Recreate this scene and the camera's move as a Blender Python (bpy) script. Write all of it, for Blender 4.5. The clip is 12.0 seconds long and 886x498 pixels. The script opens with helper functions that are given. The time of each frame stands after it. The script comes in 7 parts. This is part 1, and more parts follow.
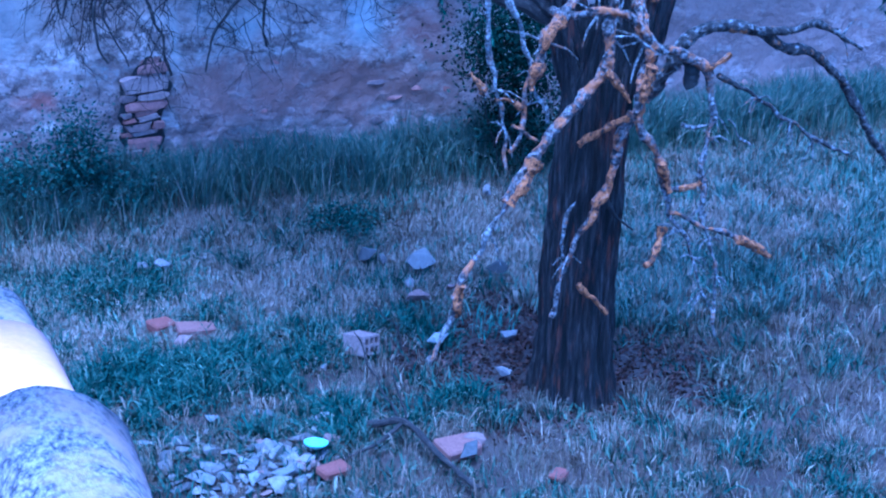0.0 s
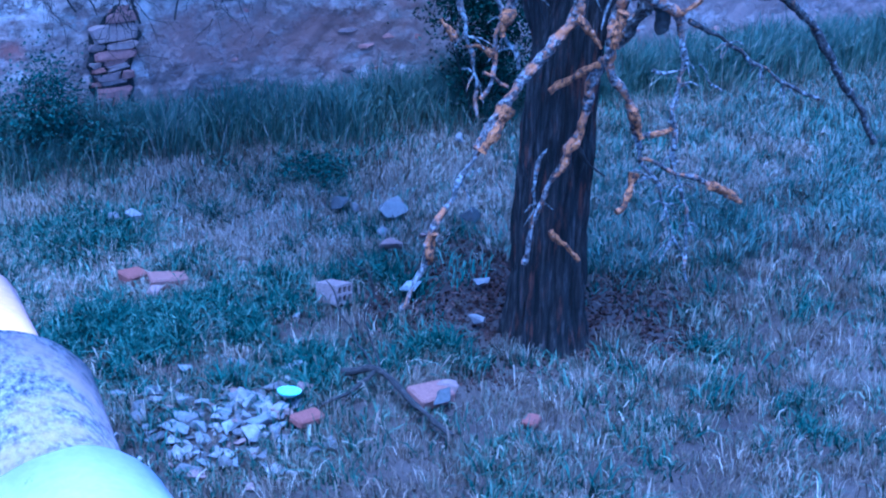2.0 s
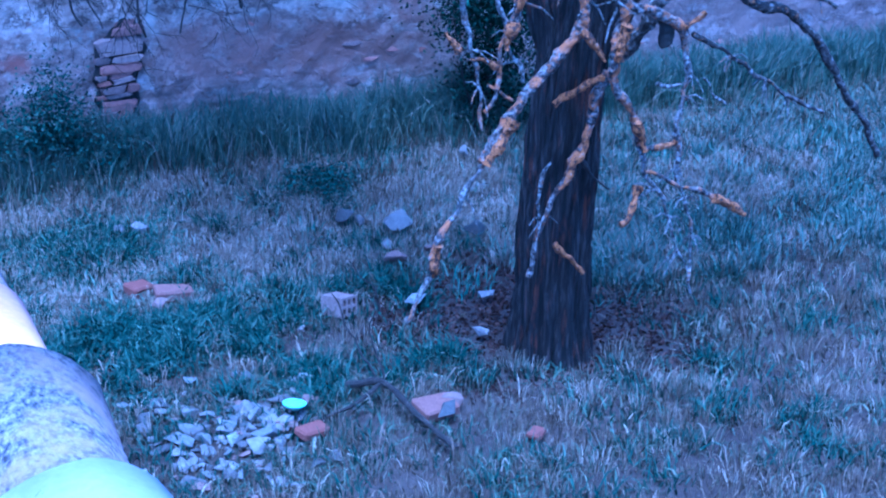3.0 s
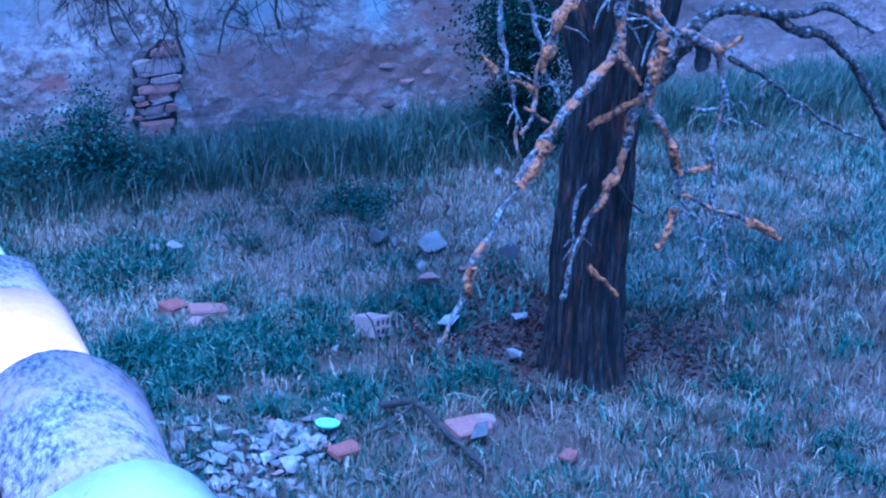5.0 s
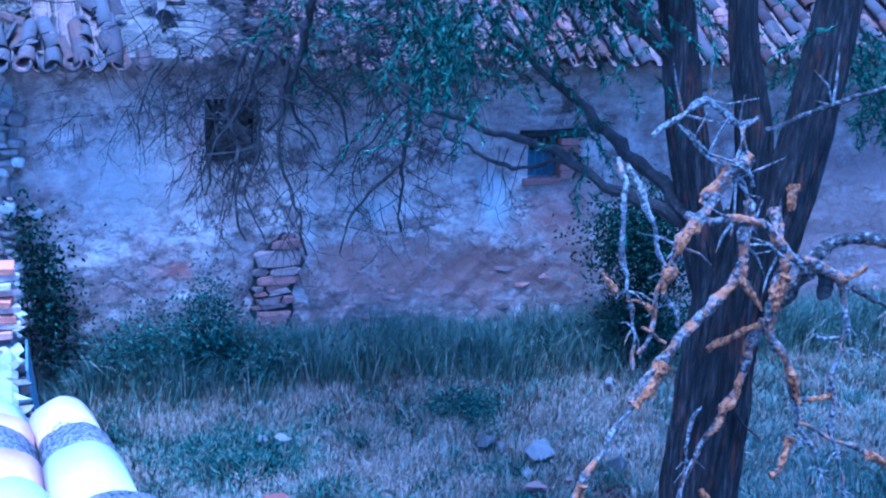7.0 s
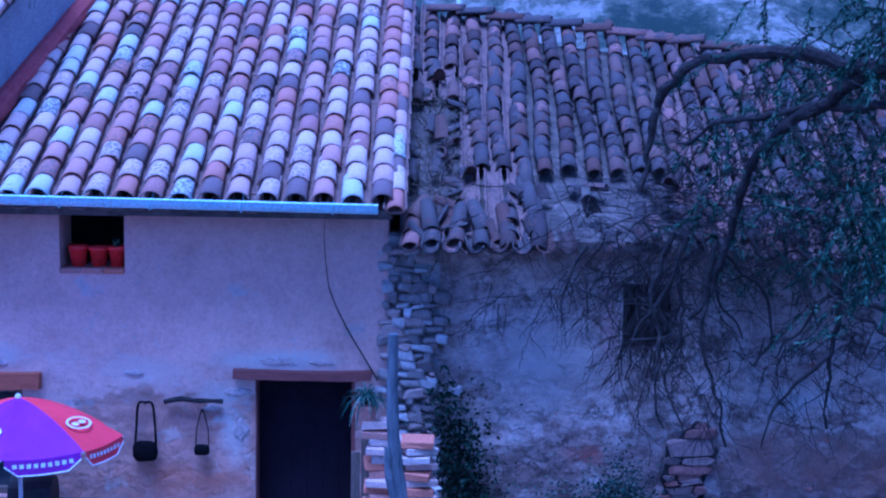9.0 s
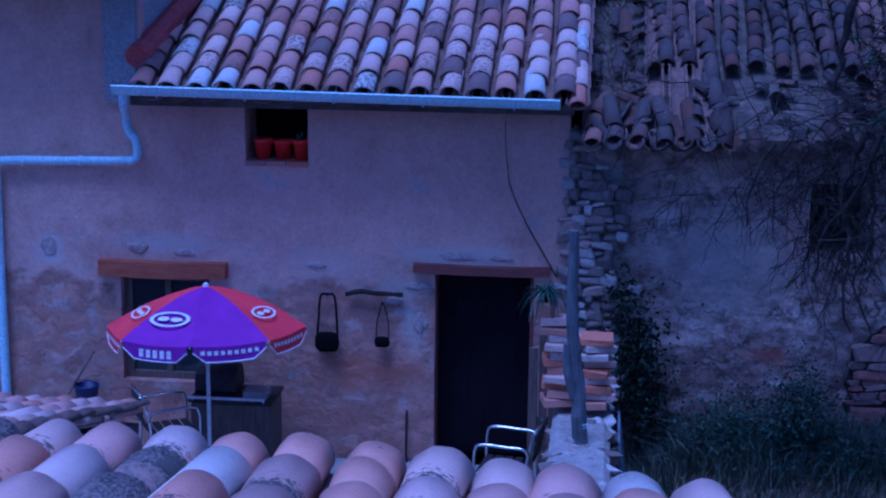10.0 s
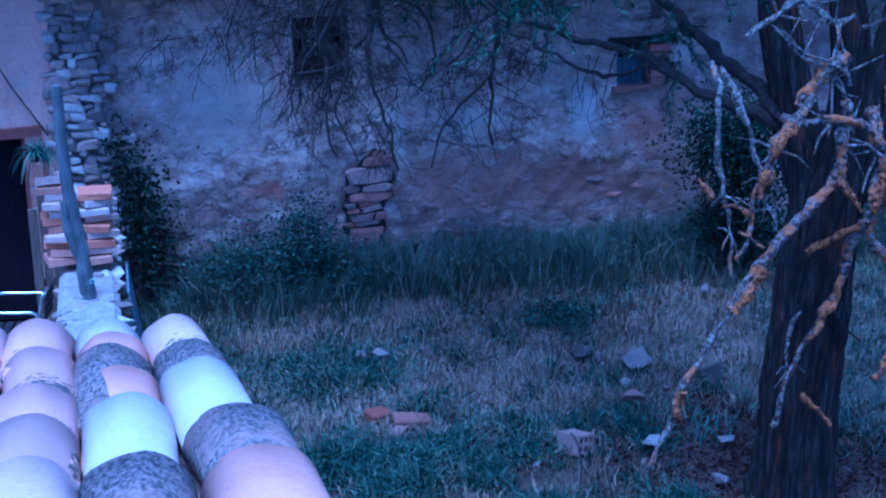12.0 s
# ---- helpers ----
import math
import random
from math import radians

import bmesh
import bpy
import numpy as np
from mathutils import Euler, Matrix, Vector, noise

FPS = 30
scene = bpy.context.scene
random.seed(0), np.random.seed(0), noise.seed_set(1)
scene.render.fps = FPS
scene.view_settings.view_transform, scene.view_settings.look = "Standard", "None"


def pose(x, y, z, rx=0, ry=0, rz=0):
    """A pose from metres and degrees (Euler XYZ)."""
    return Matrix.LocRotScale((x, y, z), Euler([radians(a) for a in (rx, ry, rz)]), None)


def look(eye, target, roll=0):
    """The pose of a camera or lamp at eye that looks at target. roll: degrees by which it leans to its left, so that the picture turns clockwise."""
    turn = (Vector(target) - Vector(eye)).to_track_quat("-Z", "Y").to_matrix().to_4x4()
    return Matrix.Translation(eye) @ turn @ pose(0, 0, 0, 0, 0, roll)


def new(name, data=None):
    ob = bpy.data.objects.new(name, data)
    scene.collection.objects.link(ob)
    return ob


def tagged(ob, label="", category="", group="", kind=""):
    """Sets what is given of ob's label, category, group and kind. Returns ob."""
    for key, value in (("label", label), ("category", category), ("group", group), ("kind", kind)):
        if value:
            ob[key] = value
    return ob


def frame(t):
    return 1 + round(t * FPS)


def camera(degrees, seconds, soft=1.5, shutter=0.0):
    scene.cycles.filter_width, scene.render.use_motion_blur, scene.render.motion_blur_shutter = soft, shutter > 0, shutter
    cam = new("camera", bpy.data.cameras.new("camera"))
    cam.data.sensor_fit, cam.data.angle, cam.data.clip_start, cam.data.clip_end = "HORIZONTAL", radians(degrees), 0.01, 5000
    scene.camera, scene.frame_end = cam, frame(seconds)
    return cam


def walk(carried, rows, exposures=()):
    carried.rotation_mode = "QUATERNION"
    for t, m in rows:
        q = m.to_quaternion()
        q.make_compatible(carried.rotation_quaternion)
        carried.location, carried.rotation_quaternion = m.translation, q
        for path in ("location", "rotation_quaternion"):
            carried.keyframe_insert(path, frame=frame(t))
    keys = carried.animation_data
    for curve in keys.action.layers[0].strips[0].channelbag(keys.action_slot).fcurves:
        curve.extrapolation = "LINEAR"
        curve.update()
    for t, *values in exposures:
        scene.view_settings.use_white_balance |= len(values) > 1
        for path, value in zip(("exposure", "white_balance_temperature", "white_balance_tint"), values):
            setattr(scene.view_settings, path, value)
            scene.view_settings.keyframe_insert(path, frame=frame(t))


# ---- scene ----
cam = camera(32.8, 12.0, soft=2.2)
PATH = [
    (0, (0.656, 0.739, 5.07), (1.306, 2.487, 4.349), -0.3),
    (0.5, (0.663, 0.735, 5.076), (1.326, 2.474, 4.343), -0.2),
    (1, (0.645, 0.706, 5.066), (1.307, 2.444, 4.329), 0.0),
    (1.5, (0.667, 0.73, 5.06), (1.34, 2.442, 4.274), -0.2),
    (2, (0.674, 0.732, 5.054), (1.346, 2.445, 4.271), -0.3),
    (2.5, (0.667, 0.727, 5.059), (1.339, 2.444, 4.285), -0.3),
    (3, (0.665, 0.714, 5.066), (1.334, 2.435, 4.298), -0.4),
    (5, (0.638, 0.691, 5.055), (1.272, 2.439, 4.317), -0.3),
    (5.5, (0.637, 0.694, 5.068), (1.28, 2.436, 4.324), -0.5),
    (6, (0.641, 0.706, 5.115), (1.295, 2.48, 4.462), -0.4),
    (6.5, (0.608, 0.703, 5.184), (1.225, 2.525, 4.639), 0.1),
    (6.7, (0.598, 0.724, 5.197), (1.175, 2.565, 4.667), 0.7),
    (8.3, (0.496, 0.862, 5.254), (0.823, 2.81, 4.945), 3.1),
    (8.5, (0.482, 0.852, 5.25), (0.72, 2.817, 4.968), 1.9),
    (9, (0.386, 0.876, 5.216), (0.399, 2.857, 4.937), 0.9),
    (9.5, (0.337, 0.933, 5.182), (0.136, 2.9, 4.882), 1.0),
    (10, (0.324, 0.928, 5.174), (0.11, 2.873, 4.761), 0.6),
    (10.5, (0.334, 0.961, 5.191), (0.119, 2.896, 4.732), 0.3),
    (11, (0.354, 0.944, 5.192), (0.17, 2.884, 4.742), -0.9),
    (11.5, (0.442, 0.867, 5.185), (0.521, 2.794, 4.656), -0.4),
    (12, (0.537, 0.772, 5.199), (0.941, 2.631, 4.584), -1.1),
]
EXPOSURES = [(0, 2.25, 3130, 15), (3, 2.25, 3130, 15), (5.5, 2.25, 3130, 15), (6.5, 2.6, 3175, 14), (8.5, 1.52, 3210, 25), (9.5, 0.45, 3500, 38), (10, -0.1, 3510, 38), (10.5, 0.1, 3520, 38), (11, 0.25, 3530, 34), (11.5, 0.3, 3440, 30), (12, 1.28, 3235, 17)]
walk(cam, [(t, look(eye, target, roll)) for t, eye, target, roll in PATH], EXPOSURES)

# ---- light: an overcast evening sky ----
world = bpy.data.worlds.new("evening_sky")
scene.world = world
world.use_nodes = True
wn = world.node_tree
sky = wn.nodes.new("ShaderNodeTexSky")
sky.sky_type, sky.sun_disc = "NISHITA", False
sky.sun_elevation, sky.sun_rotation = radians(72), radians(207)
sky.air_density, sky.dust_density = 1.0, 2.0
wn.links.new(sky.outputs[0], wn.nodes["Background"].inputs[0])
wn.nodes["Background"].inputs[1].default_value = 0.06
sun = new("sun", bpy.data.lights.new("sun", "SUN"))
sun.data.energy, sun.data.angle, sun.data.color = 1.5, radians(30), (1.0, 0.93, 0.86)
sun.matrix_world = look((-2.5, -5, 18), (0, 0, 0))


# ---- materials ----
def shader(name, rough=0.9, metal=0.0):
    m = bpy.data.materials.new(name)
    m.use_nodes = True
    b = m.node_tree.nodes["Principled BSDF"]
    b.inputs["Roughness"].default_value, b.inputs["Metallic"].default_value = rough, metal
    return m, m.node_tree, b


def ramp_node(nt, stops, smooth=True):
    r = nt.nodes.new("ShaderNodeValToRGB")
    r.color_ramp.interpolation = "LINEAR" if smooth else "CONSTANT"
    while len(r.color_ramp.elements) < len(stops):
        r.color_ramp.elements.new(0.5)
    for e, (p, c) in zip(r.color_ramp.elements, stops):
        e.position, e.color = p, (*c, 1)
    return r


def noise_node(nt, scale, detail=5, rough=0.6, vec=None, stretch=None):
    n = nt.nodes.new("ShaderNodeTexNoise")
    n.inputs["Scale"].default_value, n.inputs["Detail"].default_value, n.inputs["Roughness"].default_value = scale, detail, rough
    if vec is None:
        vec = nt.nodes.new("ShaderNodeTexCoord").outputs["Object"]
    if stretch:
        mp = nt.nodes.new("ShaderNodeMapping")
        mp.inputs["Scale"].default_value = stretch
        nt.links.new(vec, mp.inputs["Vector"])
        vec = mp.outputs[0]
    nt.links.new(vec, n.inputs["Vector"])
    return n


def mix_node(nt, fac, a, b, mode="MIX"):
    x = nt.nodes.new("ShaderNodeMix")
    x.data_type, x.blend_type = "RGBA", mode
    for socket, v in ((x.inputs[0], fac), (x.inputs[6], a), (x.inputs[7], b)):
        if hasattr(v, "links"):
            nt.links.new(v, socket)
        elif isinstance(v, (int, float)):
            socket.default_value = v
        else:
            socket.default_value = (*v, 1)
    return x.outputs[2]


def bump_node(nt, b, height, strength=0.4, dist=0.02):
    u = nt.nodes.new("ShaderNodeBump")
    u.inputs["Strength"].default_value, u.inputs["Distance"].default_value = strength, dist
    nt.links.new(height, u.inputs["Height"])
    nt.links.new(u.outputs[0], b.inputs["Normal"])


def geo_pos(nt):
    return nt.nodes.new("ShaderNodeNewGeometry").outputs["Position"]


def surface(name, stops, scale=6.0, fine=45.0, rough=0.9, metal=0.0, bump=0.4, dist=0.01, stretch=None, spot=None, spot_at=(0.55, 0.68), spot_scale=3.0, spot_stretch=None, grain=(0.62, 1.25)):
    """Two scales of grain over a colour ramp, with an optional second colour in patches."""
    m, nt, b = shader(name, rough, metal)
    pos = geo_pos(nt)
    n1 = noise_node(nt, scale, 6, 0.65, pos, stretch)
    n2 = noise_node(nt, fine, 4, 0.7, pos, stretch)
    r = ramp_node(nt, stops)
    nt.links.new(n1.outputs[0], r.inputs[0])
    g = ramp_node(nt, [(0.3, (grain[0],) * 3), (0.7, (grain[1],) * 3)])
    nt.links.new(n2.outputs[0], g.inputs[0])
    col = mix_node(nt, 1.0, r.outputs[0], g.outputs[0], "MULTIPLY")
    if spot:
        n3 = noise_node(nt, spot_scale, 7, 0.7, pos, spot_stretch)
        s = ramp_node(nt, [(spot_at[0], (0, 0, 0)), (spot_at[1], (1, 1, 1))])
        nt.links.new(n3.outputs[0], s.inputs[0])
        col = mix_node(nt, s.outputs[0], col, spot)
    nt.links.new(col, b.inputs["Base Color"])
    if bump:
        bump_node(nt, b, n2.outputs[0], bump, dist)
    return m


def per_piece(name, stops, rough=0.9, island=False, grain=60.0, bump=0.3, lichen=None, lichen_share=0.3, lichen_scale=14.0, smooth=False, band=False, soft=0.0):
    """A colour drawn for each piece, with grain and patches of lichen."""
    m, nt, b = shader(name, rough)
    if island:
        rnd = nt.nodes.new("ShaderNodeNewGeometry").outputs["Random Per Island"]
    else:
        rnd = nt.nodes.new("ShaderNodeObjectInfo").outputs["Random"]
    r = ramp_node(nt, stops, smooth)
    nt.links.new(rnd, r.inputs[0])
    pos = geo_pos(nt)
    n2 = noise_node(nt, grain, 4, 0.7, pos)
    lo, hi = 0.7 + 0.2 * soft, 1.2 - 0.12 * soft
    g = ramp_node(nt, [(0.3, (lo, lo, lo)), (0.7, (hi, hi, hi))])
    nt.links.new(n2.outputs[0], g.inputs[0])
    col = mix_node(nt, 1.0, r.outputs[0], g.outputs[0], "MULTIPLY")
    if island:
        b.inputs["Specular IOR Level"].default_value = 0.12
    if lichen:
        n3 = noise_node(nt, lichen_scale, 8, 0.75, pos)
        ad = nt.nodes.new("ShaderNodeMath")
        ad.operation = "MULTIPLY_ADD"
        # a second draw from the same number: some pieces are overgrown, most are not
        fr = nt.nodes.new("ShaderNodeMath")
        fr.operation = "MULTIPLY"
        fr.inputs[1].default_value = 17.31
        nt.links.new(rnd, fr.inputs[0])
        fr2 = nt.nodes.new("ShaderNodeMath")
        fr2.operation = "FRACT"
        nt.links.new(fr.outputs[0], fr2.inputs[0])
        nt.links.new(fr2.outputs[0], ad.inputs[0])
        ad.inputs[1].default_value = 0.34
        if band:
            # growth is thickest just below the lip of the tile above
            sep = nt.nodes.new("ShaderNodeSeparateXYZ")
            nt.links.new(nt.nodes.new("ShaderNodeTexCoord").outputs["Object"], sep.inputs[0])
            mr = nt.nodes.new("ShaderNodeMapRange")
            mr.inputs[1].default_value, mr.inputs[2].default_value, mr.inputs[3].default_value, mr.inputs[4].default_value = 0.18, 0.42, -0.10, 0.17
            nt.links.new(sep.outputs[1], mr.inputs[0])
            pl = nt.nodes.new("ShaderNodeMath")
            nt.links.new(n3.outputs[0], pl.inputs[0])
            nt.links.new(mr.outputs[0], pl.inputs[1])
            nt.links.new(pl.outputs[0], ad.inputs[2])
        else:
            nt.links.new(n3.outputs[0], ad.inputs[2])
        s = ramp_node(nt, [(0.86 - lichen_share, (0, 0, 0)), (0.93 - lichen_share, (1, 1, 1))])
        nt.links.new(ad.outputs[0], s.inputs[0])
        col = mix_node(nt, s.outputs[0], col, lichen)
    nt.links.new(col, b.inputs["Base Color"])
    if bump:
        bump_node(nt, b, n2.outputs[0], bump, 0.006)
    return m


TILE = [(0.0, (0.47, 0.265, 0.22)), (0.14, (0.58, 0.42, 0.37)), (0.3, (0.42, 0.20, 0.15)), (0.42, (0.62, 0.47, 0.41)), (0.56, (0.34, 0.18, 0.15)),
        (0.66, (0.58, 0.57, 0.55)), (0.77, (0.18, 0.125, 0.12)), (0.86, (0.52, 0.34, 0.29))]
TILE_NEAR = [(0.0, (0.70, 0.41, 0.34)), (0.16, (0.78, 0.54, 0.47)), (0.3, (0.66, 0.33, 0.24)), (0.42, (0.70, 0.53, 0.47)), (0.54, (0.60, 0.36, 0.29)), (0.66, (0.70, 0.44, 0.36)),
             (0.78, (0.50, 0.32, 0.27)), (0.88, (0.72, 0.50, 0.42))]
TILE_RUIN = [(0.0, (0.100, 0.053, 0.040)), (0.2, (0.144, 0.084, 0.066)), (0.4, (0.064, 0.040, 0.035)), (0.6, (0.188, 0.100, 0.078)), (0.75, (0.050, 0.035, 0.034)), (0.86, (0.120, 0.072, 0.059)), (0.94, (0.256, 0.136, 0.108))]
m_tile = per_piece("roof_tile_clay", TILE, lichen=(0.13, 0.12, 0.11), lichen_share=0.07, lichen_scale=30.0)
m_tile_near = per_piece("near_tile_clay", TILE_NEAR, lichen=(0.09, 0.085, 0.08), lichen_share=0.02, lichen_scale=38.0, band=True, soft=1.0, bump=0.15)
m_tile_salmon = surface("salmon_tile_clay", [(0.3, (0.70, 0.345, 0.245)), (0.7, (0.80, 0.46, 0.35))], scale=5, fine=60, bump=0.1, grain=(0.9, 1.06), spot=(0.16, 0.13, 0.12), spot_at=(0.66, 0.70), spot_scale=16)
m_tile_pale = surface("pale_tile_clay", [(0.3, (0.62, 0.55, 0.49)), (0.7, (0.72, 0.64, 0.57))], scale=5, fine=60, bump=0.1, grain=(0.9, 1.06), spot=(0.16, 0.15, 0.14), spot_at=(0.66, 0.70), spot_scale=16)
m_tile_lichen = surface("lichened_tile_clay", [(0.37, (0.05, 0.045, 0.046)), (0.45, (0.14, 0.125, 0.12)), (0.53, (0.28, 0.235, 0.22)), (0.63, (0.42, 0.34, 0.31))], scale=62, fine=170, bump=0.6, stretch=(1.5, 0.7, 1), spot=(0.44, 0.295, 0.25), spot_at=(0.50, 0.66), spot_scale=4)
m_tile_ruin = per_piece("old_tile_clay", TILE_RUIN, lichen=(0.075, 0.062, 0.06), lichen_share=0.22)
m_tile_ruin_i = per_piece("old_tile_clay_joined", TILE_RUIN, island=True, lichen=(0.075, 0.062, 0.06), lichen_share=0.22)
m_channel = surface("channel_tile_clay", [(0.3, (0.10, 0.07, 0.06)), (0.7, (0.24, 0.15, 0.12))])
m_deck = surface("roof_earth", [(0.3, (0.05, 0.042, 0.036)), (0.5, (0.10, 0.083, 0.07)), (0.7, (0.19, 0.155, 0.13))], scale=7, bump=0.9)
m_zinc = surface("zinc", [(0.3, (0.58, 0.82, 0.86)), (0.7, (0.66, 0.88, 0.92))], scale=3, rough=0.5, metal=0.0, bump=0.1)
m_pink = surface("red_mortar", [(0.3, (0.36, 0.07, 0.065)), (0.7, (0.46, 0.12, 0.11))], scale=7)
m_grey_render = surface("grey_render", [(0.3, (0.30, 0.30, 0.30)), (0.7, (0.42, 0.42, 0.42))], scale=3, spot=(0.15, 0.15, 0.15), spot_at=(0.62, 0.68))
m_stone = per_piece("wall_stone", [(0.0, (0.26, 0.225, 0.20)), (0.25, (0.42, 0.385, 0.355)), (0.45, (0.19, 0.16, 0.143)), (0.62, (0.36, 0.28, 0.24)), (0.80, (0.54, 0.51, 0.48)), (0.92, (0.24, 0.20, 0.175))], grain=30, bump=0.6)
m_redstone = per_piece("red_stone", [(0.0, (0.28, 0.15, 0.125)), (0.25, (0.42, 0.21, 0.165)), (0.5, (0.24, 0.165, 0.145)), (0.7, (0.40, 0.28, 0.24)), (0.88, (0.34, 0.16, 0.12))], grain=30, bump=0.6)
m_rubble = per_piece("pale_rubble", [(0.0, (0.19, 0.17, 0.158)), (0.2, (0.12, 0.105, 0.098)), (0.36, (0.24, 0.21, 0.195)), (0.52, (0.20, 0.13, 0.11)), (0.66, (0.08, 0.073, 0.069)), (0.78, (0.16, 0.15, 0.142)), (0.94, (0.29, 0.275, 0.26))], grain=35, bump=0.6)
m_brick_old = per_piece("old_brick_clay", [(0.0, (0.17, 0.062, 0.043)), (0.5, (0.20, 0.10, 0.076))], grain=50)
m_hollow = surface("hollow_clay", [(0.3, (0.22, 0.145, 0.12)), (0.7, (0.32, 0.24, 0.205))])
m_brick = per_piece("brick_clay", [(0.0, (0.50, 0.26, 0.19)), (0.25, (0.58, 0.42, 0.35)), (0.5, (0.50, 0.20, 0.12)), (0.72, (0.54, 0.44, 0.39)), (0.88, (0.40, 0.22, 0.17))], grain=50)
m_wood = surface("weathered_wood", [(0.3, (0.10, 0.075, 0.06)), (0.7, (0.22, 0.17, 0.13))], scale=4, fine=60, stretch=(8, 8, 1))
m_greywood = surface("grey_weathered_wood", [(0.3, (0.09, 0.10, 0.11)), (0.7, (0.20, 0.21, 0.22))], scale=5, fine=60, stretch=(8, 8, 1), bump=0.7)
m_lintel = surface("red_brown_beam", [(0.3, (0.30, 0.085, 0.04)), (0.7, (0.48, 0.16, 0.075))], scale=4, fine=50, stretch=(1, 8, 8), bump=0.7)
m_lintel_dark = surface("dark_beam", [(0.3, (0.14, 0.05, 0.04)), (0.7, (0.24, 0.09, 0.07))], scale=5, fine=50, stretch=(1, 8, 8), bump=0.7)
# board colour kept almost black to carry the dark of the doorway
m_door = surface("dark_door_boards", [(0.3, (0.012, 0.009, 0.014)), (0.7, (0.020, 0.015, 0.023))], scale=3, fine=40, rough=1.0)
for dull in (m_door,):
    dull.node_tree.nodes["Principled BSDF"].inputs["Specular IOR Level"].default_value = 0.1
# near-black, for rooms that should look unlit; also for gaps and the black knot
m_dark = surface("near_black", [(0.3, (0.02, 0.018, 0.016)), (0.7, (0.04, 0.035, 0.03))], bump=0)
m_bark = surface("bark", [(0.36, (0.004, 0.0035, 0.0035)), (0.47, (0.016, 0.013, 0.012)), (0.57, (0.046, 0.037, 0.033)), (0.70, (0.14, 0.112, 0.10))], scale=30, fine=90, stretch=(1, 1, 0.09), bump=1.0, dist=0.05, spot=(0.17, 0.055, 0.025), spot_at=(0.56, 0.70), spot_scale=7, spot_stretch=(1.8, 1.8, 0.3))
m_bark_dark = surface("dark_bark", [(0.3, (0.012, 0.010, 0.009)), (0.55, (0.034, 0.027, 0.023)), (0.75, (0.10, 0.08, 0.066))], scale=26, fine=80, bump=0.9)
m_bark_grey = surface("grey_lichen_bark", [(0.40, (0.018, 0.014, 0.013)), (0.48, (0.075, 0.06, 0.054)), (0.57, (0.20, 0.175, 0.16)), (0.70, (0.44, 0.41, 0.385))], scale=34, fine=120, bump=0.9, spot=(0.36, 0.14, 0.045), spot_at=(0.49, 0.60), spot_scale=8)
m_bark_pale = surface("pale_lichen_bark", [(0.38, (0.025, 0.021, 0.019)), (0.46, (0.10, 0.088, 0.08)), (0.55, (0.25, 0.232, 0.217)), (0.68, (0.48, 0.46, 0.44))], scale=38, fine=120, bump=0.9, spot=(0.34, 0.15, 0.06), spot_at=(0.55, 0.68), spot_scale=8)
m_bark_arch = surface("arch_bark", [(0.36, (0.012, 0.010, 0.009)), (0.48, (0.035, 0.028, 0.024)), (0.57, (0.11, 0.095, 0.085)), (0.68, (0.38, 0.36, 0.34))], scale=24, fine=90, bump=1.0, spot=(0.34, 0.15, 0.05), spot_at=(0.60, 0.66), spot_scale=7)
m_orange = surface("orange_lichen", [(0.38, (0.03, 0.022, 0.02)), (0.46, (0.15, 0.06, 0.022)), (0.54, (0.38, 0.145, 0.035)), (0.60, (0.34, 0.15, 0.06)), (0.68, (0.30, 0.26, 0.23))], scale=30, fine=120, bump=1.0)
m_leaf = per_piece("leaf_green", [(0.0, (0.018, 0.038, 0.025)), (0.4, (0.045, 0.085, 0.055)), (0.8, (0.10, 0.165, 0.10))], island=True, bump=0, rough=0.7)
m_weed = per_piece("weed_green", [(0.0, (0.055, 0.08, 0.055)), (0.3, (0.095, 0.13, 0.088)), (0.6, (0.14, 0.175, 0.12)), (0.8, (0.22, 0.235, 0.16)), (0.92, (0.36, 0.32, 0.24))], island=True, bump=0, rough=0.8)
m_ivy = per_piece("ivy_green", [(0.0, (0.008, 0.018, 0.012)), (0.5, (0.018, 0.036, 0.022)), (0.85, (0.04, 0.065, 0.04))], island=True, bump=0, rough=0.75)
m_grass = per_piece("dry_grass", [(0.0, (0.10, 0.075, 0.052)), (0.2, (0.17, 0.132, 0.094)), (0.38, (0.07, 0.056, 0.040)), (0.52, (0.21, 0.165, 0.118)), (0.66, (0.095, 0.092, 0.06)), (0.78, (0.145, 0.112, 0.078)), (0.94, (0.32, 0.265, 0.195))], island=True, bump=0)
m_belt = per_piece("belt_green", [(0.0, (0.085, 0.12, 0.095)), (0.35, (0.125, 0.165, 0.13)), (0.65, (0.165, 0.20, 0.155)), (0.88, (0.26, 0.255, 0.20))], island=True, bump=0, rough=0.8)
m_weed_pale = per_piece("pale_weed_green", [(0.0, (0.09, 0.16, 0.12)), (0.4, (0.16, 0.25, 0.18)), (0.8, (0.26, 0.34, 0.25))], island=True, bump=0, rough=0.8)
# dry straw, paler than the rest to carry the brighter light of the mid-yard
m_straw = per_piece("straw", [(0.0, (0.26, 0.205, 0.155)), (0.35, (0.36, 0.295, 0.23)), (0.7, (0.45, 0.38, 0.30)), (0.92, (0.56, 0.49, 0.40))], island=True, bump=0)
m_pale_grass = per_piece("bleached_grass", [(0.0, (0.24, 0.195, 0.145)), (0.4, (0.34, 0.285, 0.215)), (0.8, (0.48, 0.41, 0.315))], island=True, bump=0)
m_haze = per_piece("fading_grass", [(0.0, (0.105, 0.105, 0.075)), (0.3, (0.155, 0.15, 0.11)), (0.6, (0.21, 0.19, 0.14)), (0.85, (0.125, 0.13, 0.09))], island=True, bump=0)
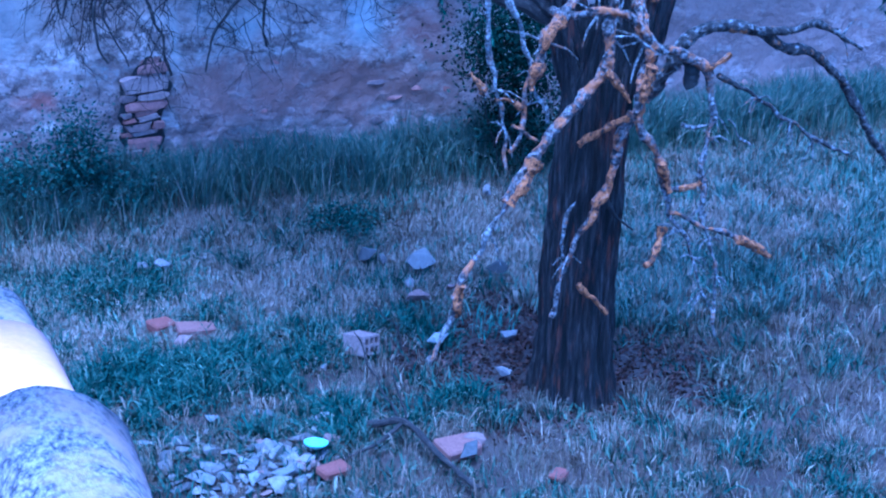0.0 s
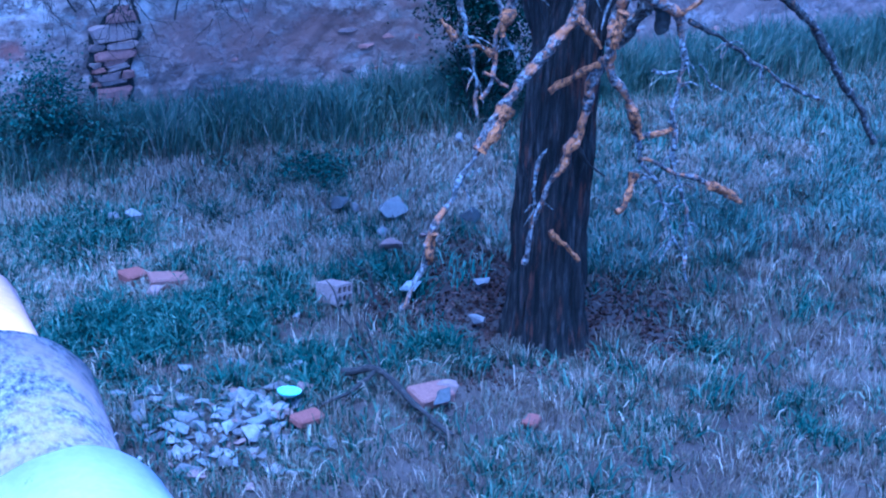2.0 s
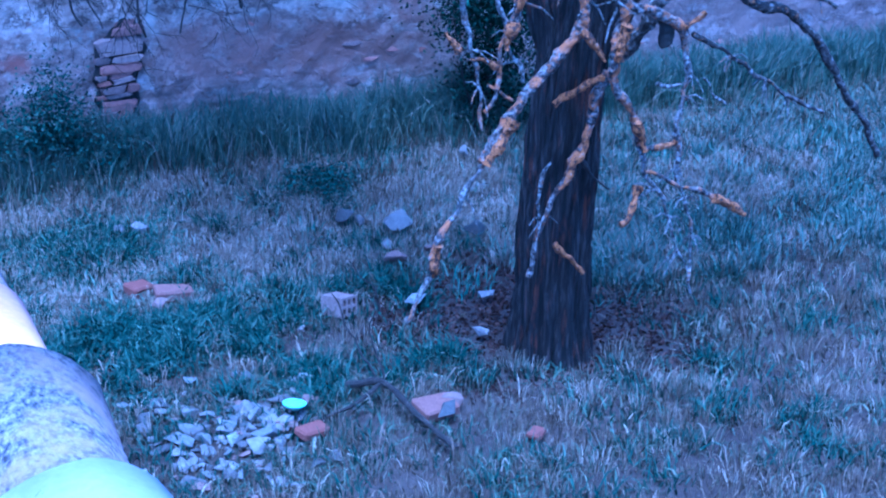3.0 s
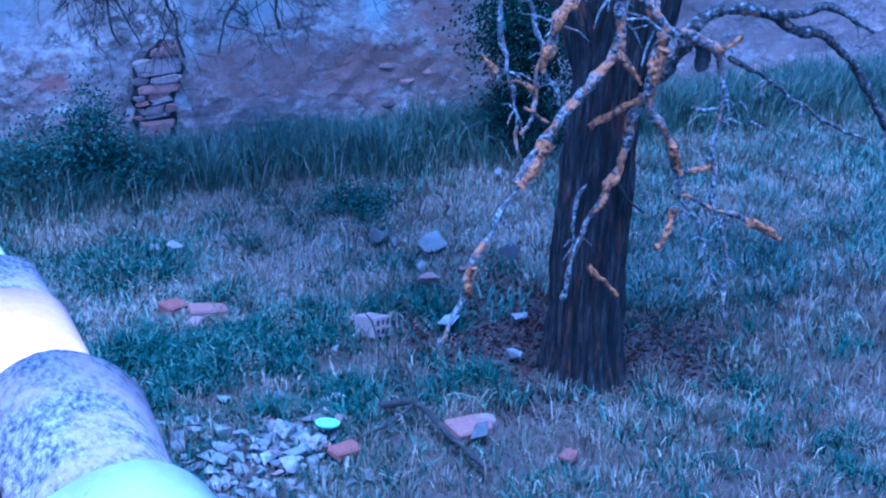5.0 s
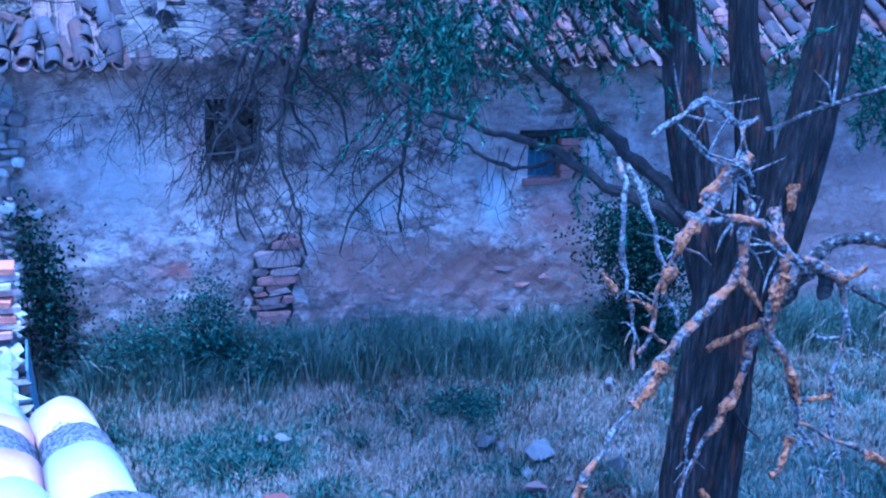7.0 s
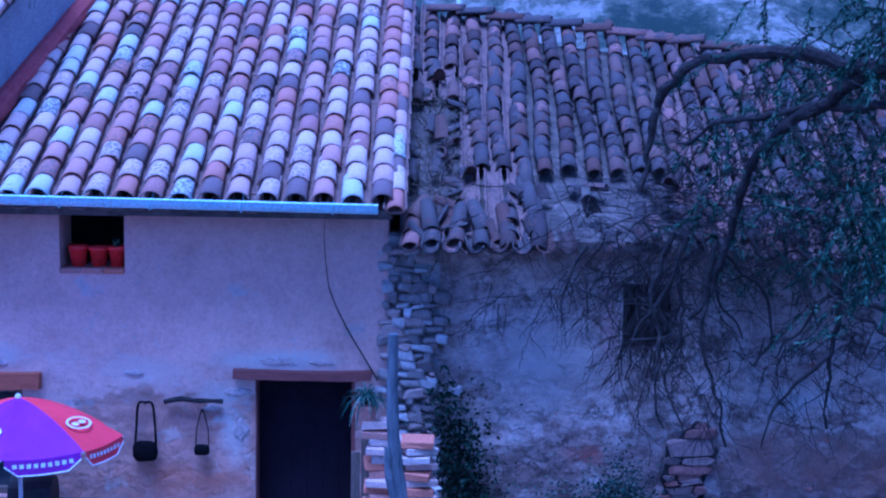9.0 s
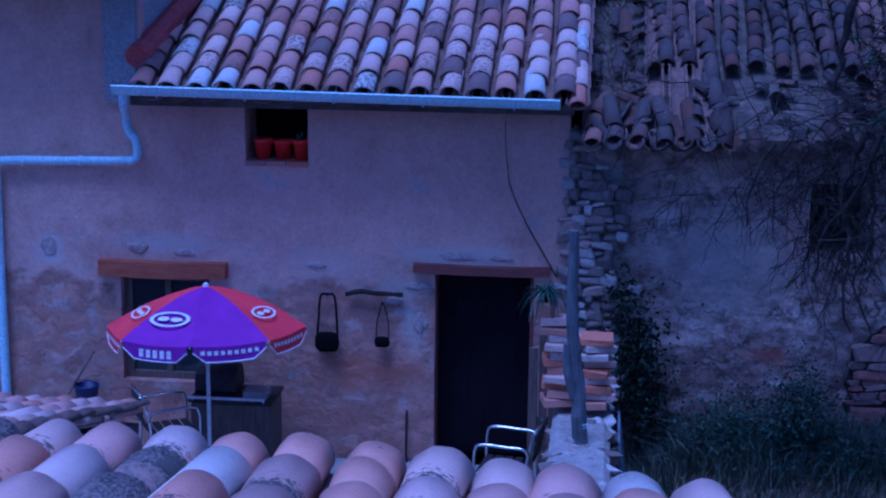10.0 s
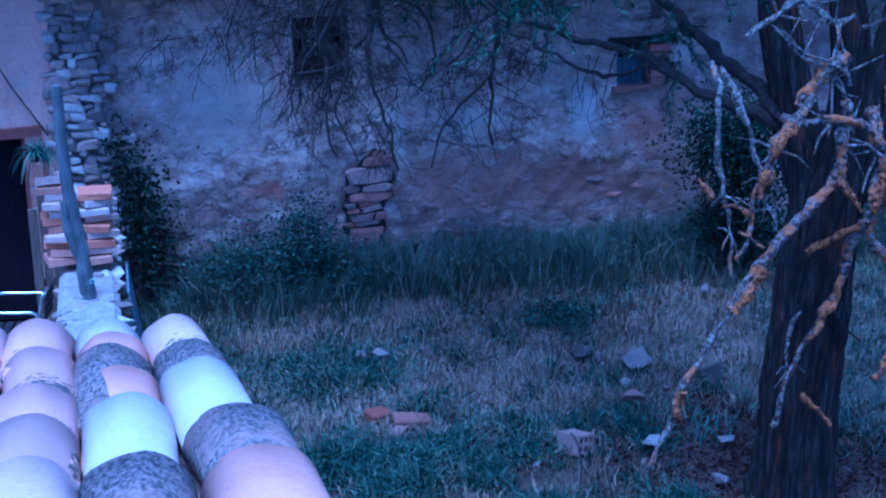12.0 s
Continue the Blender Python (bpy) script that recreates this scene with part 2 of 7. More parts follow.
m_weed_dark = per_piece("weed_dark", [(0.0, (0.026, 0.052, 0.039)), (0.4, (0.044, 0.08, 0.058)), (0.72, (0.075, 0.118, 0.084)), (0.92, (0.13, 0.17, 0.125))], island=True, bump=0, rough=0.8)
m_litter = per_piece("leaf_litter", [(0.0, (0.025, 0.014, 0.011)), (0.4, (0.05, 0.028, 0.022)), (0.85, (0.13, 0.08, 0.062))], island=True, bump=0)
m_chrome = surface("polished_tube", [(0.3, (0.70, 0.71, 0.72)), (0.7, (0.82, 0.83, 0.84))], rough=0.22, metal=1.0, bump=0)
m_black = surface("black_cloth", [(0.3, (0.004, 0.004, 0.005)), (0.7, (0.008, 0.008, 0.009))], rough=1.0)
m_black.node_tree.nodes["Principled BSDF"].inputs["Specular IOR Level"].default_value = 0.1
m_blackmetal = surface("blackened_metal", [(0.3, (0.02, 0.02, 0.022)), (0.7, (0.05, 0.045, 0.045))], rough=0.55, metal=0.3)
m_white = surface("white_paint", [(0.3, (0.72, 0.72, 0.72)), (0.7, (0.82, 0.82, 0.82))], rough=0.5, bump=0.05)
m_red = surface("red_canvas", [(0.3, (0.62, 0.03, 0.055)), (0.7, (0.74, 0.055, 0.08))], scale=4, fine=200, rough=0.75, bump=0.1)
m_purple = surface("violet_canvas", [(0.3, (0.20, 0.018, 0.29)), (0.7, (0.27, 0.03, 0.38))], scale=4, fine=200, rough=0.75, bump=0.1)
m_print = surface("white_print", [(0.3, (0.75, 0.75, 0.78)), (0.7, (0.82, 0.82, 0.84))], rough=0.7, bump=0)
m_pot = surface("red_plastic", [(0.3, (0.70, 0.022, 0.022)), (0.7, (0.80, 0.035, 0.03))], rough=0.45, bump=0.05)
m_blue = surface("blue_plastic", [(0.3, (0.012, 0.017, 0.085)), (0.7, (0.02, 0.027, 0.12))], rough=0.5, bump=0.1)
m_bluemetal = surface("blue_grey_sheet", [(0.3, (0.13, 0.17, 0.22)), (0.7, (0.22, 0.27, 0.32))], rough=0.6, metal=0.2, bump=0.2)
m_mint = surface("mint_plastic", [(0.3, (0.40, 0.64, 0.54)), (0.7, (0.48, 0.70, 0.60))], rough=0.4, bump=0.05)
m_mortar_patch = surface("weathered_mortar", [(0.35, (0.38, 0.29, 0.25)), (0.65, (0.56, 0.48, 0.44))], scale=9, fine=40, bump=0.9)
m_mortar = surface("pale_mortar", [(0.3, (0.30, 0.275, 0.25)), (0.7, (0.45, 0.42, 0.39))], scale=9, bump=0.8)


def plaster(name, upper, lower, z_mid, band, pale=(0.46, 0.43, 0.40), relief=0.0, stains_and_shade=(), joints=0.0, cell=0.55):
    """Lime plaster that has come away towards the foot of the wall, where rubble, staining and shaded tone show in
    patches.
    """
    m, nt, b = shader(name, 0.95)
    pos = geo_pos(nt)
    sep = nt.nodes.new("ShaderNodeSeparateXYZ")
    nt.links.new(pos, sep.inputs[0])
    big = noise_node(nt, 1.1, 9, 0.72, pos, (1, 1, 1.5))
    mid = noise_node(nt, 5.0, 6, 0.7, pos)
    fine = noise_node(nt, 26.0, 8, 0.75, pos)
    up = ramp_node(nt, upper)
    nt.links.new(mid.outputs[0], up.inputs[0])
    cells = nt.nodes.new("ShaderNodeTexVoronoi")
    cells.inputs["Scale"].default_value = 6.5
    mp = nt.nodes.new("ShaderNodeMapping")
    mp.inputs["Scale"].default_value = (0.7, 0.3, 1.5)
    wob = mix_node(nt, 0.5, pos, mid.outputs[1], "ADD")
    nt.links.new(wob, mp.inputs["Vector"])
    nt.links.new(mp.outputs[0], cells.inputs["Vector"])
    cellcol = nt.nodes.new("ShaderNodeSeparateColor")
    nt.links.new(cells.outputs["Color"], cellcol.inputs[0])
    lo = ramp_node(nt, lower)
    nt.links.new(cellcol.outputs[0], lo.inputs[0])
    gap = ramp_node(nt, [(0.30, (1, 1, 1)), (0.62, (cell, cell * 0.96, cell * 0.93))])
    nt.links.new(cells.outputs["Distance"], gap.inputs[0])
    stone = mix_node(nt, 1.0, lo.outputs[0], gap.outputs[0], "MULTIPLY")
    h = nt.nodes.new("ShaderNodeMath")
    h.operation = "MULTIPLY_ADD"
    h.inputs[1].default_value = band
    nt.links.new(big.outputs[0], h.inputs[0])
    sub = nt.nodes.new("ShaderNodeMath")
    sub.operation = "SUBTRACT"
    sub.inputs[0].default_value = z_mid - 0.5 * band
    nt.links.new(sep.outputs[2], sub.inputs[1])
    nt.links.new(sub.outputs[0], h.inputs[2])
    f = ramp_node(nt, [(0.43, (0, 0, 0)), (0.58, (0.88, 0.88, 0.88))])
    ad = nt.nodes.new("ShaderNodeMath")
    ad.inputs[1].default_value = 0.5
    nt.links.new(h.outputs[0], ad.inputs[0])
    nt.links.new(ad.outputs[0], f.inputs[0])
    col = mix_node(nt, f.outputs[0], up.outputs[0], stone)
    pn = noise_node(nt, 1.5, 8, 0.72, pos, (1, 1, 1.2))
    pr = ramp_node(nt, [(0.60, (0, 0, 0)), (0.66, (0.7, 0.7, 0.7))])
    nt.links.new(pn.outputs[0], pr.inputs[0])
    col = mix_node(nt, pr.outputs[0], col, pale)
    st = noise_node(nt, 1.7, 7, 0.7, pos, (1.1, 1, 0.9))
    sr = ramp_node(nt, [(0.42, (1.05, 1.05, 1.05)), (0.58, (0.93, 0.92, 0.91)), (0.72, (0.74, 0.72, 0.70))])
    nt.links.new(st.outputs[0], sr.inputs[0])
    col = mix_node(nt, 1.0, col, sr.outputs[0], "MULTIPLY")
    g = ramp_node(nt, [(0.32, (0.82, 0.81, 0.80)), (0.5, (1.0, 1.0, 1.0)), (0.7, (1.1, 1.1, 1.1))])
    nt.links.new(fine.outputs[0], g.inputs[0])
    col = mix_node(nt, 1.0, col, g.outputs[0], "MULTIPLY")
    if joints:
        # dark open joints between the courses, broken up where plaster still holds
        bed = nt.nodes.new("ShaderNodeTexVoronoi")
        bed.feature = "DISTANCE_TO_EDGE"
        bed.inputs["Scale"].default_value = 5.2
        nt.links.new(mp.outputs[0], bed.inputs["Vector"])
        line = ramp_node(nt, [(0.0, (1, 1, 1)), (0.05, (0.75, 0.75, 0.75)), (0.14, (0, 0, 0))])
        nt.links.new(bed.outputs["Distance"], line.inputs[0])
        hold = noise_node(nt, 2.3, 7, 0.7, pos, (0.7, 1, 1.4))
        holdr = ramp_node(nt, [(0.44, (0, 0, 0)), (0.60, (joints,) * 3)])
        nt.links.new(hold.outputs[0], holdr.inputs[0])
        open_fac = mix_node(nt, 1.0, line.outputs[0], holdr.outputs[0], "MULTIPLY")
        col = mix_node(nt, open_fac, col, (0.09, 0.065, 0.058))
        blot = noise_node(nt, 6.5, 8, 0.75, pos, (0.8, 1, 1.7))
        blotr = ramp_node(nt, [(0.40, (0.72, 0.70, 0.69)), (0.52, (1.0, 1.0, 1.0)), (0.64, (1.14, 1.14, 1.13))])
        nt.links.new(blot.outputs[0], blotr.inputs[0])
        col = mix_node(nt, 1.0, col, blotr.outputs[0], "MULTIPLY")
    for cx, cz, rx, rz, tint, most in stains_and_shade:
        # a ragged patch of another tone round one spot of the wall
        mp2 = nt.nodes.new("ShaderNodeMapping")
        mp2.inputs["Location"].default_value = (-cx / rx, 0, -cz / rz)
        mp2.inputs["Scale"].default_value = (1 / rx, 0, 1 / rz)
        nt.links.new(pos, mp2.inputs["Vector"])
        far = nt.nodes.new("ShaderNodeVectorMath")
        far.operation = "LENGTH"
        nt.links.new(mp2.outputs[0], far.inputs[0])
        rag = noise_node(nt, 3.2, 8, 0.72, pos)
        both = nt.nodes.new("ShaderNodeMath")
        both.operation = "MULTIPLY_ADD"
        both.inputs[1].default_value = 2.6
        nt.links.new(rag.outputs[0], both.inputs[0])
        nt.links.new(far.outputs["Value"], both.inputs[2])
        sr2 = ramp_node(nt, [(0.0, (most,) * 3), (0.5, (0, 0, 0))])
        low = nt.nodes.new("ShaderNodeMapRange")
        low.inputs[1].default_value, low.inputs[2].default_value = 1.55, 3.2
        nt.links.new(both.outputs[0], low.inputs[0])
        nt.links.new(low.outputs[0], sr2.inputs[0])
        col = mix_node(nt, sr2.outputs[0], col, tint)
    nt.links.new(col, b.inputs["Base Color"])
    hh = nt.nodes.new("ShaderNodeMath")
    hh.operation = "MULTIPLY_ADD"
    lift = nt.nodes.new("ShaderNodeMath")
    lift.operation = "MAXIMUM"
    lift.inputs[1].default_value = relief
    nt.links.new(f.outputs[0], lift.inputs[0])
    nt.links.new(lift.outputs[0], hh.inputs[0])
    nt.links.new(gap.outputs[0], hh.inputs[1])
    nt.links.new(mid.outputs[0], hh.inputs[2])
    bump_node(nt, b, hh.outputs[0], 0.8, 0.035)
    return m


m_facade = plaster("house_plaster", [(0.3, (0.54, 0.355, 0.285)), (0.7, (0.64, 0.445, 0.37))],
                   [(0.0, (0.44, 0.235, 0.17)), (0.35, (0.52, 0.31, 0.235)), (0.6, (0.36, 0.20, 0.155)), (0.85, (0.50, 0.32, 0.255)), (1.0, (0.52, 0.40, 0.335))], 1.85, 1.9, cell=0.80, relief=0.12,
                   stains_and_shade=((-1.9, 1.12, 0.6, 0.22, (0.42, 0.17, 0.10), 0.75), (-1.42, 1.5, 0.16, 0.28, (0.56, 0.49, 0.43), 0.7), (-1.05, 2.25, 0.65, 0.13, (0.54, 0.50, 0.44), 0.85), (-1.5, 1.95, 0.34, 0.12, (0.52, 0.47, 0.41), 0.8),
                           (-3.7, 2.28, 0.7, 0.13, (0.54, 0.49, 0.44), 0.75), (-4.92, 2.22, 0.18, 0.16, (0.62, 0.57, 0.53), 0.95), (-2.3, 2.15, 0.6, 0.16, (0.54, 0.45, 0.39), 0.6), (-2.4, 0.6, 0.9, 0.3, (0.40, 0.21, 0.15), 0.6),
                           (-4.4, 1.2, 0.6, 0.5, (0.42, 0.23, 0.18), 0.5)))
m_ruinwall = plaster("ruin_plaster", [(0.34, (0.42, 0.315, 0.265)), (0.5, (0.60, 0.475, 0.405)), (0.64, (0.74, 0.625, 0.545))],
                     [(0.0, (0.44, 0.30, 0.255)), (0.3, (0.54, 0.42, 0.365)), (0.55, (0.38, 0.28, 0.245)), (0.8, (0.56, 0.41, 0.345)), (1.0, (0.58, 0.50, 0.45))], 1.5, 2.6, relief=0.6, joints=1.0,
                     stains_and_shade=((4.9, 1.25, 1.5, 0.42, (0.30, 0.165, 0.125), 0.8), (3.5, 1.3, 0.7, 0.35, (0.33, 0.19, 0.15), 0.6), (4.98, 1.95, 0.24, 0.40, (0.66, 0.62, 0.58), 0.9), (3.85, 1.92, 0.45, 0.16, (0.62, 0.58, 0.54), 0.8),
                             (1.35, 2.3, 0.7, 0.7, (0.68, 0.58, 0.50), 0.85), (5.6, 1.75, 0.5, 0.42, (0.42, 0.22, 0.17), 0.7), (3.11, 1.9, 0.07, 0.35, (0.62, 0.55, 0.50), 0.8), (2.02, 2.75, 0.10, 0.6, (0.50, 0.30, 0.27), 0.6),
                             # last spot: brown bare masonry, made darker for the shade that lies there
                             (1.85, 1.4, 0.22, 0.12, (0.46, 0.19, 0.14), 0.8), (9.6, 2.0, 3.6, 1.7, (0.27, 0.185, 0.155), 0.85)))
m_wallstone = plaster("rubble_masonry", [(0.3, (0.30, 0.27, 0.24)), (0.7, (0.44, 0.41, 0.38))],
                      [(0.0, (0.28, 0.24, 0.21)), (0.4, (0.40, 0.36, 0.33)), (1.0, (0.50, 0.47, 0.44))], 3.0, 0.5)


def soil_material():
    m, nt, b = shader("soil", 1.0)
    pos = geo_pos(nt)
    n1, n2, n3 = noise_node(nt, 0.8, 7, 0.7, pos), noise_node(nt, 22, 5, 0.7, pos), noise_node(nt, 0.05, 6, 0.65, pos)
    r = ramp_node(nt, [(0.3, (0.03, 0.021, 0.017)), (0.5, (0.055, 0.040, 0.032)), (0.7, (0.10, 0.077, 0.062))])
    nt.links.new(n1.outputs[0], r.inputs[0])
    far = ramp_node(nt, [(0.42, (0.025, 0.04, 0.03)), (0.5, (0.09, 0.10, 0.075)), (0.57, (0.26, 0.245, 0.21))])
    big = noise_node(nt, 0.5, 9, 0.8, pos)
    nt.links.new(big.outputs[0], far.inputs[0])
    sep = nt.nodes.new("ShaderNodeSeparateXYZ")
    nt.links.new(pos, sep.inputs[0])
    mr = nt.nodes.new("ShaderNodeMapRange")
    mr.inputs[1].default_value, mr.inputs[2].default_value = 18, 24
    nt.links.new(sep.outputs[1], mr.inputs[0])
    col = mix_node(nt, mr.outputs[0], r.outputs[0], far.outputs[0])
    nt.links.new(col, b.inputs["Base Color"])
    bump_node(nt, b, n2.outputs[0], 0.8, 0.04)
    return m


m_soil = soil_material()


# ---- building helpers ----
def mesh_of(name, bm, mat, smooth=False):
    me = bpy.data.meshes.new(name)
    bmesh.ops.recalc_face_normals(bm, faces=bm.faces)
    bm.to_mesh(me)
    bm.free()
    if mat:
        me.materials.append(mat)
    if smooth:
        me.polygons.foreach_set("use_smooth", [True] * len(me.polygons))
    return me


def thing(name, label, category, group="", kind="", at=(0, 0, 0)):
    ob = new(name)
    ob.empty_display_size = 0.1
    ob.location = at
    return tagged(ob, label, category, group, kind)


def part(name, bm, mat, parent, label="", smooth=False, kind=""):
    ob = new(name, bm if isinstance(bm, bpy.types.Mesh) else mesh_of(name, bm, mat, smooth))
    ob.parent = parent
    return tagged(ob, label, kind=kind)


def solo(name, bm, mat, label, category, group="", kind="", smooth=False):
    return tagged(new(name, bm if isinstance(bm, bpy.types.Mesh) else mesh_of(name, bm, mat, smooth)), label, category, group, kind)


def box(bm, x0, x1, y0, y1, z0, z1, jit=0.0, bevel=0.0, turn=None, mid=None):
    r = bmesh.ops.create_cube(bm, size=1)
    for v in r["verts"]:
        v.co = Vector((x0 + (v.co.x + 0.5) * (x1 - x0), y0 + (v.co.y + 0.5) * (y1 - y0), z0 + (v.co.z + 0.5) * (z1 - z0)))
        if jit:
            v.co += Vector((random.uniform(-jit, jit), random.uniform(-jit, jit), random.uniform(-jit, jit)))
    vs = r["verts"]
    if bevel:
        es = list({e for v in vs for e in v.link_edges})
        made = bmesh.ops.bevel(bm, geom=es, offset=bevel, segments=1, affect="EDGES", profile=0.6)
        vs = list({v for f in made["faces"] for v in f.verts} | {v for v in vs if v.is_valid})
    if turn:
        bmesh.ops.transform(bm, matrix=turn, verts=vs)
    return vs


def tube(bm, pts, radii, seg=8, rough=0.0, closed_ends=True):
    """A round rod along the points, with a radius at each; rough makes it knotty."""
    pts = [Vector(p) for p in pts]
    if isinstance(radii, (int, float)):
        radii = [radii] * len(pts)
    rings, side = [], None
    for i, p in enumerate(pts):
        d = (pts[min(i + 1, len(pts) - 1)] - pts[max(i - 1, 0)]).normalized()
        if side is None:
            side = d.cross(Vector((0.3, 0.2, 1)) if abs(d.z) < 0.9 else Vector((1, 0, 0))).normalized()
        side = (side - d * side.dot(d)).normalized()
        up = d.cross(side)
        ring = []
        for k in range(seg):
            a = 2 * math.pi * k / seg
            q = side * math.cos(a) + up * math.sin(a)
            r = radii[i]
            if rough:
                r *= 1 + rough * noise.noise((p + q * radii[i]) * 9.0) + 0.5 * rough * noise.noise((p + q * radii[i]) * 31.0)
            ring.append(bm.verts.new(p + q * r))
        rings.append(ring)
    for a, b in zip(rings, rings[1:]):
        for k in range(seg):
            bm.faces.new((a[k], a[(k + 1) % seg], b[(k + 1) % seg], b[k]))
    if closed_ends:
        bm.faces.new(rings[0][::-1])
        bm.faces.new(rings[-1])


def smooth_path(pts, per=5, wobble=0.0):
    """A curve through the points (Catmull-Rom), with an optional small wander."""
    p = [Vector(q) for q in pts]
    p = [p[0] * 2 - p[1]] + p + [p[-1] * 2 - p[-2]]
    out = []
    for i in range(1, len(p) - 2):
        for k in range(per):
            t = k / per
            a, b, c, d = p[i - 1], p[i], p[i + 1], p[i + 2]
            out.append(0.5 * (2 * b + (c - a) * t + (2 * a - 5 * b + 4 * c - d) * t * t + (3 * b - a - 3 * c + d) * t ** 3))
    out.append(p[-2])
    if wobble:
        out = [q + wobble * Vector(noise.noise_vector(q * 6.0)) for q in out]
    return out


def rod(pts, r0, r1, seg=8, rough=0.0, wobble=0.0, per=5):
    bm = bmesh.new()
    path = smooth_path(pts, per, wobble)
    n = len(path) - 1
    tube(bm, path, [r0 + (r1 - r0) * i / n for i in range(n + 1)], seg, rough)
    return bm


def raw_mesh(name, verts, faces, mat, smooth=False):
    me = bpy.data.meshes.new(name)
    me.from_pydata(verts, [], faces)
    me.materials.append(mat)
    if smooth:
        me.polygons.foreach_set("use_smooth", [True] * len(me.polygons))
    me.update()
    return me


def barrel(length, wide, narrow, height, thick, seg, rough=0.0, seed=0):
    """A curved clay tile: along +y from its wide lower end, open below."""
    vs, fs = [], []
    rows = (0.0, 0.5, 1.0) if rough else (0.0, 1.0)
    for u in rows:
        w = wide + (narrow - wide) * u
        for inner in (0, 1):
            for k in range(seg + 1):
                a = math.pi * (k / seg)
                r = w / 2 - thick * inner
                h = height * (0.86 + 0.14 * w / wide) - thick * inner
                q = Vector((-math.cos(a) * r, u * length, math.sin(a) * h))
                if rough:
                    q += rough * Vector(noise.noise_vector(q * 17 + Vector((seed * 3.7, 0, 0))))
                vs.append(q)
    n = seg + 1
    for i in range(len(rows) - 1):
        o0, o1 = 2 * n * i, 2 * n * (i + 1)
        for k in range(seg):
            fs.append((o0 + k, o0 + k + 1, o1 + k + 1, o1 + k))
            fs.append((o0 + n + k + 1, o0 + n + k, o1 + n + k, o1 + n + k + 1))
        fs.append((o0 + n, o0, o1, o1 + n))
        fs.append((o0 + n - 1, o0 + 2 * n - 1, o1 + 2 * n - 1, o1 + n - 1))
    last = 2 * n * (len(rows) - 1)
    for k in range(seg):
        fs.append((k + 1, k, n + k, n + k + 1))
        fs.append((last + k, last + k + 1, last + n + k + 1, last + n + k))
    return vs, fs


def rock_mesh(name, mat, seed, sx, sy, sz):
    """An angular broken stone: the hull of a few scattered points."""
    rng = random.Random(seed)
    bm = bmesh.new()
    for i in range(11):
        d = Vector((rng.gauss(0, 1), rng.gauss(0, 1), rng.gauss(0, 1))).normalized() * rng.uniform(0.75, 1.1)
        bm.verts.new((d.x * sx, d.y * sy, d.z * sz))
    hull = bmesh.ops.convex_hull(bm, input=bm.verts)
    bmesh.ops.delete(bm, geom=[v for v in bm.verts if not v.link_faces], context="VERTS")
    bmesh.ops.bevel(bm, geom=list(bm.edges), offset=0.05 * min(sx, sy, sz), segments=1, affect="EDGES")
    return mesh_of(name, bm, mat)


def wall_mesh(name, x0, x1, z0, z1, y, thick, openings, mat, step=0.18, uneven=0.02):
    """An uneven wall in the plane y, facing -y, with openings right through it."""
    def marks(a, b, extra):
        m = sorted({round(v, 3) for v in [a, b] + [e for e in extra if a < e < b]})
        out = []
        for p, q in zip(m, m[1:]):
            n = max(1, round((q - p) / step))
            out += [p + (q - p) * i / n for i in range(n)]
        return out + [b]
    xs = marks(x0, x1, [v for o in openings for v in o[:2]])
    zs = marks(z0, z1, [v for o in openings for v in o[2:]])
    solid = {(i, k) for i in range(len(xs) - 1) for k in range(len(zs) - 1)
             if not any(o[0] < (xs[i] + xs[i + 1]) / 2 < o[1] and o[2] < (zs[k] + zs[k + 1]) / 2 < o[3] for o in openings)}
    vs, ids, fs = [], {}, []

    def vid(i, k, back):
        if (i, k, back) not in ids:
            q = Vector((xs[i], 0, zs[k]))
            d = uneven * (noise.noise(q * 1.4) + 0.6 * noise.noise(q * 5.0))
            ids[i, k, back] = len(vs)
            vs.append((xs[i], y + thick if back else y + d, zs[k]))
        return ids[i, k, back]
    for i, k in sorted(solid):
        fs.append((vid(i, k, 0), vid(i + 1, k, 0), vid(i + 1, k + 1, 0), vid(i, k + 1, 0)))
        fs.append((vid(i, k, 1), vid(i, k + 1, 1), vid(i + 1, k + 1, 1), vid(i + 1, k, 1)))
        for di, dk, a, b in ((-1, 0, (0, 0), (0, 1)), (1, 0, (1, 1), (1, 0)), (0, -1, (1, 0), (0, 0)), (0, 1, (0, 1), (1, 1))):
            if (i + di, k + dk) not in solid:
                p, q = (i + a[0], k + a[1]), (i + b[0], k + b[1])
                fs.append((vid(*p, 0), vid(*q, 0), vid(*q, 1), vid(*p, 1)))
    return raw_mesh(name, vs, fs, mat)


def ground_height(x, y):
    rise = max(0.0, min(1.0, (y - 11.2) / 3.2)) * max(0.0, min(1.0, (x - 0.4) / 0.8))
    z = 0.42 * rise * rise * (3 - 2 * rise)
    z += 0.05 * noise.noise(Vector((x * 0.9, y * 0.9, 3.0))) * min(1.0, max(0.0, x - 0.2))
    if y > 22:
        far = y - 22
        z += 45 * (1 - math.exp(-far * 0.62 / 45)) * (1 + 0.25 * noise.noise(Vector((x * 0.03, y * 0.03, 0)))) + min(far, 4) * 0.25 * noise.noise(Vector((x * 0.4, y * 0.4, 5)))
    return z


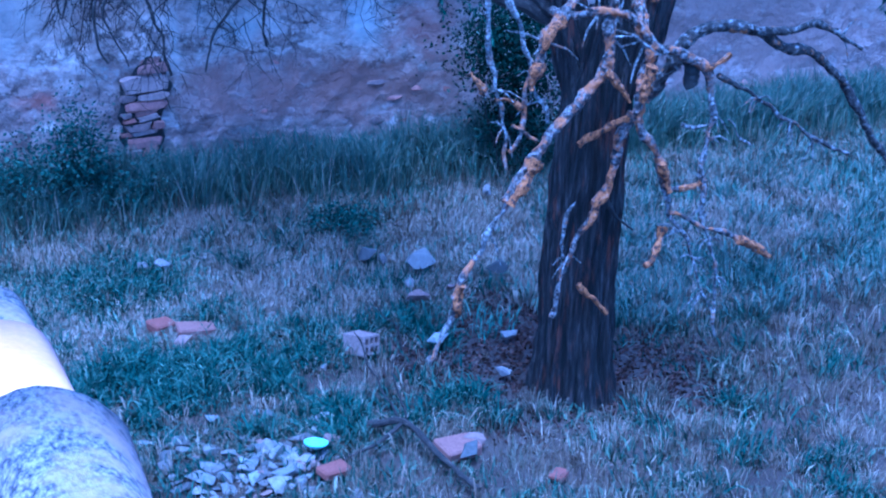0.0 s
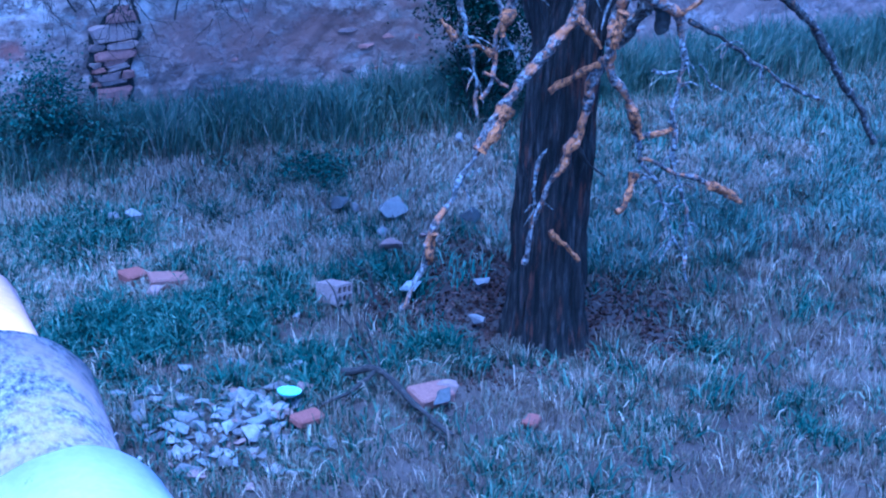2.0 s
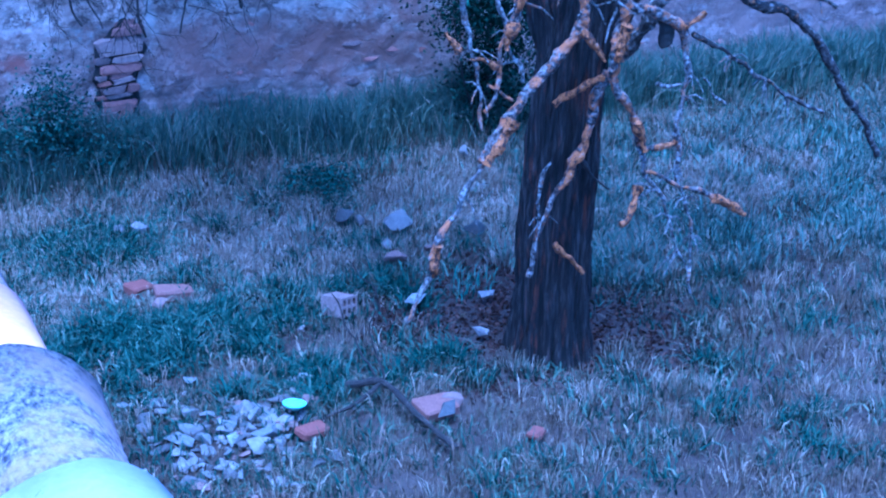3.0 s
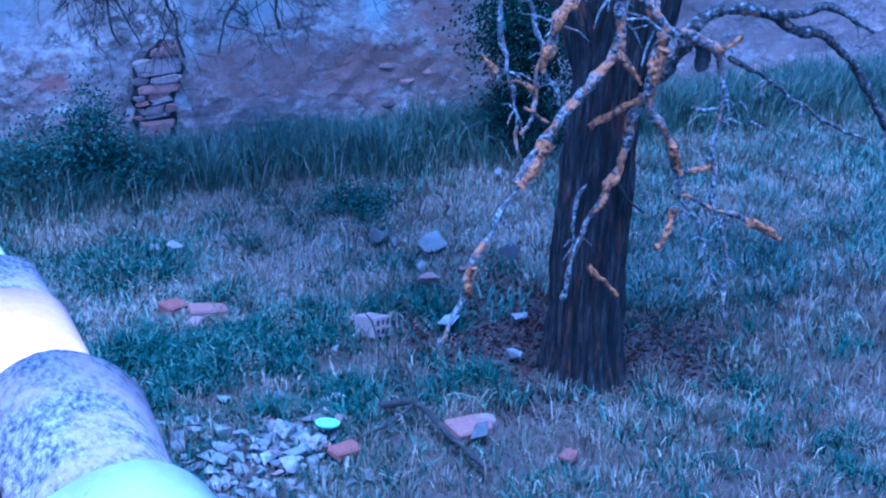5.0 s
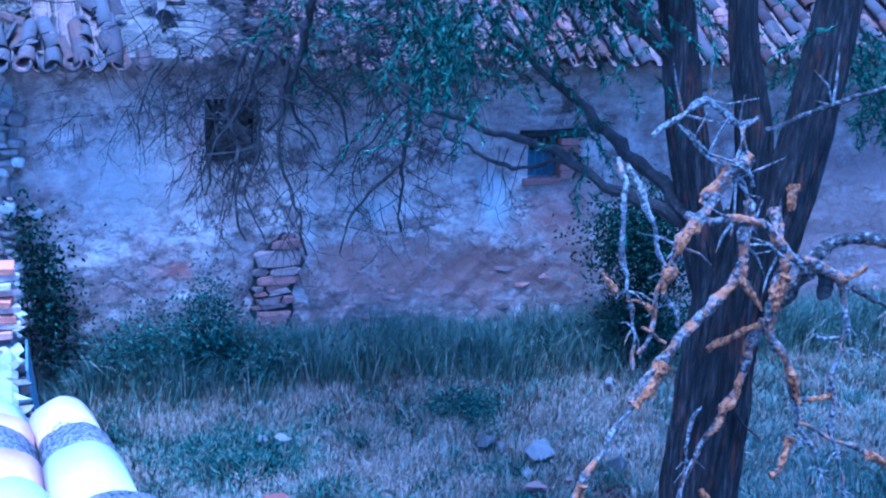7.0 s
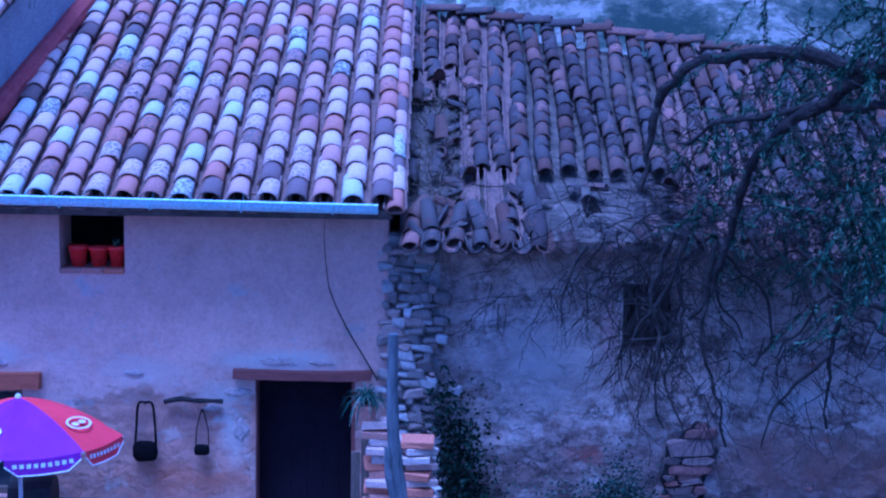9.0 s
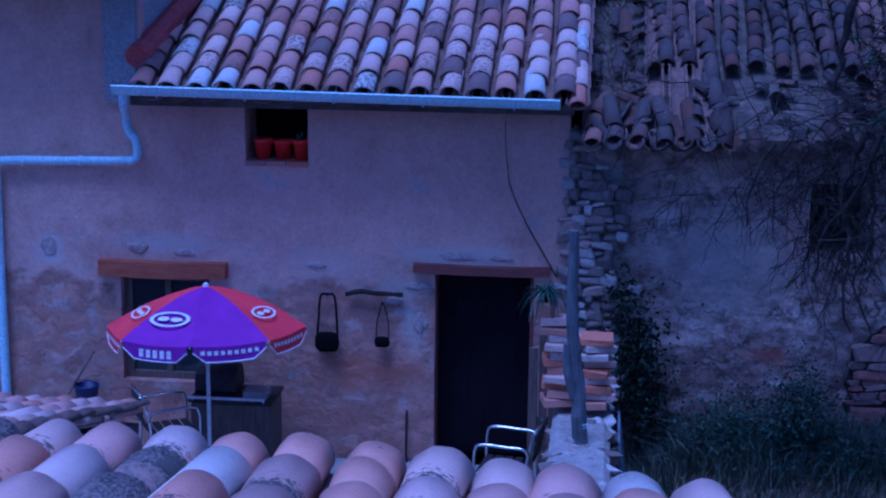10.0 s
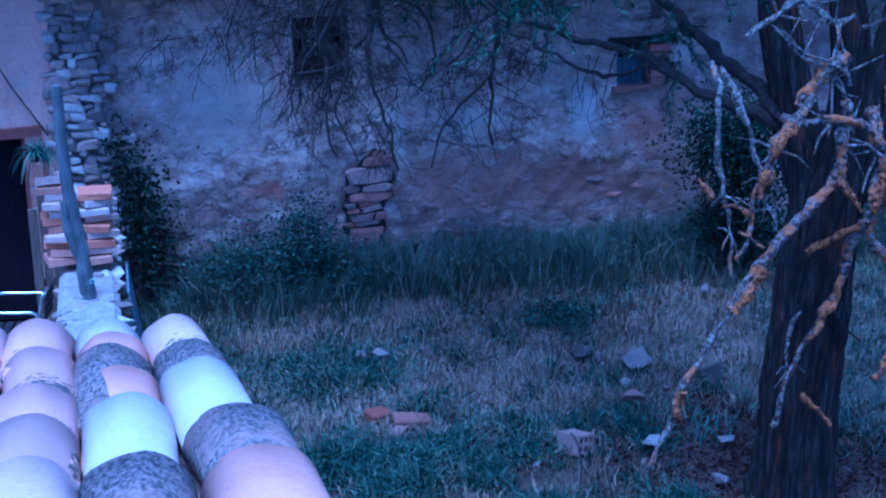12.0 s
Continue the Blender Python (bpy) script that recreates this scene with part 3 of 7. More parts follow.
# ---- ground ----
def graded(lo, hi, dlo, dhi, step):
    near = [dlo + step * i for i in range(int((dhi - dlo) / step) + 1)]
    a, s = [], step
    v = near[0]
    while v > lo:
        s *= 1.28
        v -= s
        a.append(v)
    b, s, v = [], step, near[-1]
    while v < hi:
        s *= 1.28
        v += s
        b.append(v)
    return a[::-1] + near + b


gx, gy = graded(-400, 400, -1.0, 13.0, 0.14), graded(-60, 15, 6.5, 15.0, 0.14)[:-1] + graded(0, 500, 15.3, 40.0, 0.6)[-100:]
gy = sorted({round(v, 3) for v in gy})
gv = [(x, y, ground_height(x, y)) for y in gy for x in gx]
gf = [(j * len(gx) + i, j * len(gx) + i + 1, (j + 1) * len(gx) + i + 1, (j + 1) * len(gx) + i) for j in range(len(gy) - 1) for i in range(len(gx) - 1)]
tagged(new("ground", raw_mesh("ground", gv, gf, m_soil, True)), "bare brown earth with a scrubby hillside far behind", "ground", kind="structure")
bm = bmesh.new()
box(bm, -9.0, -0.08, 5.4, 14.38, -0.1, 0.25, bevel=0.01)
tagged(new("patio_floor", mesh_of("patio_floor", bm, m_grey_render)), "grey cement patio floor before the house", "floor", kind="structure")

# ---- house: walls ----
FY = 14.4
openings = [(-3.0, -2.41, 3.085, 3.62), (-4.23, -3.37, 0.93, 1.97), (-1.23, -0.315, -0.2, 2.11)]
tagged(new("wall_house", wall_mesh("wall_house", -9.0, -0.02, -0.2, 3.84, FY, 0.45, openings, m_facade)), "pinkish plastered house wall, crumbling to rubble below", "wall", kind="structure")
tagged(new("wall_upper", wall_mesh("wall_upper", -9.0, -3.97, 3.84, 4.82, FY, 0.45, [], m_facade)), "pinkish plastered upper wall of the taller house", "wall", kind="structure")
# added backing: stops light leaking in, room darkness put into its colour
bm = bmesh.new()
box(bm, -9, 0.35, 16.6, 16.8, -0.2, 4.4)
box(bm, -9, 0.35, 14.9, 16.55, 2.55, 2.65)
tagged(new("room_backing", mesh_of("room_backing", bm, m_dark)), "near-black backing wall and floor, added to keep the house openings dark", "wall", kind="structure")
ruin_openings = [(5.28, 5.77, 2.17, 2.58), (2.14, 2.66, 2.36, 3.0)]
RY = 14.5
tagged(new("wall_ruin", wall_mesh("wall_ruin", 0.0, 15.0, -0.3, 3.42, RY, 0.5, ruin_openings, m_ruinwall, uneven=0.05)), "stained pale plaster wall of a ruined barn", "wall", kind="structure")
# the same near-black backing behind the barn openings
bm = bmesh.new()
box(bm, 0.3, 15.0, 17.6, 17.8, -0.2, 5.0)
tagged(new("barn_backing", mesh_of("barn_backing", bm, m_dark)), "near-black backing wall, added to keep the barn openings dark", "wall", kind="structure")
# side wall of the taller house, standing above the lower roof
bm = bmesh.new()
low, top = [(-4.0, 14.35, 3.6), (-3.35, 19.0, 5.4)], [(-4.0, 14.35, 4.85), (-3.35, 19.0, 6.95)]
a = [bm.verts.new(p) for p in (low[0], low[1], top[1], top[0])]
b = [bm.verts.new((p[0] - 0.3, p[1], p[2])) for p in (low[0], low[1], top[1], top[0])]
bm.faces.new(a), bm.faces.new(b[::-1])
for i in range(4):
    bm.faces.new((a[i], b[i], b[(i + 1) % 4], a[(i + 1) % 4]))
tagged(new("wall_side", mesh_of("wall_side", bm, m_grey_render)), "grey rendered side wall between two roofs", "wall", kind="structure")
bm = rod([(-3.97, 14.3, 4.02), (-3.8, 15.6, 4.56), (-3.62, 17.0, 5.18), (-3.36, 19.0, 6.07)], 0.12, 0.13, 8, 0.15)
solo("mortar_fillet", bm, m_pink, "dull red mortar fillet along the roof edge", "mortar fillet")


# ---- tiled roofs ----
def roof_thing(name, label):
    return thing(name, label, "roof", kind="structure")


def lay(parent, meshes, x, y, z, slope, skew=0.0, jitter=0.0):
    ob = new("tile", random.choice(meshes))
    ob.parent = parent
    ob.rotation_euler = (math.atan(slope) + random.gauss(0, 0.012 + jitter), random.gauss(0, 0.03 + jitter), skew + random.gauss(0, 0.02 + jitter))
    ob.location = (x + random.gauss(0, 0.006 + 0.05 * jitter), y, z + random.gauss(0, 0.004 + 0.03 * jitter))
    return ob


def tile_set(name, mat, count, length, wide, narrow, height, thick, seg, rough):
    return [raw_mesh(name, *barrel(length * random.uniform(0.95, 1.05), wide * random.uniform(0.95, 1.05), narrow, height, thick, seg, rough, i), mat, True) for i in range(count)]


def channels(xs, y_of, slope, z0, y0, spacing, course, reach, skew=0.0):
    """The tiles lying on their backs between the rows, in one mesh."""
    vs, fs = [], []
    tilt = Matrix.Rotation(skew, 4, "Z") @ Matrix.Rotation(math.atan(slope), 4, "X")
    for x in xs:
        ya, yb = y_of(x)
        y = ya - 0.04
        while y < yb:
            v, f = barrel(course * 1.35, spacing * 0.86, spacing * 0.7, spacing * 0.26, 0.012, 5)
            o = len(vs)
            up = random.gauss(0, 0.004)
            for q in v:
                q = Vector((q.x, q.y, -q.z + 0.012))
                p = tilt @ q + Vector((x + skew * (y0 - y), y, z0 + slope * (y - y0) + up))
                vs.append(p)
            fs += [tuple(reversed([i + o for i in g])) for g in f]
            y += course * math.cos(math.atan(slope))
    return vs, fs


def deck(name, pts, mat, parent, thick=0.08):
    bm = bmesh.new()
    a = [bm.verts.new(p) for p in pts]
    b = [bm.verts.new((p[0], p[1], p[2] - thick)) for p in pts]
    bm.faces.new(a), bm.faces.new(b[::-1])
    n = len(pts)
    for i in range(n):
        bm.faces.new((a[i], b[i], b[(i + 1) % n], a[(i + 1) % n]))
    return part(name, bm, mat, parent)


# lower house roof
main_roof = roof_thing("house_roof", "sloping roof of pink, cream and grey curved clay tiles")
S = 0.45
main_tiles = tile_set("house_tile", m_tile, 6, 0.42, 0.208, 0.175, 0.085, 0.014, 7, 0.006)
xs = [-3.84 + 0.251 * i for i in range(16)]
for x in xs:
    y = 13.97 + random.uniform(-0.02, 0.02)
    k = 0
    while y < 18.3:
        left = -3.97 + 0.13 * (y - 14.5)
        if x + 0.10 > left + 0.05:
            lay(main_roof, main_tiles, x, y, 3.775 + S * (y - 14) + 0.016, S - 0.08)
        y += 0.30 * math.cos(math.atan(S)) * random.uniform(0.95, 1.05)
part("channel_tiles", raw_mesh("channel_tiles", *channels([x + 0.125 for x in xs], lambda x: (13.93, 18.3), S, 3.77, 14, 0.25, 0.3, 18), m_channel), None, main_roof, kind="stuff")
deck("roof_deck", [(-3.95, 14.0, 3.70), (0.02, 14.0, 3.70), (0.02, 18.4, 5.68), (-3.95, 18.4, 5.68)], m_deck, main_roof)
verge = tile_set("verge_tile", m_tile, 2, 0.42, 0.16, 0.13, 0.07, 0.014, 6, 0.006)
for i in range(16):
    lay(main_roof, verge, 0.05, 13.9 + 0.28 * i, 3.74 + S * (-0.1 + 0.28 * i), S - 0.03)

# taller house roof
upper_roof = roof_thing("upper_roof", "higher roof of weathered pink curved clay tiles")
xs = [-3.9 - 0.235 * i for i in range(20)]
for x in xs:
    for i in range(11):
        y = 13.85 + 0.275 * i + random.uniform(-0.015, 0.015)
        lay(upper_roof, main_tiles, x + 0.12 * (y - 13.85), y, 4.905 + S * (y - 14), S - 0.08)
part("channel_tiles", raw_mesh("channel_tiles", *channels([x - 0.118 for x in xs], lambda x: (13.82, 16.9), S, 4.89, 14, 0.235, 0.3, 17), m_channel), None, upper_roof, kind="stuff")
deck("roof_deck", [(-9, 13.9, 4.79), (-3.9, 13.9, 4.79), (-3.5, 17.2, 6.27), (-9, 17.2, 6.27)], m_deck, upper_roof)

# near roof, over which the camera looks
near_roof = roof_thing("near_roof", "low roof of large pale pink curved tiles with dark lichen")
SN = 0.17
near_tiles = tile_set("near_tile", m_tile_near, 10, 0.60, 0.205, 0.175, 0.10, 0.017, 16, 0.009)
salmon_tiles = tile_set("near_tile", m_tile_salmon, 3, 0.60, 0.205, 0.175, 0.10, 0.017, 16, 0.009)
pale_tiles = tile_set("near_tile", m_tile_pale, 3, 0.60, 0.205, 0.175, 0.10, 0.017, 16, 0.009)
lichen_tiles = tile_set("near_tile", m_tile_lichen, 3, 0.60, 0.205, 0.175, 0.10, 0.017, 16, 0.011)
near_x = [0.65, 0.45, 0.24, 0.025, -0.178, -0.395, -0.64, -0.875, -1.10, -1.33, -1.56, -1.79, -2.02, -2.25]


def near_fan(x):
    """How far a row of the near roof swings aside for each metre towards the eave."""
    return float(np.interp(x, [-2.2, -1.0, -0.5, -0.1, 0.15, 0.35, 0.55, 0.66], [-0.09, -0.062, -0.05, -0.02, -0.012, -0.025, -0.045, -0.075]))


def near_side(x, y):
    return x + near_fan(x) * (max(y, 2.9) - 5.2)


# the two outer rows, tile by tile: where the lip lies and what it looks like
OUTER = {0: [(5.33, near_tiles), (4.88, lichen_tiles), (4.60, pale_tiles), (4.05, lichen_tiles), (3.68, salmon_tiles), (3.08, lichen_tiles), (2.48, pale_tiles), (2.2, near_tiles), (1.9, salmon_tiles), (1.5, near_tiles), (1.1, lichen_tiles), (0.75, near_tiles)],
         1: [(5.36, pale_tiles), (5.14, salmon_tiles), (4.88, lichen_tiles), (4.64, salmon_tiles), (4.30, pale_tiles), (3.70, lichen_tiles), (3.3, salmon_tiles), (2.95, salmon_tiles), (2.55, pale_tiles), (2.1, near_tiles), (1.65, lichen_tiles), (1.2, near_tiles), (0.8, salmon_tiles)]}
for row, x in enumerate(near_x):
    y = 5.33 + 0.5 * max(0.0, min(1.0, (0.50 - x) / 1.1)) + random.uniform(-0.04, 0.04)
    course = []
    while y > 0.3:
        pick = random.random()
        course.append((y, lichen_tiles if pick < 0.10 else pale_tiles if pick < 0.16 else salmon_tiles if pick < 0.30 else near_tiles))
        y -= 0.44 * random.uniform(0.7, 1.15)
    for y, kind_of in OUTER.get(row, course):
        ob = lay(near_roof, kind_of, near_side(x, y), y, 3.69 - 0.105 + SN * (4.45 - y) + 0.014, 0, 0)
        ob.rotation_euler = (math.atan(SN) - 0.042 + random.gauss(0, 0.004), random.gauss(0, 0.022), math.pi - near_fan(x) + random.gauss(0, 0.025))
        k = float(np.interp(y, [2.4, 3.6, 4.3, 5.3], [1.40, 1.30, 1.16, 1.06]))
        ob.scale = (k, 1, 0.5 + 0.5 * k)
mid_x = [(a + b) / 2 for a, b in zip(near_x, near_x[1:])]
vs, fs = channels([-x for x in mid_x], lambda x: (-5.35 - 0.5 * max(0.0, min(1.0, (0.60 + x) / 1.4)), -0.3), SN, 3.585, -4.45, 0.21, 0.40, 0, 0.0)
part("channel_tiles", raw_mesh("channel_tiles", [(near_side(-v[0], -v[1]), -v[1], v[2]) for v in vs], fs, m_channel), None, near_roof, kind="stuff")
deck("roof_deck", [(-2.2, 0.1, 4.29), (0.86, 0.1, 4.29), (0.60, 5.1, 3.44), (-0.9, 5.5, 3.37), (-2.4, 5.5, 3.37)], m_deck, near_roof)
bm = bmesh.new()
box(bm, -2.3, 0.66, -0.1, 0.15, -0.2, 4.15)
box(bm, 0.34, 0.56, 0.15, 4.9, -0.2, 3.3)
box(bm, -2.3, 0.34, 4.7, 4.9, -0.2, 3.3)
box(bm, -2.3, -2.1, 0.15, 4.7, -0.2, 3.3)
tagged(new("wall_near", mesh_of("wall_near", bm, m_facade)), "plastered walls of the near building under its roof", "wall", kind="structure")

# shed roof beside the patio
shed = thing("shed_roof", "small lower shed roof of pale curved tiles", "roof", kind="structure")
SS = 0.26
for i in range(13):
    x = -3.08 - 0.24 * i
    y = 11.1
    while y > 6.8:
        ob = lay(shed, near_tiles, x, y, 1.70 + SS * (11.2 - y), 0, 0)
        ob.rotation_euler = (math.atan(SS) - 0.03, random.gauss(0, 0.04), math.pi + random.gauss(0, 0.03))
        y -= 0.31
deck("roof_deck", [(-6.2, 6.6, 2.83), (-3.0, 6.6, 2.83), (-3.0, 11.05, 1.66), (-6.2, 11.05, 1.66)], m_deck, shed)
tagged(new("wall_shed", wall_mesh("wall_shed", -6.1, -3.0, -0.1, 1.58, 10.6, 0.25, [], m_grey_render)), "grey rendered shed wall", "wall", kind="structure")
bm = bmesh.new()
side = [(6.7, -0.1), (10.58, -0.1), (10.58, 1.72), (6.7, 2.72)]
fa, fb = [bm.verts.new((-3.0, y, z)) for y, z in side], [bm.verts.new((-3.2, y, z)) for y, z in side]
bm.faces.new(fa), bm.faces.new(fb[::-1])
for i in range(4):
    bm.faces.new((fa[i], fb[i], fb[(i + 1) % 4], fa[(i + 1) % 4]))
tagged(new("wall_shed_side", mesh_of("wall_shed_side", bm, m_grey_render)), "grey rendered side wall of the shed", "wall", kind="structure")
verge_edge = tile_set("verge_tile", m_channel, 1, 0.40, 0.16, 0.12, 0.07, 0.015, 6, 0.006)
for i in range(16):
    ob = lay(shed, verge_edge, -2.95, 11.0 - 0.27 * i, 1.73 + SS * (0.2 + 0.27 * i), 0, 0)
    ob.rotation_euler = (math.atan(SS) - 0.10, 0.35 + random.gauss(0, 0.15), math.pi - 0.25 + random.gauss(0, 0.12))

# ruined roof
ruin_roof = roof_thing("ruin_roof", "sagging dark roof of old tiles, partly fallen in")
SR = 0.47
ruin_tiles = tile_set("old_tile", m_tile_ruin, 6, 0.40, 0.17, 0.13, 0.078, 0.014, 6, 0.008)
joined_v, joined_f = [], []
for i in range(62):
    x0 = 0.18 + 0.216 * i
    top_y = 18.2 - 0.26 * (x0 - 0.5)
    y = 13.85 + random.uniform(-0.04, 0.04)
    while y < max(top_y, 15.6):
        gone = (0.0 < x0 < 0.62 and 14.25 < y < 16.9 and random.random() < 0.9) or (1.3 < x0 < 2.75 and 13.0 < y < 15.05 and random.random() < 0.93) \
            or (0.6 < x0 < 1.4 and 14.3 < y < 15.05 and random.random() < 0.55) or (2.7 < x0 < 4.3 and y < 15.0 and random.random() < 0.5)
        if not gone:
            z = 3.46 + SR * (y - 14) + 0.03 * math.sin(1.3 * x0 + y) - 0.02
            jit = 0.02 if y > 15 else 0.10
            xx = x0 + 0.03 * math.sin(2 * y + i) - 0.01 * (y - 14)
            if x0 < 4.2:
                lay(ruin_roof, ruin_tiles, xx, y, z, SR - 0.035, 0, jit)
            else:
                m4 = Matrix.Translation((xx, y, z)) @ Euler((math.atan(SR), random.gauss(0, 0.06), random.gauss(0, 0.06))).to_matrix().to_4x4()
                v, f = barrel(0.4, 0.17, 0.13, 0.078, 0.014, 5)
                o = len(joined_v)
                joined_v += [m4 @ q for q in v]
                joined_f += [tuple(k + o for k in g) for g in f]
        y += 0.235 * math.cos(math.atan(SR)) * random.uniform(0.9, 1.1)
part("tile_field", raw_mesh("tile_field", joined_v, joined_f, m_tile_ruin_i, True), None, ruin_roof, kind="stuff")
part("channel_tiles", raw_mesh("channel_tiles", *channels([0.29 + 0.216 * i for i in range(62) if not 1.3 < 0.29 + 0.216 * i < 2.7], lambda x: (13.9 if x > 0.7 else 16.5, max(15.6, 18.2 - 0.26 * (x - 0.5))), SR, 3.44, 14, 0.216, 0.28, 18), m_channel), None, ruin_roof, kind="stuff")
deck("roof_deck", [(0.08, 14.2, 3.42), (13.8, 14.2, 3.42), (13.8, 15.6, 4.06), (3.6, 17.4, 4.92), (0.08, 18.3, 5.34)], m_deck, ruin_roof)
for i in range(8):
    ob = lay(ruin_roof, ruin_tiles, 0.16 + 0.2 * i, 13.80 + random.uniform(-0.03, 0.03), 3.43, 0)
    ob.rotation_euler = (-math.atan(SR) + 0.1 + random.gauss(0, 0.06), math.pi + random.gauss(0, 0.12), random.gauss(0, 0.08))
# fallen fragments of tile and earth on the broken part
frag = [raw_mesh("tile_fragment", *barrel(random.uniform(0.12, 0.28), 0.16, 0.12, 0.06, 0.014, 5, 0.012, 40 + i), m_tile_ruin, False) for i in range(4)]
for i in range(70):
    x, y = random.choice([(random.uniform(0.12, 0.75), random.uniform(14.0, 16.8)), (random.uniform(0.6, 2.9), random.uniform(13.95, 15.0)), (random.uniform(2.5, 4.4), random.uniform(13.95, 15.0))])
    ob = new("tile_fragment", random.choice(frag))
    ob.parent = ruin_roof
    ob.location = (x, y, 3.42 + SR * (y - 14) - 0.03 + random.uniform(0, 0.06))
    ob.rotation_euler = (math.atan(SR) + random.gauss(0, 0.5), random.gauss(0, 0.5), random.uniform(0, 6.28))
ridge = tile_set("ridge_tile", m_tile_ruin, 2, 0.42, 0.2, 0.17, 0.09, 0.015, 7, 0.008)
for i in range(12):
    x = 0.3 + 0.33 * i
    y = 18.2 - 0.26 * (x - 0.5)
    ob = lay(ruin_roof, ridge, x, y, 3.5 + SR * (y - 14), 0)
    ob.rotation_euler = (random.gauss(0, 0.04), random.gauss(0, 0.06), -math.pi / 2 - 0.25)


# ---- house: gutters, pipes, beams, openings ----
def gutter(x0, x1, y, z0, z1, r, label):
    g = thing("gutter", label, "gutter", at=(0, 0, 0))
    n, seg = 2, 8
    vs, fs = [], []
    for x, z in ((x0, z0), (x1, z1)):
        for inner in (0, 1):
            for k in range(seg + 1):
                a = math.pi * k / seg
                q = r - 0.006 * inner
                vs.append((x, y - math.cos(a) * q, z - math.sin(a) * q * 0.95))
    m = seg + 1
    for k in range(seg):
        fs += [(k, k + 1, 2 * m + k + 1, 2 * m + k), (m + k + 1, m + k, 3 * m + k, 3 * m + k + 1)]
    fs += [(m, 0, 2 * m, 3 * m), (m - 1, 2 * m - 1, 4 * m - 1, 3 * m - 1)]
    for o in (0, 2 * m):
        fs += [tuple(range(o, o + m))]
    part("trough", raw_mesh("trough", vs, fs, m_zinc, False), None, g)
    bm = bmesh.new()
    tube(bm, [(x0, y - r, z0 + 0.005), (x1, y - r, z1 + 0.005)], 0.012, 6)
    part("rolled_edge", bm, m_zinc, g)
    k = max(2, int((x1 - x0) / 0.75))
    for i in range(k):
        t = (i + 0.5) / k
        x, z = x0 + (x1 - x0) * t, z0 + (z1 - z0) * t
        bm = bmesh.new()
        tube(bm, [(x, y - math.cos(a) * (r + 0.006), z - math.sin(a) * (r + 0.006)) for a in [math.pi * j / 8 for j in range(9)]] + [(x, y + r + 0.07, z + 0.06)], 0.007, 4)
        part("bracket", bm, m_zinc, g)
    return g


gutter(-4.07, -0.10, 13.93, 3.80, 3.755, 0.088, "blue-grey zinc gutter under the lower eave")
gutter(-9.0, -3.93, 13.84, 4.81, 4.77, 0.065, "blue-grey zinc gutter under the upper eave")
pipe = thing("downpipe", "blue-grey zinc downpipe bent along the plaster wall", "downpipe")
bm = rod([(-3.99, 13.93, 3.75), (-4.0, 13.97, 3.62), (-4.08, 14.28, 3.48), (-4.10, 14.33, 3.40)], 0.042, 0.042, 10, per=4)
part("outlet", bm, m_zinc, pipe, smooth=True)
bm = rod([(-4.10, 14.33, 3.42), (-4.07, 14.33, 3.33), (-4.02, 14.33, 3.27), (-4.0, 14.33, 3.15), (-4.03, 14.33, 3.08), (-4.12, 14.33, 3.06)], 0.042, 0.042, 10, per=4)
part("elbow", bm, m_zinc, pipe, smooth=True)
bm = rod([(-4.10, 14.33, 3.065), (-4.7, 14.33, 3.05), (-5.30, 14.33, 3.035), (-5.37, 14.33, 2.98)], 0.042, 0.042, 10, per=4)
part("cross_run", bm, m_zinc, pipe, smooth=True)
bm = rod([(-5.38, 14.33, 3.0), (-5.38, 14.33, 2.0), (-5.38, 14.33, 0.05)], 0.045, 0.045, 10, per=4)
part("drop", bm, m_zinc, pipe, smooth=True)
for x, z in ((-4.55, 3.055), (-5.1, 3.04)):
    bm = bmesh.new()
    tube(bm, [(x - 0.012, 14.33, z), (x + 0.012, 14.33, z)], 0.051, 10)
    part("clip", bm, m_zinc, pipe)


def beam(name, x0, x1, z0, z1, y0, y1, mat, label):
    bm = bmesh.new()
    n = 8
    rings = []
    for i in range(n + 1):
        x = x0 + (x1 - x0) * i / n
        sag = -0.012 * math.sin(math.pi * i / n)
        ring = []
        for y, z in ((y0, z0), (y1, z0), (y1, z1), (y0, z1)):
            w = 0.010 * noise.noise(Vector((x * 5, y * 9, z * 9)))
            ring.append(bm.verts.new((x + (0.02 * noise.noise(Vector((z * 20, y * 5, x))) if i in (0, n) else 0), y + w, z + sag + w)))
        rings.append(ring)
    for a, b in zip(rings, rings[1:]):
        for k in range(4):
            bm.faces.new((a[k], a[(k + 1) % 4], b[(k + 1) % 4], b[k]))
    bm.faces.new(rings[0]), bm.faces.new(rings[-1][::-1])
    bmesh.ops.bevel(bm, geom=[e for e in bm.edges if len(e.link_faces) == 2 and e.calc_face_angle(0) > 0.9], offset=0.012, segments=1, affect="EDGES")
    return solo(name, bm, mat, label, "lintel")


beam("window_lintel", -4.41, -3.19, 1.975, 2.12, 14.30, 14.70, m_lintel, "red-brown wooden beam over the lower window")
beam("door_lintel", -1.43, -0.16, 2.10, 2.18, 14.31, 14.75, m_lintel_dark, "dark red-brown bowed beam over the doorway")

# assumed plank door at the back of the deep doorway, standing for its darkness
door = thing("door", "almost black plank door, assumed, standing for the dark of a deep doorway", "door")
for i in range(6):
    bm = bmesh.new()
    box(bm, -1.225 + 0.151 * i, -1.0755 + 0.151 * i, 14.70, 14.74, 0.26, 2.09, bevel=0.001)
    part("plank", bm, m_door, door)
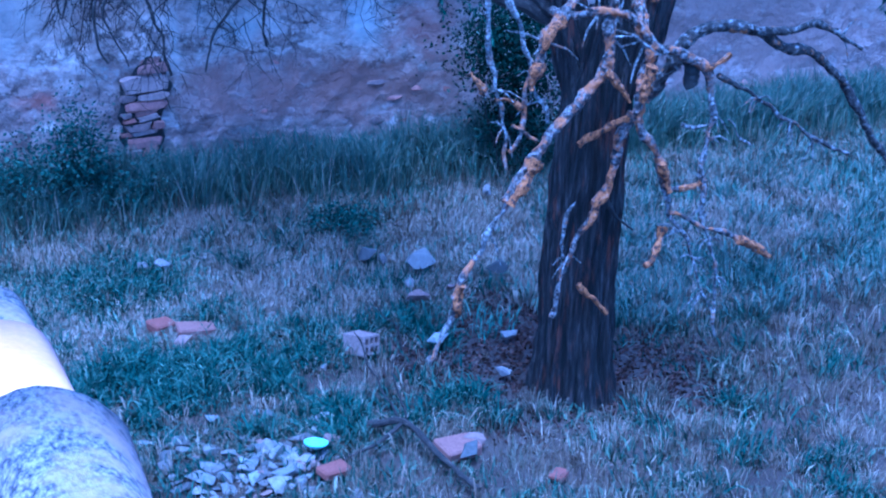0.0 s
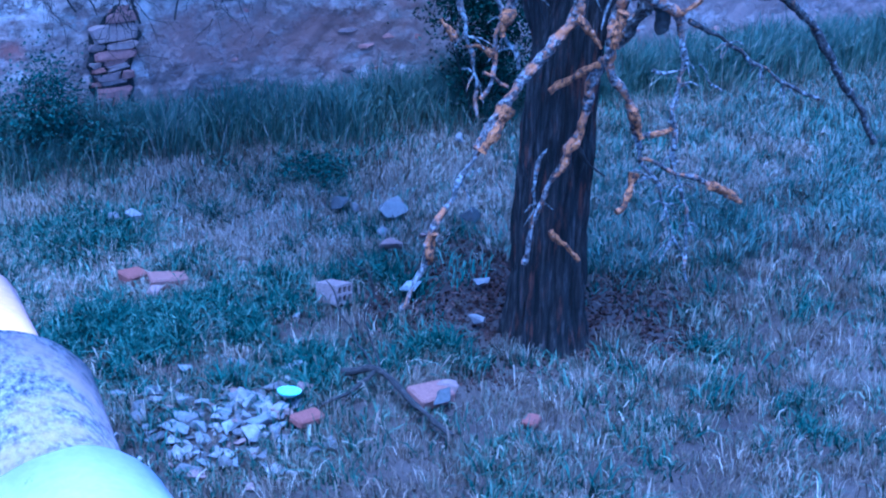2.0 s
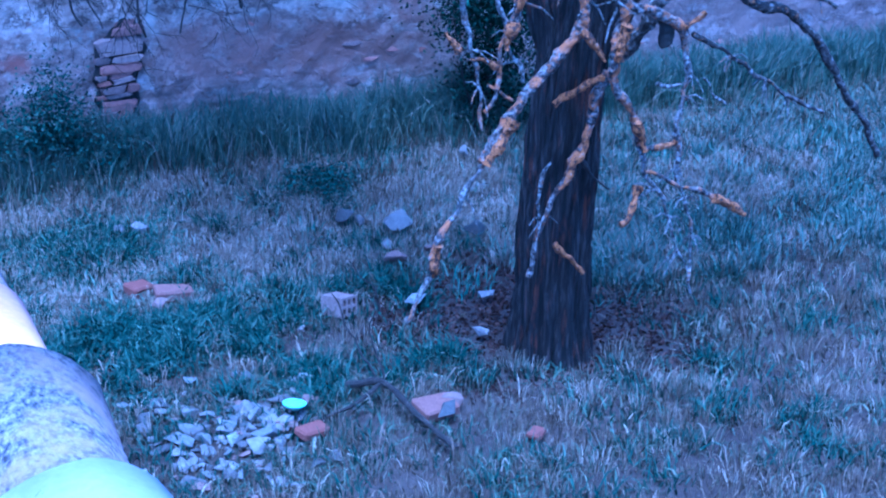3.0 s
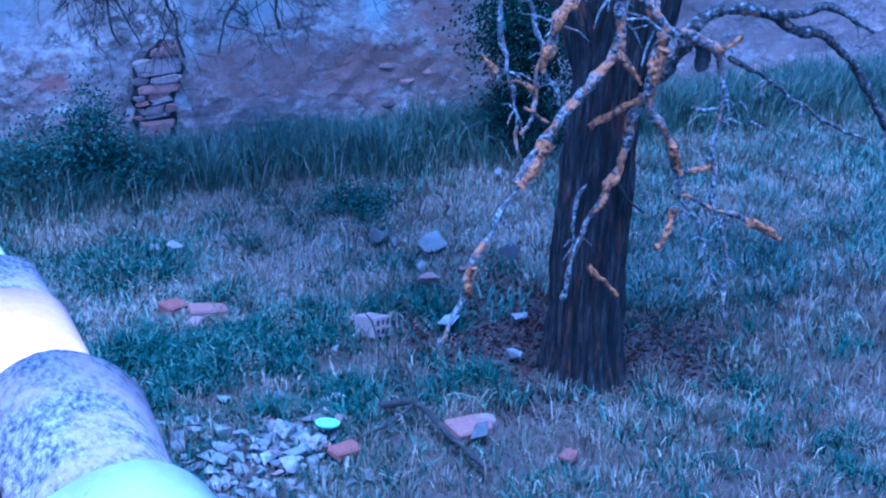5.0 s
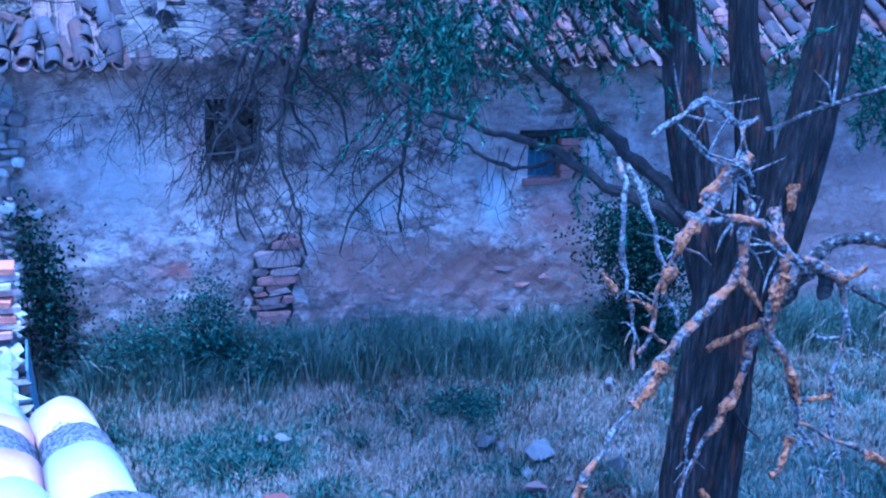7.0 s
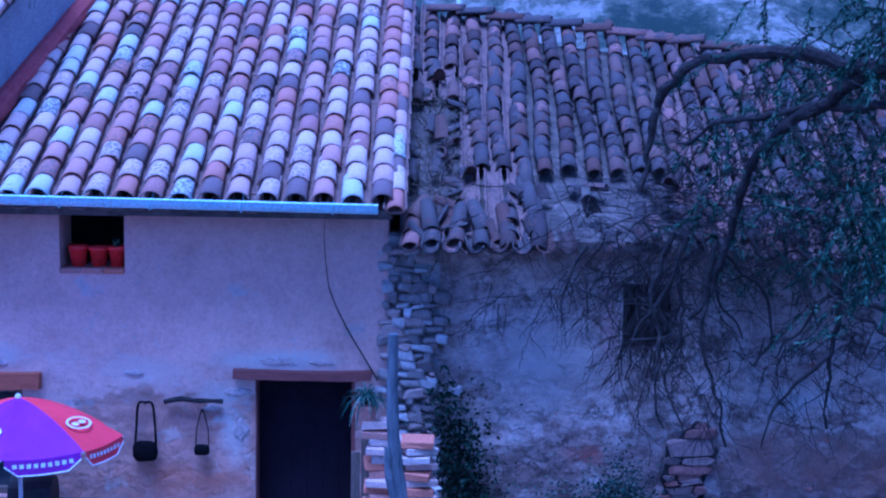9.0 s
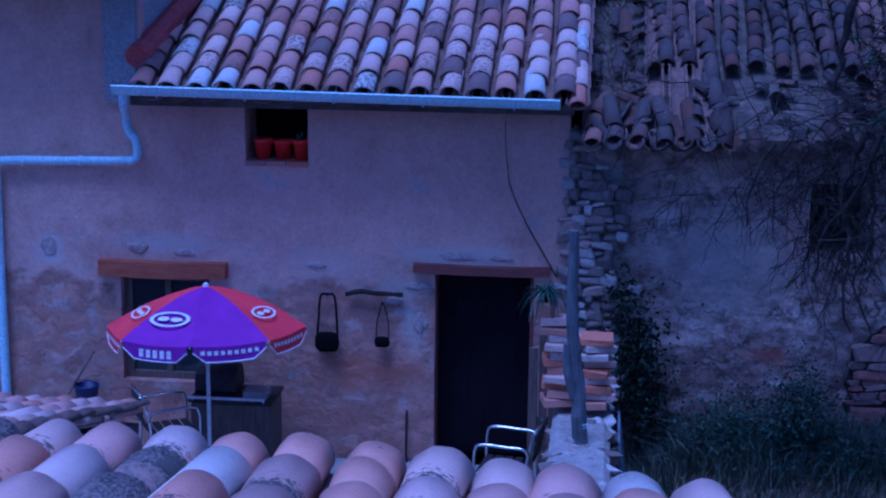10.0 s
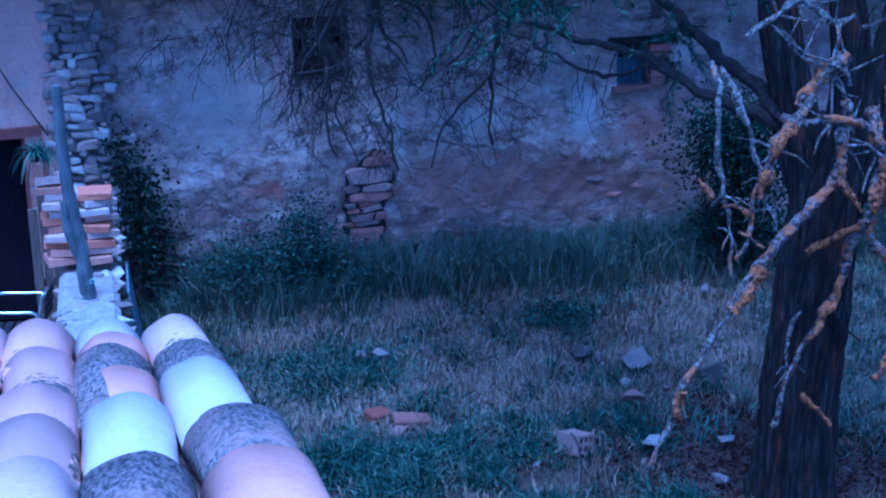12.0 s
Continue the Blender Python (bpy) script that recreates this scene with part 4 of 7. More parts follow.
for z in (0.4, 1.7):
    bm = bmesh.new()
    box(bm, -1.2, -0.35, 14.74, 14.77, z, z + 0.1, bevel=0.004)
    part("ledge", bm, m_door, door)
bm = bmesh.new()
box(bm, -0.345, -0.31, 14.40, 14.62, 0.26, 2.09, bevel=0.006)
part("jamb", bm, m_lintel_dark, door)
bm = bmesh.new()
box(bm, -1.235, -1.215, 14.42, 14.62, 0.26, 2.09, bevel=0.006)
part("jamb", bm, m_lintel_dark, door)

attic = thing("attic_window", "small unglazed attic window with a brick sill", "window")
for i in range(3):
    bm = bmesh.new()
    box(bm, -3.0 + 0.198 * i, -2.81 + 0.198 * i, 14.37, 14.80, 3.045, 3.09, 0.003, 0.006)
    part("sill_brick", bm, m_brick, attic)
bm = bmesh.new()
box(bm, -3.03, -2.38, 14.43, 14.85, 3.615, 3.67, 0.003, 0.006)
part("head_beam", bm, m_lintel_dark, attic)
lowwin = thing("lower_window", "wooden-framed window half hidden behind the parasol", "window")
for x0, x1, z0, z1 in ((-4.23, -4.15, 0.93, 1.97), (-3.45, -3.37, 0.93, 1.97), (-4.15, -3.45, 0.93, 1.0), (-4.15, -3.45, 1.9, 1.97), (-3.83, -3.77, 1.0, 1.9)):
    bm = bmesh.new()
    box(bm, x0, x1, 14.50, 14.56, z0, z1, bevel=0.006)
    part("frame_bar", bm, m_wood, lowwin)
bm = bmesh.new()
box(bm, -4.23, -3.37, 14.42, 14.80, 0.88, 0.925, 0.004, 0.008)
part("sill", bm, m_wood, lowwin)
bm = bmesh.new()
box(bm, -4.15, -3.45, 14.535, 14.541, 1.0, 1.9)
m_glass, _, gb = shader("window_glass", 0.08)
gb.inputs["Base Color"].default_value = (0.03, 0.035, 0.04, 1)
part("pane", bm, m_glass, lowwin)


def pot(x, y, z, r, h, mat, label, plant=0):
    p = thing("flower_pot", label, "flower pot", "pots on the attic sill", at=(x, y, z))
    bm = bmesh.new()
    prof = [(r * 0.72, 0), (r * 0.95, h * 0.82), (r * 1.06, h * 0.83), (r * 1.06, h), (r * 0.94, h), (r * 0.9, h * 0.85)]
    rings = [[bm.verts.new((q * math.cos(a), q * math.sin(a), zz)) for a in [2 * math.pi * k / 14 for k in range(14)]] for q, zz in prof]
    for a, b in zip(rings, rings[1:]):
        for k in range(14):
            bm.faces.new((a[k], a[(k + 1) % 14], b[(k + 1) % 14], b[k]))
    bm.faces.new(rings[0][::-1])
    part("pot", bm, mat, p, smooth=True)
    bm = bmesh.new()
    bmesh.ops.create_circle(bm, cap_ends=True, segments=14, radius=r * 0.9, matrix=Matrix.Translation((0, 0, h * 0.86)))
    part("soil", bm, m_soil, p)
    if plant:
        vs, fs = [], []
        for i in range(plant):
            a, t = random.uniform(0, 6.28), random.uniform(0.3, 1.0)
            d = Vector((math.cos(a) * t, math.sin(a) * t, 1)).normalized()
            s = d.cross(Vector((0, 0, 1))).normalized() * 0.012
            o = len(vs)
            b0 = Vector((0, 0, h * 0.86))
            L = random.uniform(0.06, 0.13)
            vs += [b0 - s, b0 + s, b0 + d * L * 0.6 + s * 1.2, b0 + d * L, b0 + d * L * 0.6 - s * 1.2]
            fs += [(o, o + 1, o + 2, o + 4), (o + 4, o + 2, o + 3)]
        part("leaves", raw_mesh("leaves", vs, fs, m_leaf), None, p)
    return p


pot(-2.86, 14.53, 3.09, 0.088, 0.19, m_pot, "red plastic flower pot on the attic window sill")
pot(-2.675, 14.54, 3.09, 0.09, 0.18, m_pot, "red plastic flower pot on the attic window sill")
pot(-2.505, 14.53, 3.09, 0.082, 0.19, m_pot, "red plastic flower pot with a green plant", 24)


# wall hangings and odds and ends by the door
def hung_bag(x, z_top, z_bag, w, h, label, cord=0.012, spread=0.28):
    b = thing("hanging_bag", label, "bag", "bags hung on the wall")
    bm = bmesh.new()
    r = bmesh.ops.create_icosphere(bm, subdivisions=3, radius=1)
    for v in r["verts"]:
        c = v.co.copy()
        c.x = math.copysign(abs(c.x) ** 0.6, c.x)
        c.z = math.copysign(abs(c.z) ** 0.7, c.z)
        d = 1 + 0.12 * noise.noise(c * 2.5 + Vector((x, 0, 0)))
        v.co = Vector((x + c.x * w / 2 * d, 14.31 + c.y * 0.055, z_bag + c.z * h / 2 * d))
    part("pouch", bm, m_black, b, smooth=True)
    bm = rod([(x - w * 0.42, 14.33, z_bag + h * 0.2), (x - w * 0.36, 14.34, (z_bag + z_top) / 2), (x - w * spread, 14.345, z_top - 0.02), (x, 14.345, z_top), (x + w * spread, 14.345, z_top - 0.02), (x + w * 0.38, 14.34, (z_bag + z_top) / 2), (x + w * 0.42, 14.33, z_bag + h * 0.2)], cord, cord, 6)
    part("strap", bm, m_black, b)
    bm = bmesh.new()
    tube(bm, [(x, 14.42, z_top - 0.012), (x, 14.33, z_top - 0.012)], 0.008, 6)
    part("nail", bm, m_blackmetal, b)


hung_bag(-2.23, 1.86, 1.41, 0.23, 0.19, "black cloth bag hanging by its strap on the wall")
hung_bag(-1.71, 1.80, 1.43, 0.14, 0.10, "small black bag hanging by two cords on the wall", 0.006, 0.08)
bm = rod([(-2.06, 14.35, 1.865), (-1.9, 14.33, 1.90), (-1.75, 14.34, 1.885), (-1.52, 14.35, 1.875)], 0.028, 0.022, 7, 0.4, 0.01)
solo("old_branch", bm, m_bark_dark, "dark crooked piece of wood set along the wall", "wood")
bm = rod([(-1.48, 14.34, 0.25), (-1.485, 14.35, 0.4), (-1.48, 14.36, 0.76)], 0.016, 0.013, 6, 0.2)
solo("stake", bm, m_bark_dark, "dark iron-like stake leaning on the wall", "stake")
bm = rod([(-0.56, 14.2, 3.72), (-0.60, 14.34, 3.45), (-0.57, 14.36, 3.05), (-0.53, 14.35, 2.88), (-0.40, 14.34, 2.60), (-0.24, 14.33, 2.33), (-0.10, 14.30, 2.10)], 0.0015, 0.010, 6, 0.2)
solo("climbing_vine", bm, m_bark_dark, "thin dark dry vine climbing the house wall", "vine")
bm = bmesh.new()
box(bm, -5.0, -4.35, 13.95, 14.34, 0.26, 0.74, 0.01, 0.02)
solo("stone_bench", bm, m_mortar, "rough grey stone bench against the wall", "bench")
bk = thing("bucket", "dark blue plastic bucket on the stone bench", "bucket", at=(-4.5, 14.12, 0.742))
bm = bmesh.new()
rings = [[bm.verts.new((q * math.cos(a), q * math.sin(a), z)) for a in [2 * math.pi * k / 18 for k in range(18)]] for q, z in ((0.085, 0), (0.115, 0.19), (0.122, 0.2), (0.122, 0.21), (0.11, 0.21), (0.08, 0.01))]
for a, b in zip(rings, rings[1:]):
    for k in range(18):
        bm.faces.new((a[k], a[(k + 1) % 18], b[(k + 1) % 18], b[k]))
bm.faces.new(rings[0][::-1]), bm.faces.new(rings[-1])
part("pail", bm, m_blue, bk, smooth=True)
bm = rod([(-0.115, 0, 0.2), (-0.08, -0.06, 0.26), (0, -0.09, 0.28), (0.08, -0.06, 0.26), (0.115, 0, 0.2)], 0.005, 0.005, 5)
part("handle", bm, m_blackmetal, bk)
bm = rod([(-4.72, 14.0, 0.742), (-4.62, 14.12, 0.95), (-4.49, 14.33, 1.22)], 0.014, 0.012, 6)
solo("broom_handle", bm, m_wood, "pale wooden broom handle leaning on the wall", "broom handle")


def mortar_patch(x, z, w, h, seed):
    """A low, ragged dab of mortar on the plaster."""
    bm = bmesh.new()
    rings = []
    for f, y in ((1.0, 14.412), (0.85, 14.392), (0.4, 14.386)):
        ring = []
        for k in range(26):
            a = 2 * math.pi * k / 26
            r = f * (1 + 0.45 * noise.noise(Vector((math.cos(a) * 1.3, math.sin(a) * 1.3, seed * 3.1))) + 0.14 * noise.noise(Vector((math.cos(a) * 4, math.sin(a) * 4, seed))))
            ring.append(bm.verts.new((x + w / 2 * r * math.cos(a), y + 0.006 * noise.noise(Vector((a * 2, f * 5, seed))), z + h / 2 * r * math.sin(a))))
        rings.append(ring)
    for a, b in zip(rings, rings[1:]):
        for k in range(26):
            bm.faces.new((a[k], a[(k + 1) % 26], b[(k + 1) % 26], b[k]))
    bm.faces.new(rings[-1])
    return solo("mortar_patch", bm, m_mortar_patch, "pale grey mortar patch smeared on the plaster", "mortar", "mortar patches")


for i, (x, z, w, h) in enumerate(((-4.91, 2.22, 0.20, 0.20), (-4.05, 2.24, 0.24, 0.11), (-1.02, 2.25, 0.42, 0.09), (-0.62, 2.24, 0.24, 0.06), (-1.38, 1.95, 0.24, 0.10), (-1.36, 1.60, 0.14, 0.20), (-1.62, 1.80, 0.22, 0.06), (-3.6, 2.2, 0.26, 0.07), (-2.35, 2.12, 0.2, 0.05))):
    mortar_patch(x, z, w, h, i)


# ---- parasol ----
def parasol(cx, cy, top, rim, R, floor):
    p = thing("parasol", "open red and violet canvas parasol on a white pole", "parasol", at=(cx, cy, floor))
    top, rim = top - floor, rim - floor
    a0 = radians(-90 - 39)
    ribs = [a0 + radians(45) * k for k in range(8)]
    order = [m_purple, m_purple, m_red, m_red, m_purple, m_purple, m_red, m_red]

    def at(a, t, drop=0.0):
        return Vector((R * t * math.cos(a), R * t * math.sin(a), top - (top - rim) * (t ** 1.55) - drop))
    for k in range(8):
        a, b = ribs[k], ribs[(k + 1) % 8] if k < 7 else ribs[0] + 2 * math.pi
        N, M = 8, 6
        vs, fs = [], []
        for i in range(N + 1):
            t = 0.03 + 0.97 * i / N
            for j in range(M + 1):
                u = j / M
                q = at(a, t).lerp(at(b, t), u)
                q.z -= 0.02 * math.sin(math.pi * u) * t
                vs.append(q)
        for i in range(N):
            for j in range(M):
                o = i * (M + 1) + j
                fs.append((o, o + 1, o + M + 2, o + M + 1))
        panel = part("panel", raw_mesh("panel", vs, fs, order[k], True), None, p, "violet canvas panel" if order[k] == m_purple else "red canvas panel")
        vv, vf = [], []
        for j in range(M + 1):
            u = 0.04 + 0.92 * j / M
            q = at(a, 1.0).lerp(at(b, 1.0), u)
            q.z -= 0.02 * math.sin(math.pi * u)
            w = 1.0 if 0 < j < M else 0.45
            vv += [q, q * 1.005 + Vector((0, 0, -0.135 * w))]
        for j in range(M):
            vf.append((2 * j, 2 * j + 1, 2 * j + 3, 2 * j + 2))
        val = part("valance", raw_mesh("valance", vv, vf, order[k], True), None, panel)
        bm = bmesh.new()
        tube(bm, [Vector(vv[2 * j + 1]) for j in range(M + 1)], 0.006, 4)
        part("piping", bm, m_print, panel, "white piping")
        # badge: a pale ring round a pale blob, on the canvas
        if k in (0, 2, 6, 4, 7):
            mid = (a + b) / 2
            c = at(a, 0.70).lerp(at(b, 0.70), 0.5)
            e1 = Vector((-math.sin(mid), math.cos(mid), 0))
            e2 = (at(mid, 0.5) - at(mid, 0.8)).normalized()
            n = e1.cross(e2)
            n = n if n.z > 0 else -n
            bm = bmesh.new()
            sc = 1.12 if k in (0, 4) else 0.95
            for off, r0, r1 in ((0.0, 0.125, 0.100), (-0.055, 0.036, 0.0), (0.055, 0.036, 0.0)):
                seg = 20
                c = at(a, 0.70).lerp(at(b, 0.70), 0.5) + e1 * off * sc
                o = [bm.verts.new(c + n * 0.016 + sc * (e1 * 1.35 * r0 * math.cos(x) + e2 * 0.72 * r0 * math.sin(x))) for x in [2 * math.pi * i / seg for i in range(seg)]]
                if r1:
                    q = [bm.verts.new(c + n * 0.016 + sc * (e1 * 1.35 * r1 * math.cos(x) + e2 * 0.72 * r1 * math.sin(x))) for x in [2 * math.pi * i / seg for i in range(seg)]]
                    for i in range(seg):
                        bm.faces.new((o[i], o[(i + 1) % seg], q[(i + 1) % seg], q[i]))
                else:
                    bm.faces.new(o)
            part("badge", bm, m_print, panel, "white printed badge")
        # bars of print on the valance
        bars = [0.30, 0.40, 0.50, 0.60, 0.70] if k in (0, 4) else [0.16 + 0.085 * i for i in range(9)]
        hgt = 0.072 if k in (0, 4) else 0.04
        for u in bars:
            wd = 0.032 if k in (0, 4) else 0.026
            q0, q1 = at(a, 1.0).lerp(at(b, 1.0), u - wd), at(a, 1.0).lerp(at(b, 1.0), u + wd)
            sag = Vector((0, 0, -0.02 * math.sin(math.pi * u) - 0.035))
            out = (q0 + q1).normalized() * 0.004
            out.z = 0
            f = [q0 + sag + out, q1 + sag + out, q1 * 1.004 + sag + out + Vector((0, 0, -hgt)), q0 * 1.004 + sag + out + Vector((0, 0, -hgt))]
            bm = bmesh.new()
            bm.faces.new([bm.verts.new(v) for v in f])
            part("print_bar", bm, m_print, panel)
        bm = bmesh.new()
        tube(bm, [at(a, 0.03, 0.012), at(a, 0.5, 0.012), at(a, 1.0, 0.012)], 0.005, 5)
        part("rib", bm, m_white, p)
    bm = bmesh.new()
    tube(bm, [(0, 0, 0.02), (0, 0, top + 0.02)], 0.017, 10)
    part("pole", bm, m_white, p, smooth=True)
    bm = bmesh.new()
    tube(bm, [(0, 0, top - 0.01), (0, 0, top + 0.02), (0, 0, top + 0.03)], [0.03, 0.024, 0.012], 10)
    part("finial", bm, m_white, p)
    bm = bmesh.new()
    tube(bm, [(0, 0, 0), (0, 0, 0.07), (0, 0, 0.10), (0, 0, 0.28)], [0.22, 0.22, 0.06, 0.03], 18)
    part("base", bm, m_mortar, p)
    return p


par = parasol(-3.01, 13.0, 2.20, 1.86, 0.855, 0.255)
par.rotation_euler = (radians(-3), radians(-1), 0)


# ---- chairs and grill ----
def tube_chair(at, turn, label):
    c = thing("metal_chair", label, "chair", "chairs on the patio", at=at)
    c.rotation_euler = (0, 0, turn)
    for sx in (-1, 1):
        x = 0.25 * sx
        bm = rod([(x, 0.23, 0), (x, 0.23, 0.40), (x, 0.22, 0.64), (x, 0.15, 0.685), (x, -0.05, 0.68), (x * 0.98, -0.2, 0.67), (x * 0.95, -0.24, 0.60)], 0.013, 0.013, 8)
        part("arm_and_leg", bm, m_chrome, c, smooth=True)
        bm = rod([(x * 0.85, -0.26, 0), (x * 0.85, -0.21, 0.42), (x * 0.86, -0.25, 0.7), (x * 0.8, -0.28, 0.82)], 0.013, 0.013, 8)
        part("back_leg", bm, m_chrome, c, smooth=True)
    bm = rod([(-0.2, -0.28, 0.82), (-0.1, -0.31, 0.85), (0.1, -0.31, 0.85), (0.2, -0.28, 0.82)], 0.013, 0.013, 8)
    part("top_rail", bm, m_chrome, c, smooth=True)
    for i in range(5):
        bm = bmesh.new()
        box(bm, -0.22, 0.22, -0.2 + 0.088 * i, -0.13 + 0.088 * i, 0.425, 0.437, bevel=0.003)
        part("seat_slat", bm, m_blackmetal, c)
    for i in range(3):
        bm = bmesh.new()
        box(bm, -0.2, 0.2, -0.275 - 0.01 * i, -0.263 - 0.01 * i, 0.55 + 0.085 * i, 0.61 + 0.085 * i, bevel=0.003)
        part("back_slat", bm, m_blackmetal, c)
    bm = rod([(-0.24, 0.21, 0.42), (0.24, 0.21, 0.42)], 0.011, 0.011, 8)
    part("front_rail", bm, m_chrome, c, smooth=True)
    return c


tube_chair((-3.60, 13.75, 0.255), radians(-60), "tubular metal armchair with dark slats behind the parasol")
tube_chair((-0.46, 13.2, 0.255), radians(82), "tubular metal armchair with dark slats before the doorway")
grill = thing("grill_cabinet", "blackened metal barbecue cabinet with a lid", "barbecue", at=(-3.0, 13.95, 0.255))
bm = bmesh.new()
box(bm, -0.38, 0.36, -0.24, 0.24, 0.12, 0.70, bevel=0.012)
part("body", bm, m_wood, grill)
bm = bmesh.new()
box(bm, -0.4, 0.38, -0.26, 0.26, 0.705, 0.74, bevel=0.008)
part("top_plate", bm, m_blackmetal, grill)
bm = bmesh.new()
tube(bm, [(-0.36, 0.02, 0.82), (0.02, 0.02, 0.82)], 0.17, 16)
for v in bm.verts:
    v.co.z = 0.74 + max(0.0, v.co.z - 0.74) * 1.1
part("lid", bm, m_blackmetal, grill)
bm = bmesh.new()
tube(bm, [(-0.38, -0.30, 0.77), (0.32, -0.30, 0.77)], 0.014, 8)
tube(bm, [(-0.36, -0.30, 0.77), (-0.36, -0.25, 0.73)], 0.010, 6)
tube(bm, [(0.30, -0.30, 0.77), (0.30, -0.25, 0.73)], 0.010, 6)
part("rail", bm, m_white, grill)
bm = bmesh.new()
box(bm, 0.10, 0.32, -0.22, -0.02, 0.742, 0.82, bevel=0.006)
part("box", bm, m_mortar, grill)
for x in (-0.34, 0.32):
    for y in (-0.2, 0.2):
        bm = bmesh.new()
        box(bm, x - 0.02, x + 0.02, y - 0.02, y + 0.02, 0, 0.125)
        part("leg", bm, m_blackmetal, grill)

# ---- dividing wall, quoins and stacked tiles ----
def block_mesh(name, mat, sx, sy, sz, seed, jit=0.12, bevel=0.16):
    random.seed(seed)
    bm = bmesh.new()
    m = min(sx, sy, sz)
    box(bm, -sx / 2, sx / 2, -sy / 2, sy / 2, -sz / 2, sz / 2, jit * m, bevel * m)
    return mesh_of(name, bm, mat)


quoins = thing("corner_masonry", "bare rubble corner between the house and the ruin", "masonry", kind="structure")
bm = bmesh.new()
box(bm, -0.03, 0.46, 14.43, 14.60, 0.0, 3.42, 0.02)
part("core", bm, m_wallstone, quoins)
stones = [block_mesh("stone", m_stone, 0.09 + 0.028 * (i % 4), 0.11, 0.06 + 0.018 * (i % 3), 100 + i, 0.32, 0.24) for i in range(12)]
random.seed(5)
z = 1.0
row = 0
while z < 3.35:
    x = -0.10 + 0.06 * (row % 2) if z > 1.9 else 0.05
    end = 0.44 + random.uniform(-0.16, 0.1) - (0.15 if z > 3.0 else 0)
    while x < end:
        ob = new("stone", random.choice(stones))
        ob.parent = quoins
        ob.location = (x + 0.07, 14.40 + random.uniform(-0.03, 0.012), z + random.uniform(-0.012, 0.012))
        ob.rotation_euler = (random.gauss(0, 0.08), random.gauss(0, 0.1), random.gauss(0, 0.1))
        ob.scale = (random.uniform(0.7, 1.45), 1, random.uniform(0.75, 1.5))
        x += random.uniform(0.10, 0.165)
    z += random.uniform(0.072, 0.092)
    row += 1

divider = thing("dividing_wall", "low rubble wall with pale mortar dividing patio and yard", "wall", kind="structure")
bm = bmesh.new()
box(bm, -0.06, 0.42, 11.2, 14.36, -0.15, 1.18, 0.02, 0.05)
part("core", bm, m_mortar, divider)
big = [rock_mesh("stone", m_stone, 30 + i, 0.11 + 0.02 * (i % 3), 0.10, 0.07) for i in range(6)]
for i in range(70):
    ob = new("stone", random.choice(big))
    ob.parent = divider
    ob.location = (random.uniform(-0.05, 0.44), 11.2 + 3.1 * (i / 70) + random.uniform(-0.05, 0.05), 1.13 + random.uniform(-0.03, 0.03))
    ob.rotation_euler = (random.uniform(-0.3, 0.3), random.uniform(-0.3, 0.3), random.uniform(0, 6.28))
for i in range(40):
    side = random.choice([-0.06, 0.43])
    ob = new("stone", random.choice(big))
    ob.parent = divider
    ob.location = (side, random.uniform(11.2, 14.3), random.uniform(0.1, 1.1))
    ob.rotation_euler = (random.uniform(-0.3, 0.3), random.uniform(-0.3, 0.3), random.uniform(0, 6.28))
stack_mesh = [block_mesh("stacked_brick", m_brick, 0.27, 0.26, 0.062, 200 + i, 0.12, 0.1) for i in range(4)]
random.seed(8)
for lvl in range(11):
    for k in range(2):
        if lvl > 8 and k:
            continue
        ob = tagged(new("stacked_brick", random.choice(stack_mesh)), "pale pink flat clay brick in a stack on the wall", "brick", "stacked bricks")
        ob.location = (-0.02 + 0.275 * k + random.uniform(-0.055, 0.055), 13.25 + random.uniform(-0.05, 0.05), 1.29 + 0.068 * lvl)
        ob.rotation_euler = (random.gauss(0, 0.03), random.gauss(0, 0.035), random.gauss(0, 0.2))
pole = rod([(0.17, 12.45, 1.12), (0.15, 12.45, 1.6), (0.09, 12.47, 2.2), (0.075, 12.47, 2.90)], 0.066, 0.042, 9, 0.3, 0.02)
post = thing("wooden_post", "grey weathered wooden pole standing in the rubble wall", "post")
part("shaft", pole, m_greywood, post)
bm = rod([(0.12, 12.44, 1.55), (0.06, 12.43, 1.8), (0.05, 12.44, 2.0)], 0.04, 0.03, 7, 0.3)
part("side_stub", bm, m_greywood, post)
bm = bmesh.new()
tube(bm, [(0.17 + 0.062 * math.cos(a), 12.45 + 0.062 * math.sin(a), 1.30 + 0.004 * a) for a in [0.4 * i for i in range(32)]], 0.004, 4)
part("wire", bm, m_zinc, post)
fence = thing("old_gate", "narrow gate of weathered brown boards beside the doorway", "gate")
for i in range(3):
    bm = bmesh.new()
    box(bm, -0.30 + 0.085 * i, -0.225 + 0.085 * i, 13.62 + 0.01 * i, 13.645 + 0.01 * i, 0.255, 1.55 + random.uniform(-0.12, 0.2), 0.004, 0.004)
    part("board", bm, m_wood, fence)
bm = bmesh.new()
box(bm, -0.31, -0.04, 13.67, 13.70, 0.9, 0.97, 0.003, 0.004)
part("cross_bar", bm, m_wood, fence)
bm = bmesh.new()
box(bm, 0.50, 0.52, 12.45, 13.25, 0.02, 1.15, bevel=0.003, turn=Matrix.Translation((0.12, 0, 0)) @ Matrix.Rotation(radians(-7), 4, "Y"))
solo("metal_sheet", bm, m_bluemetal, "blue-grey metal sheet leaning on the rubble wall", "metal sheet")


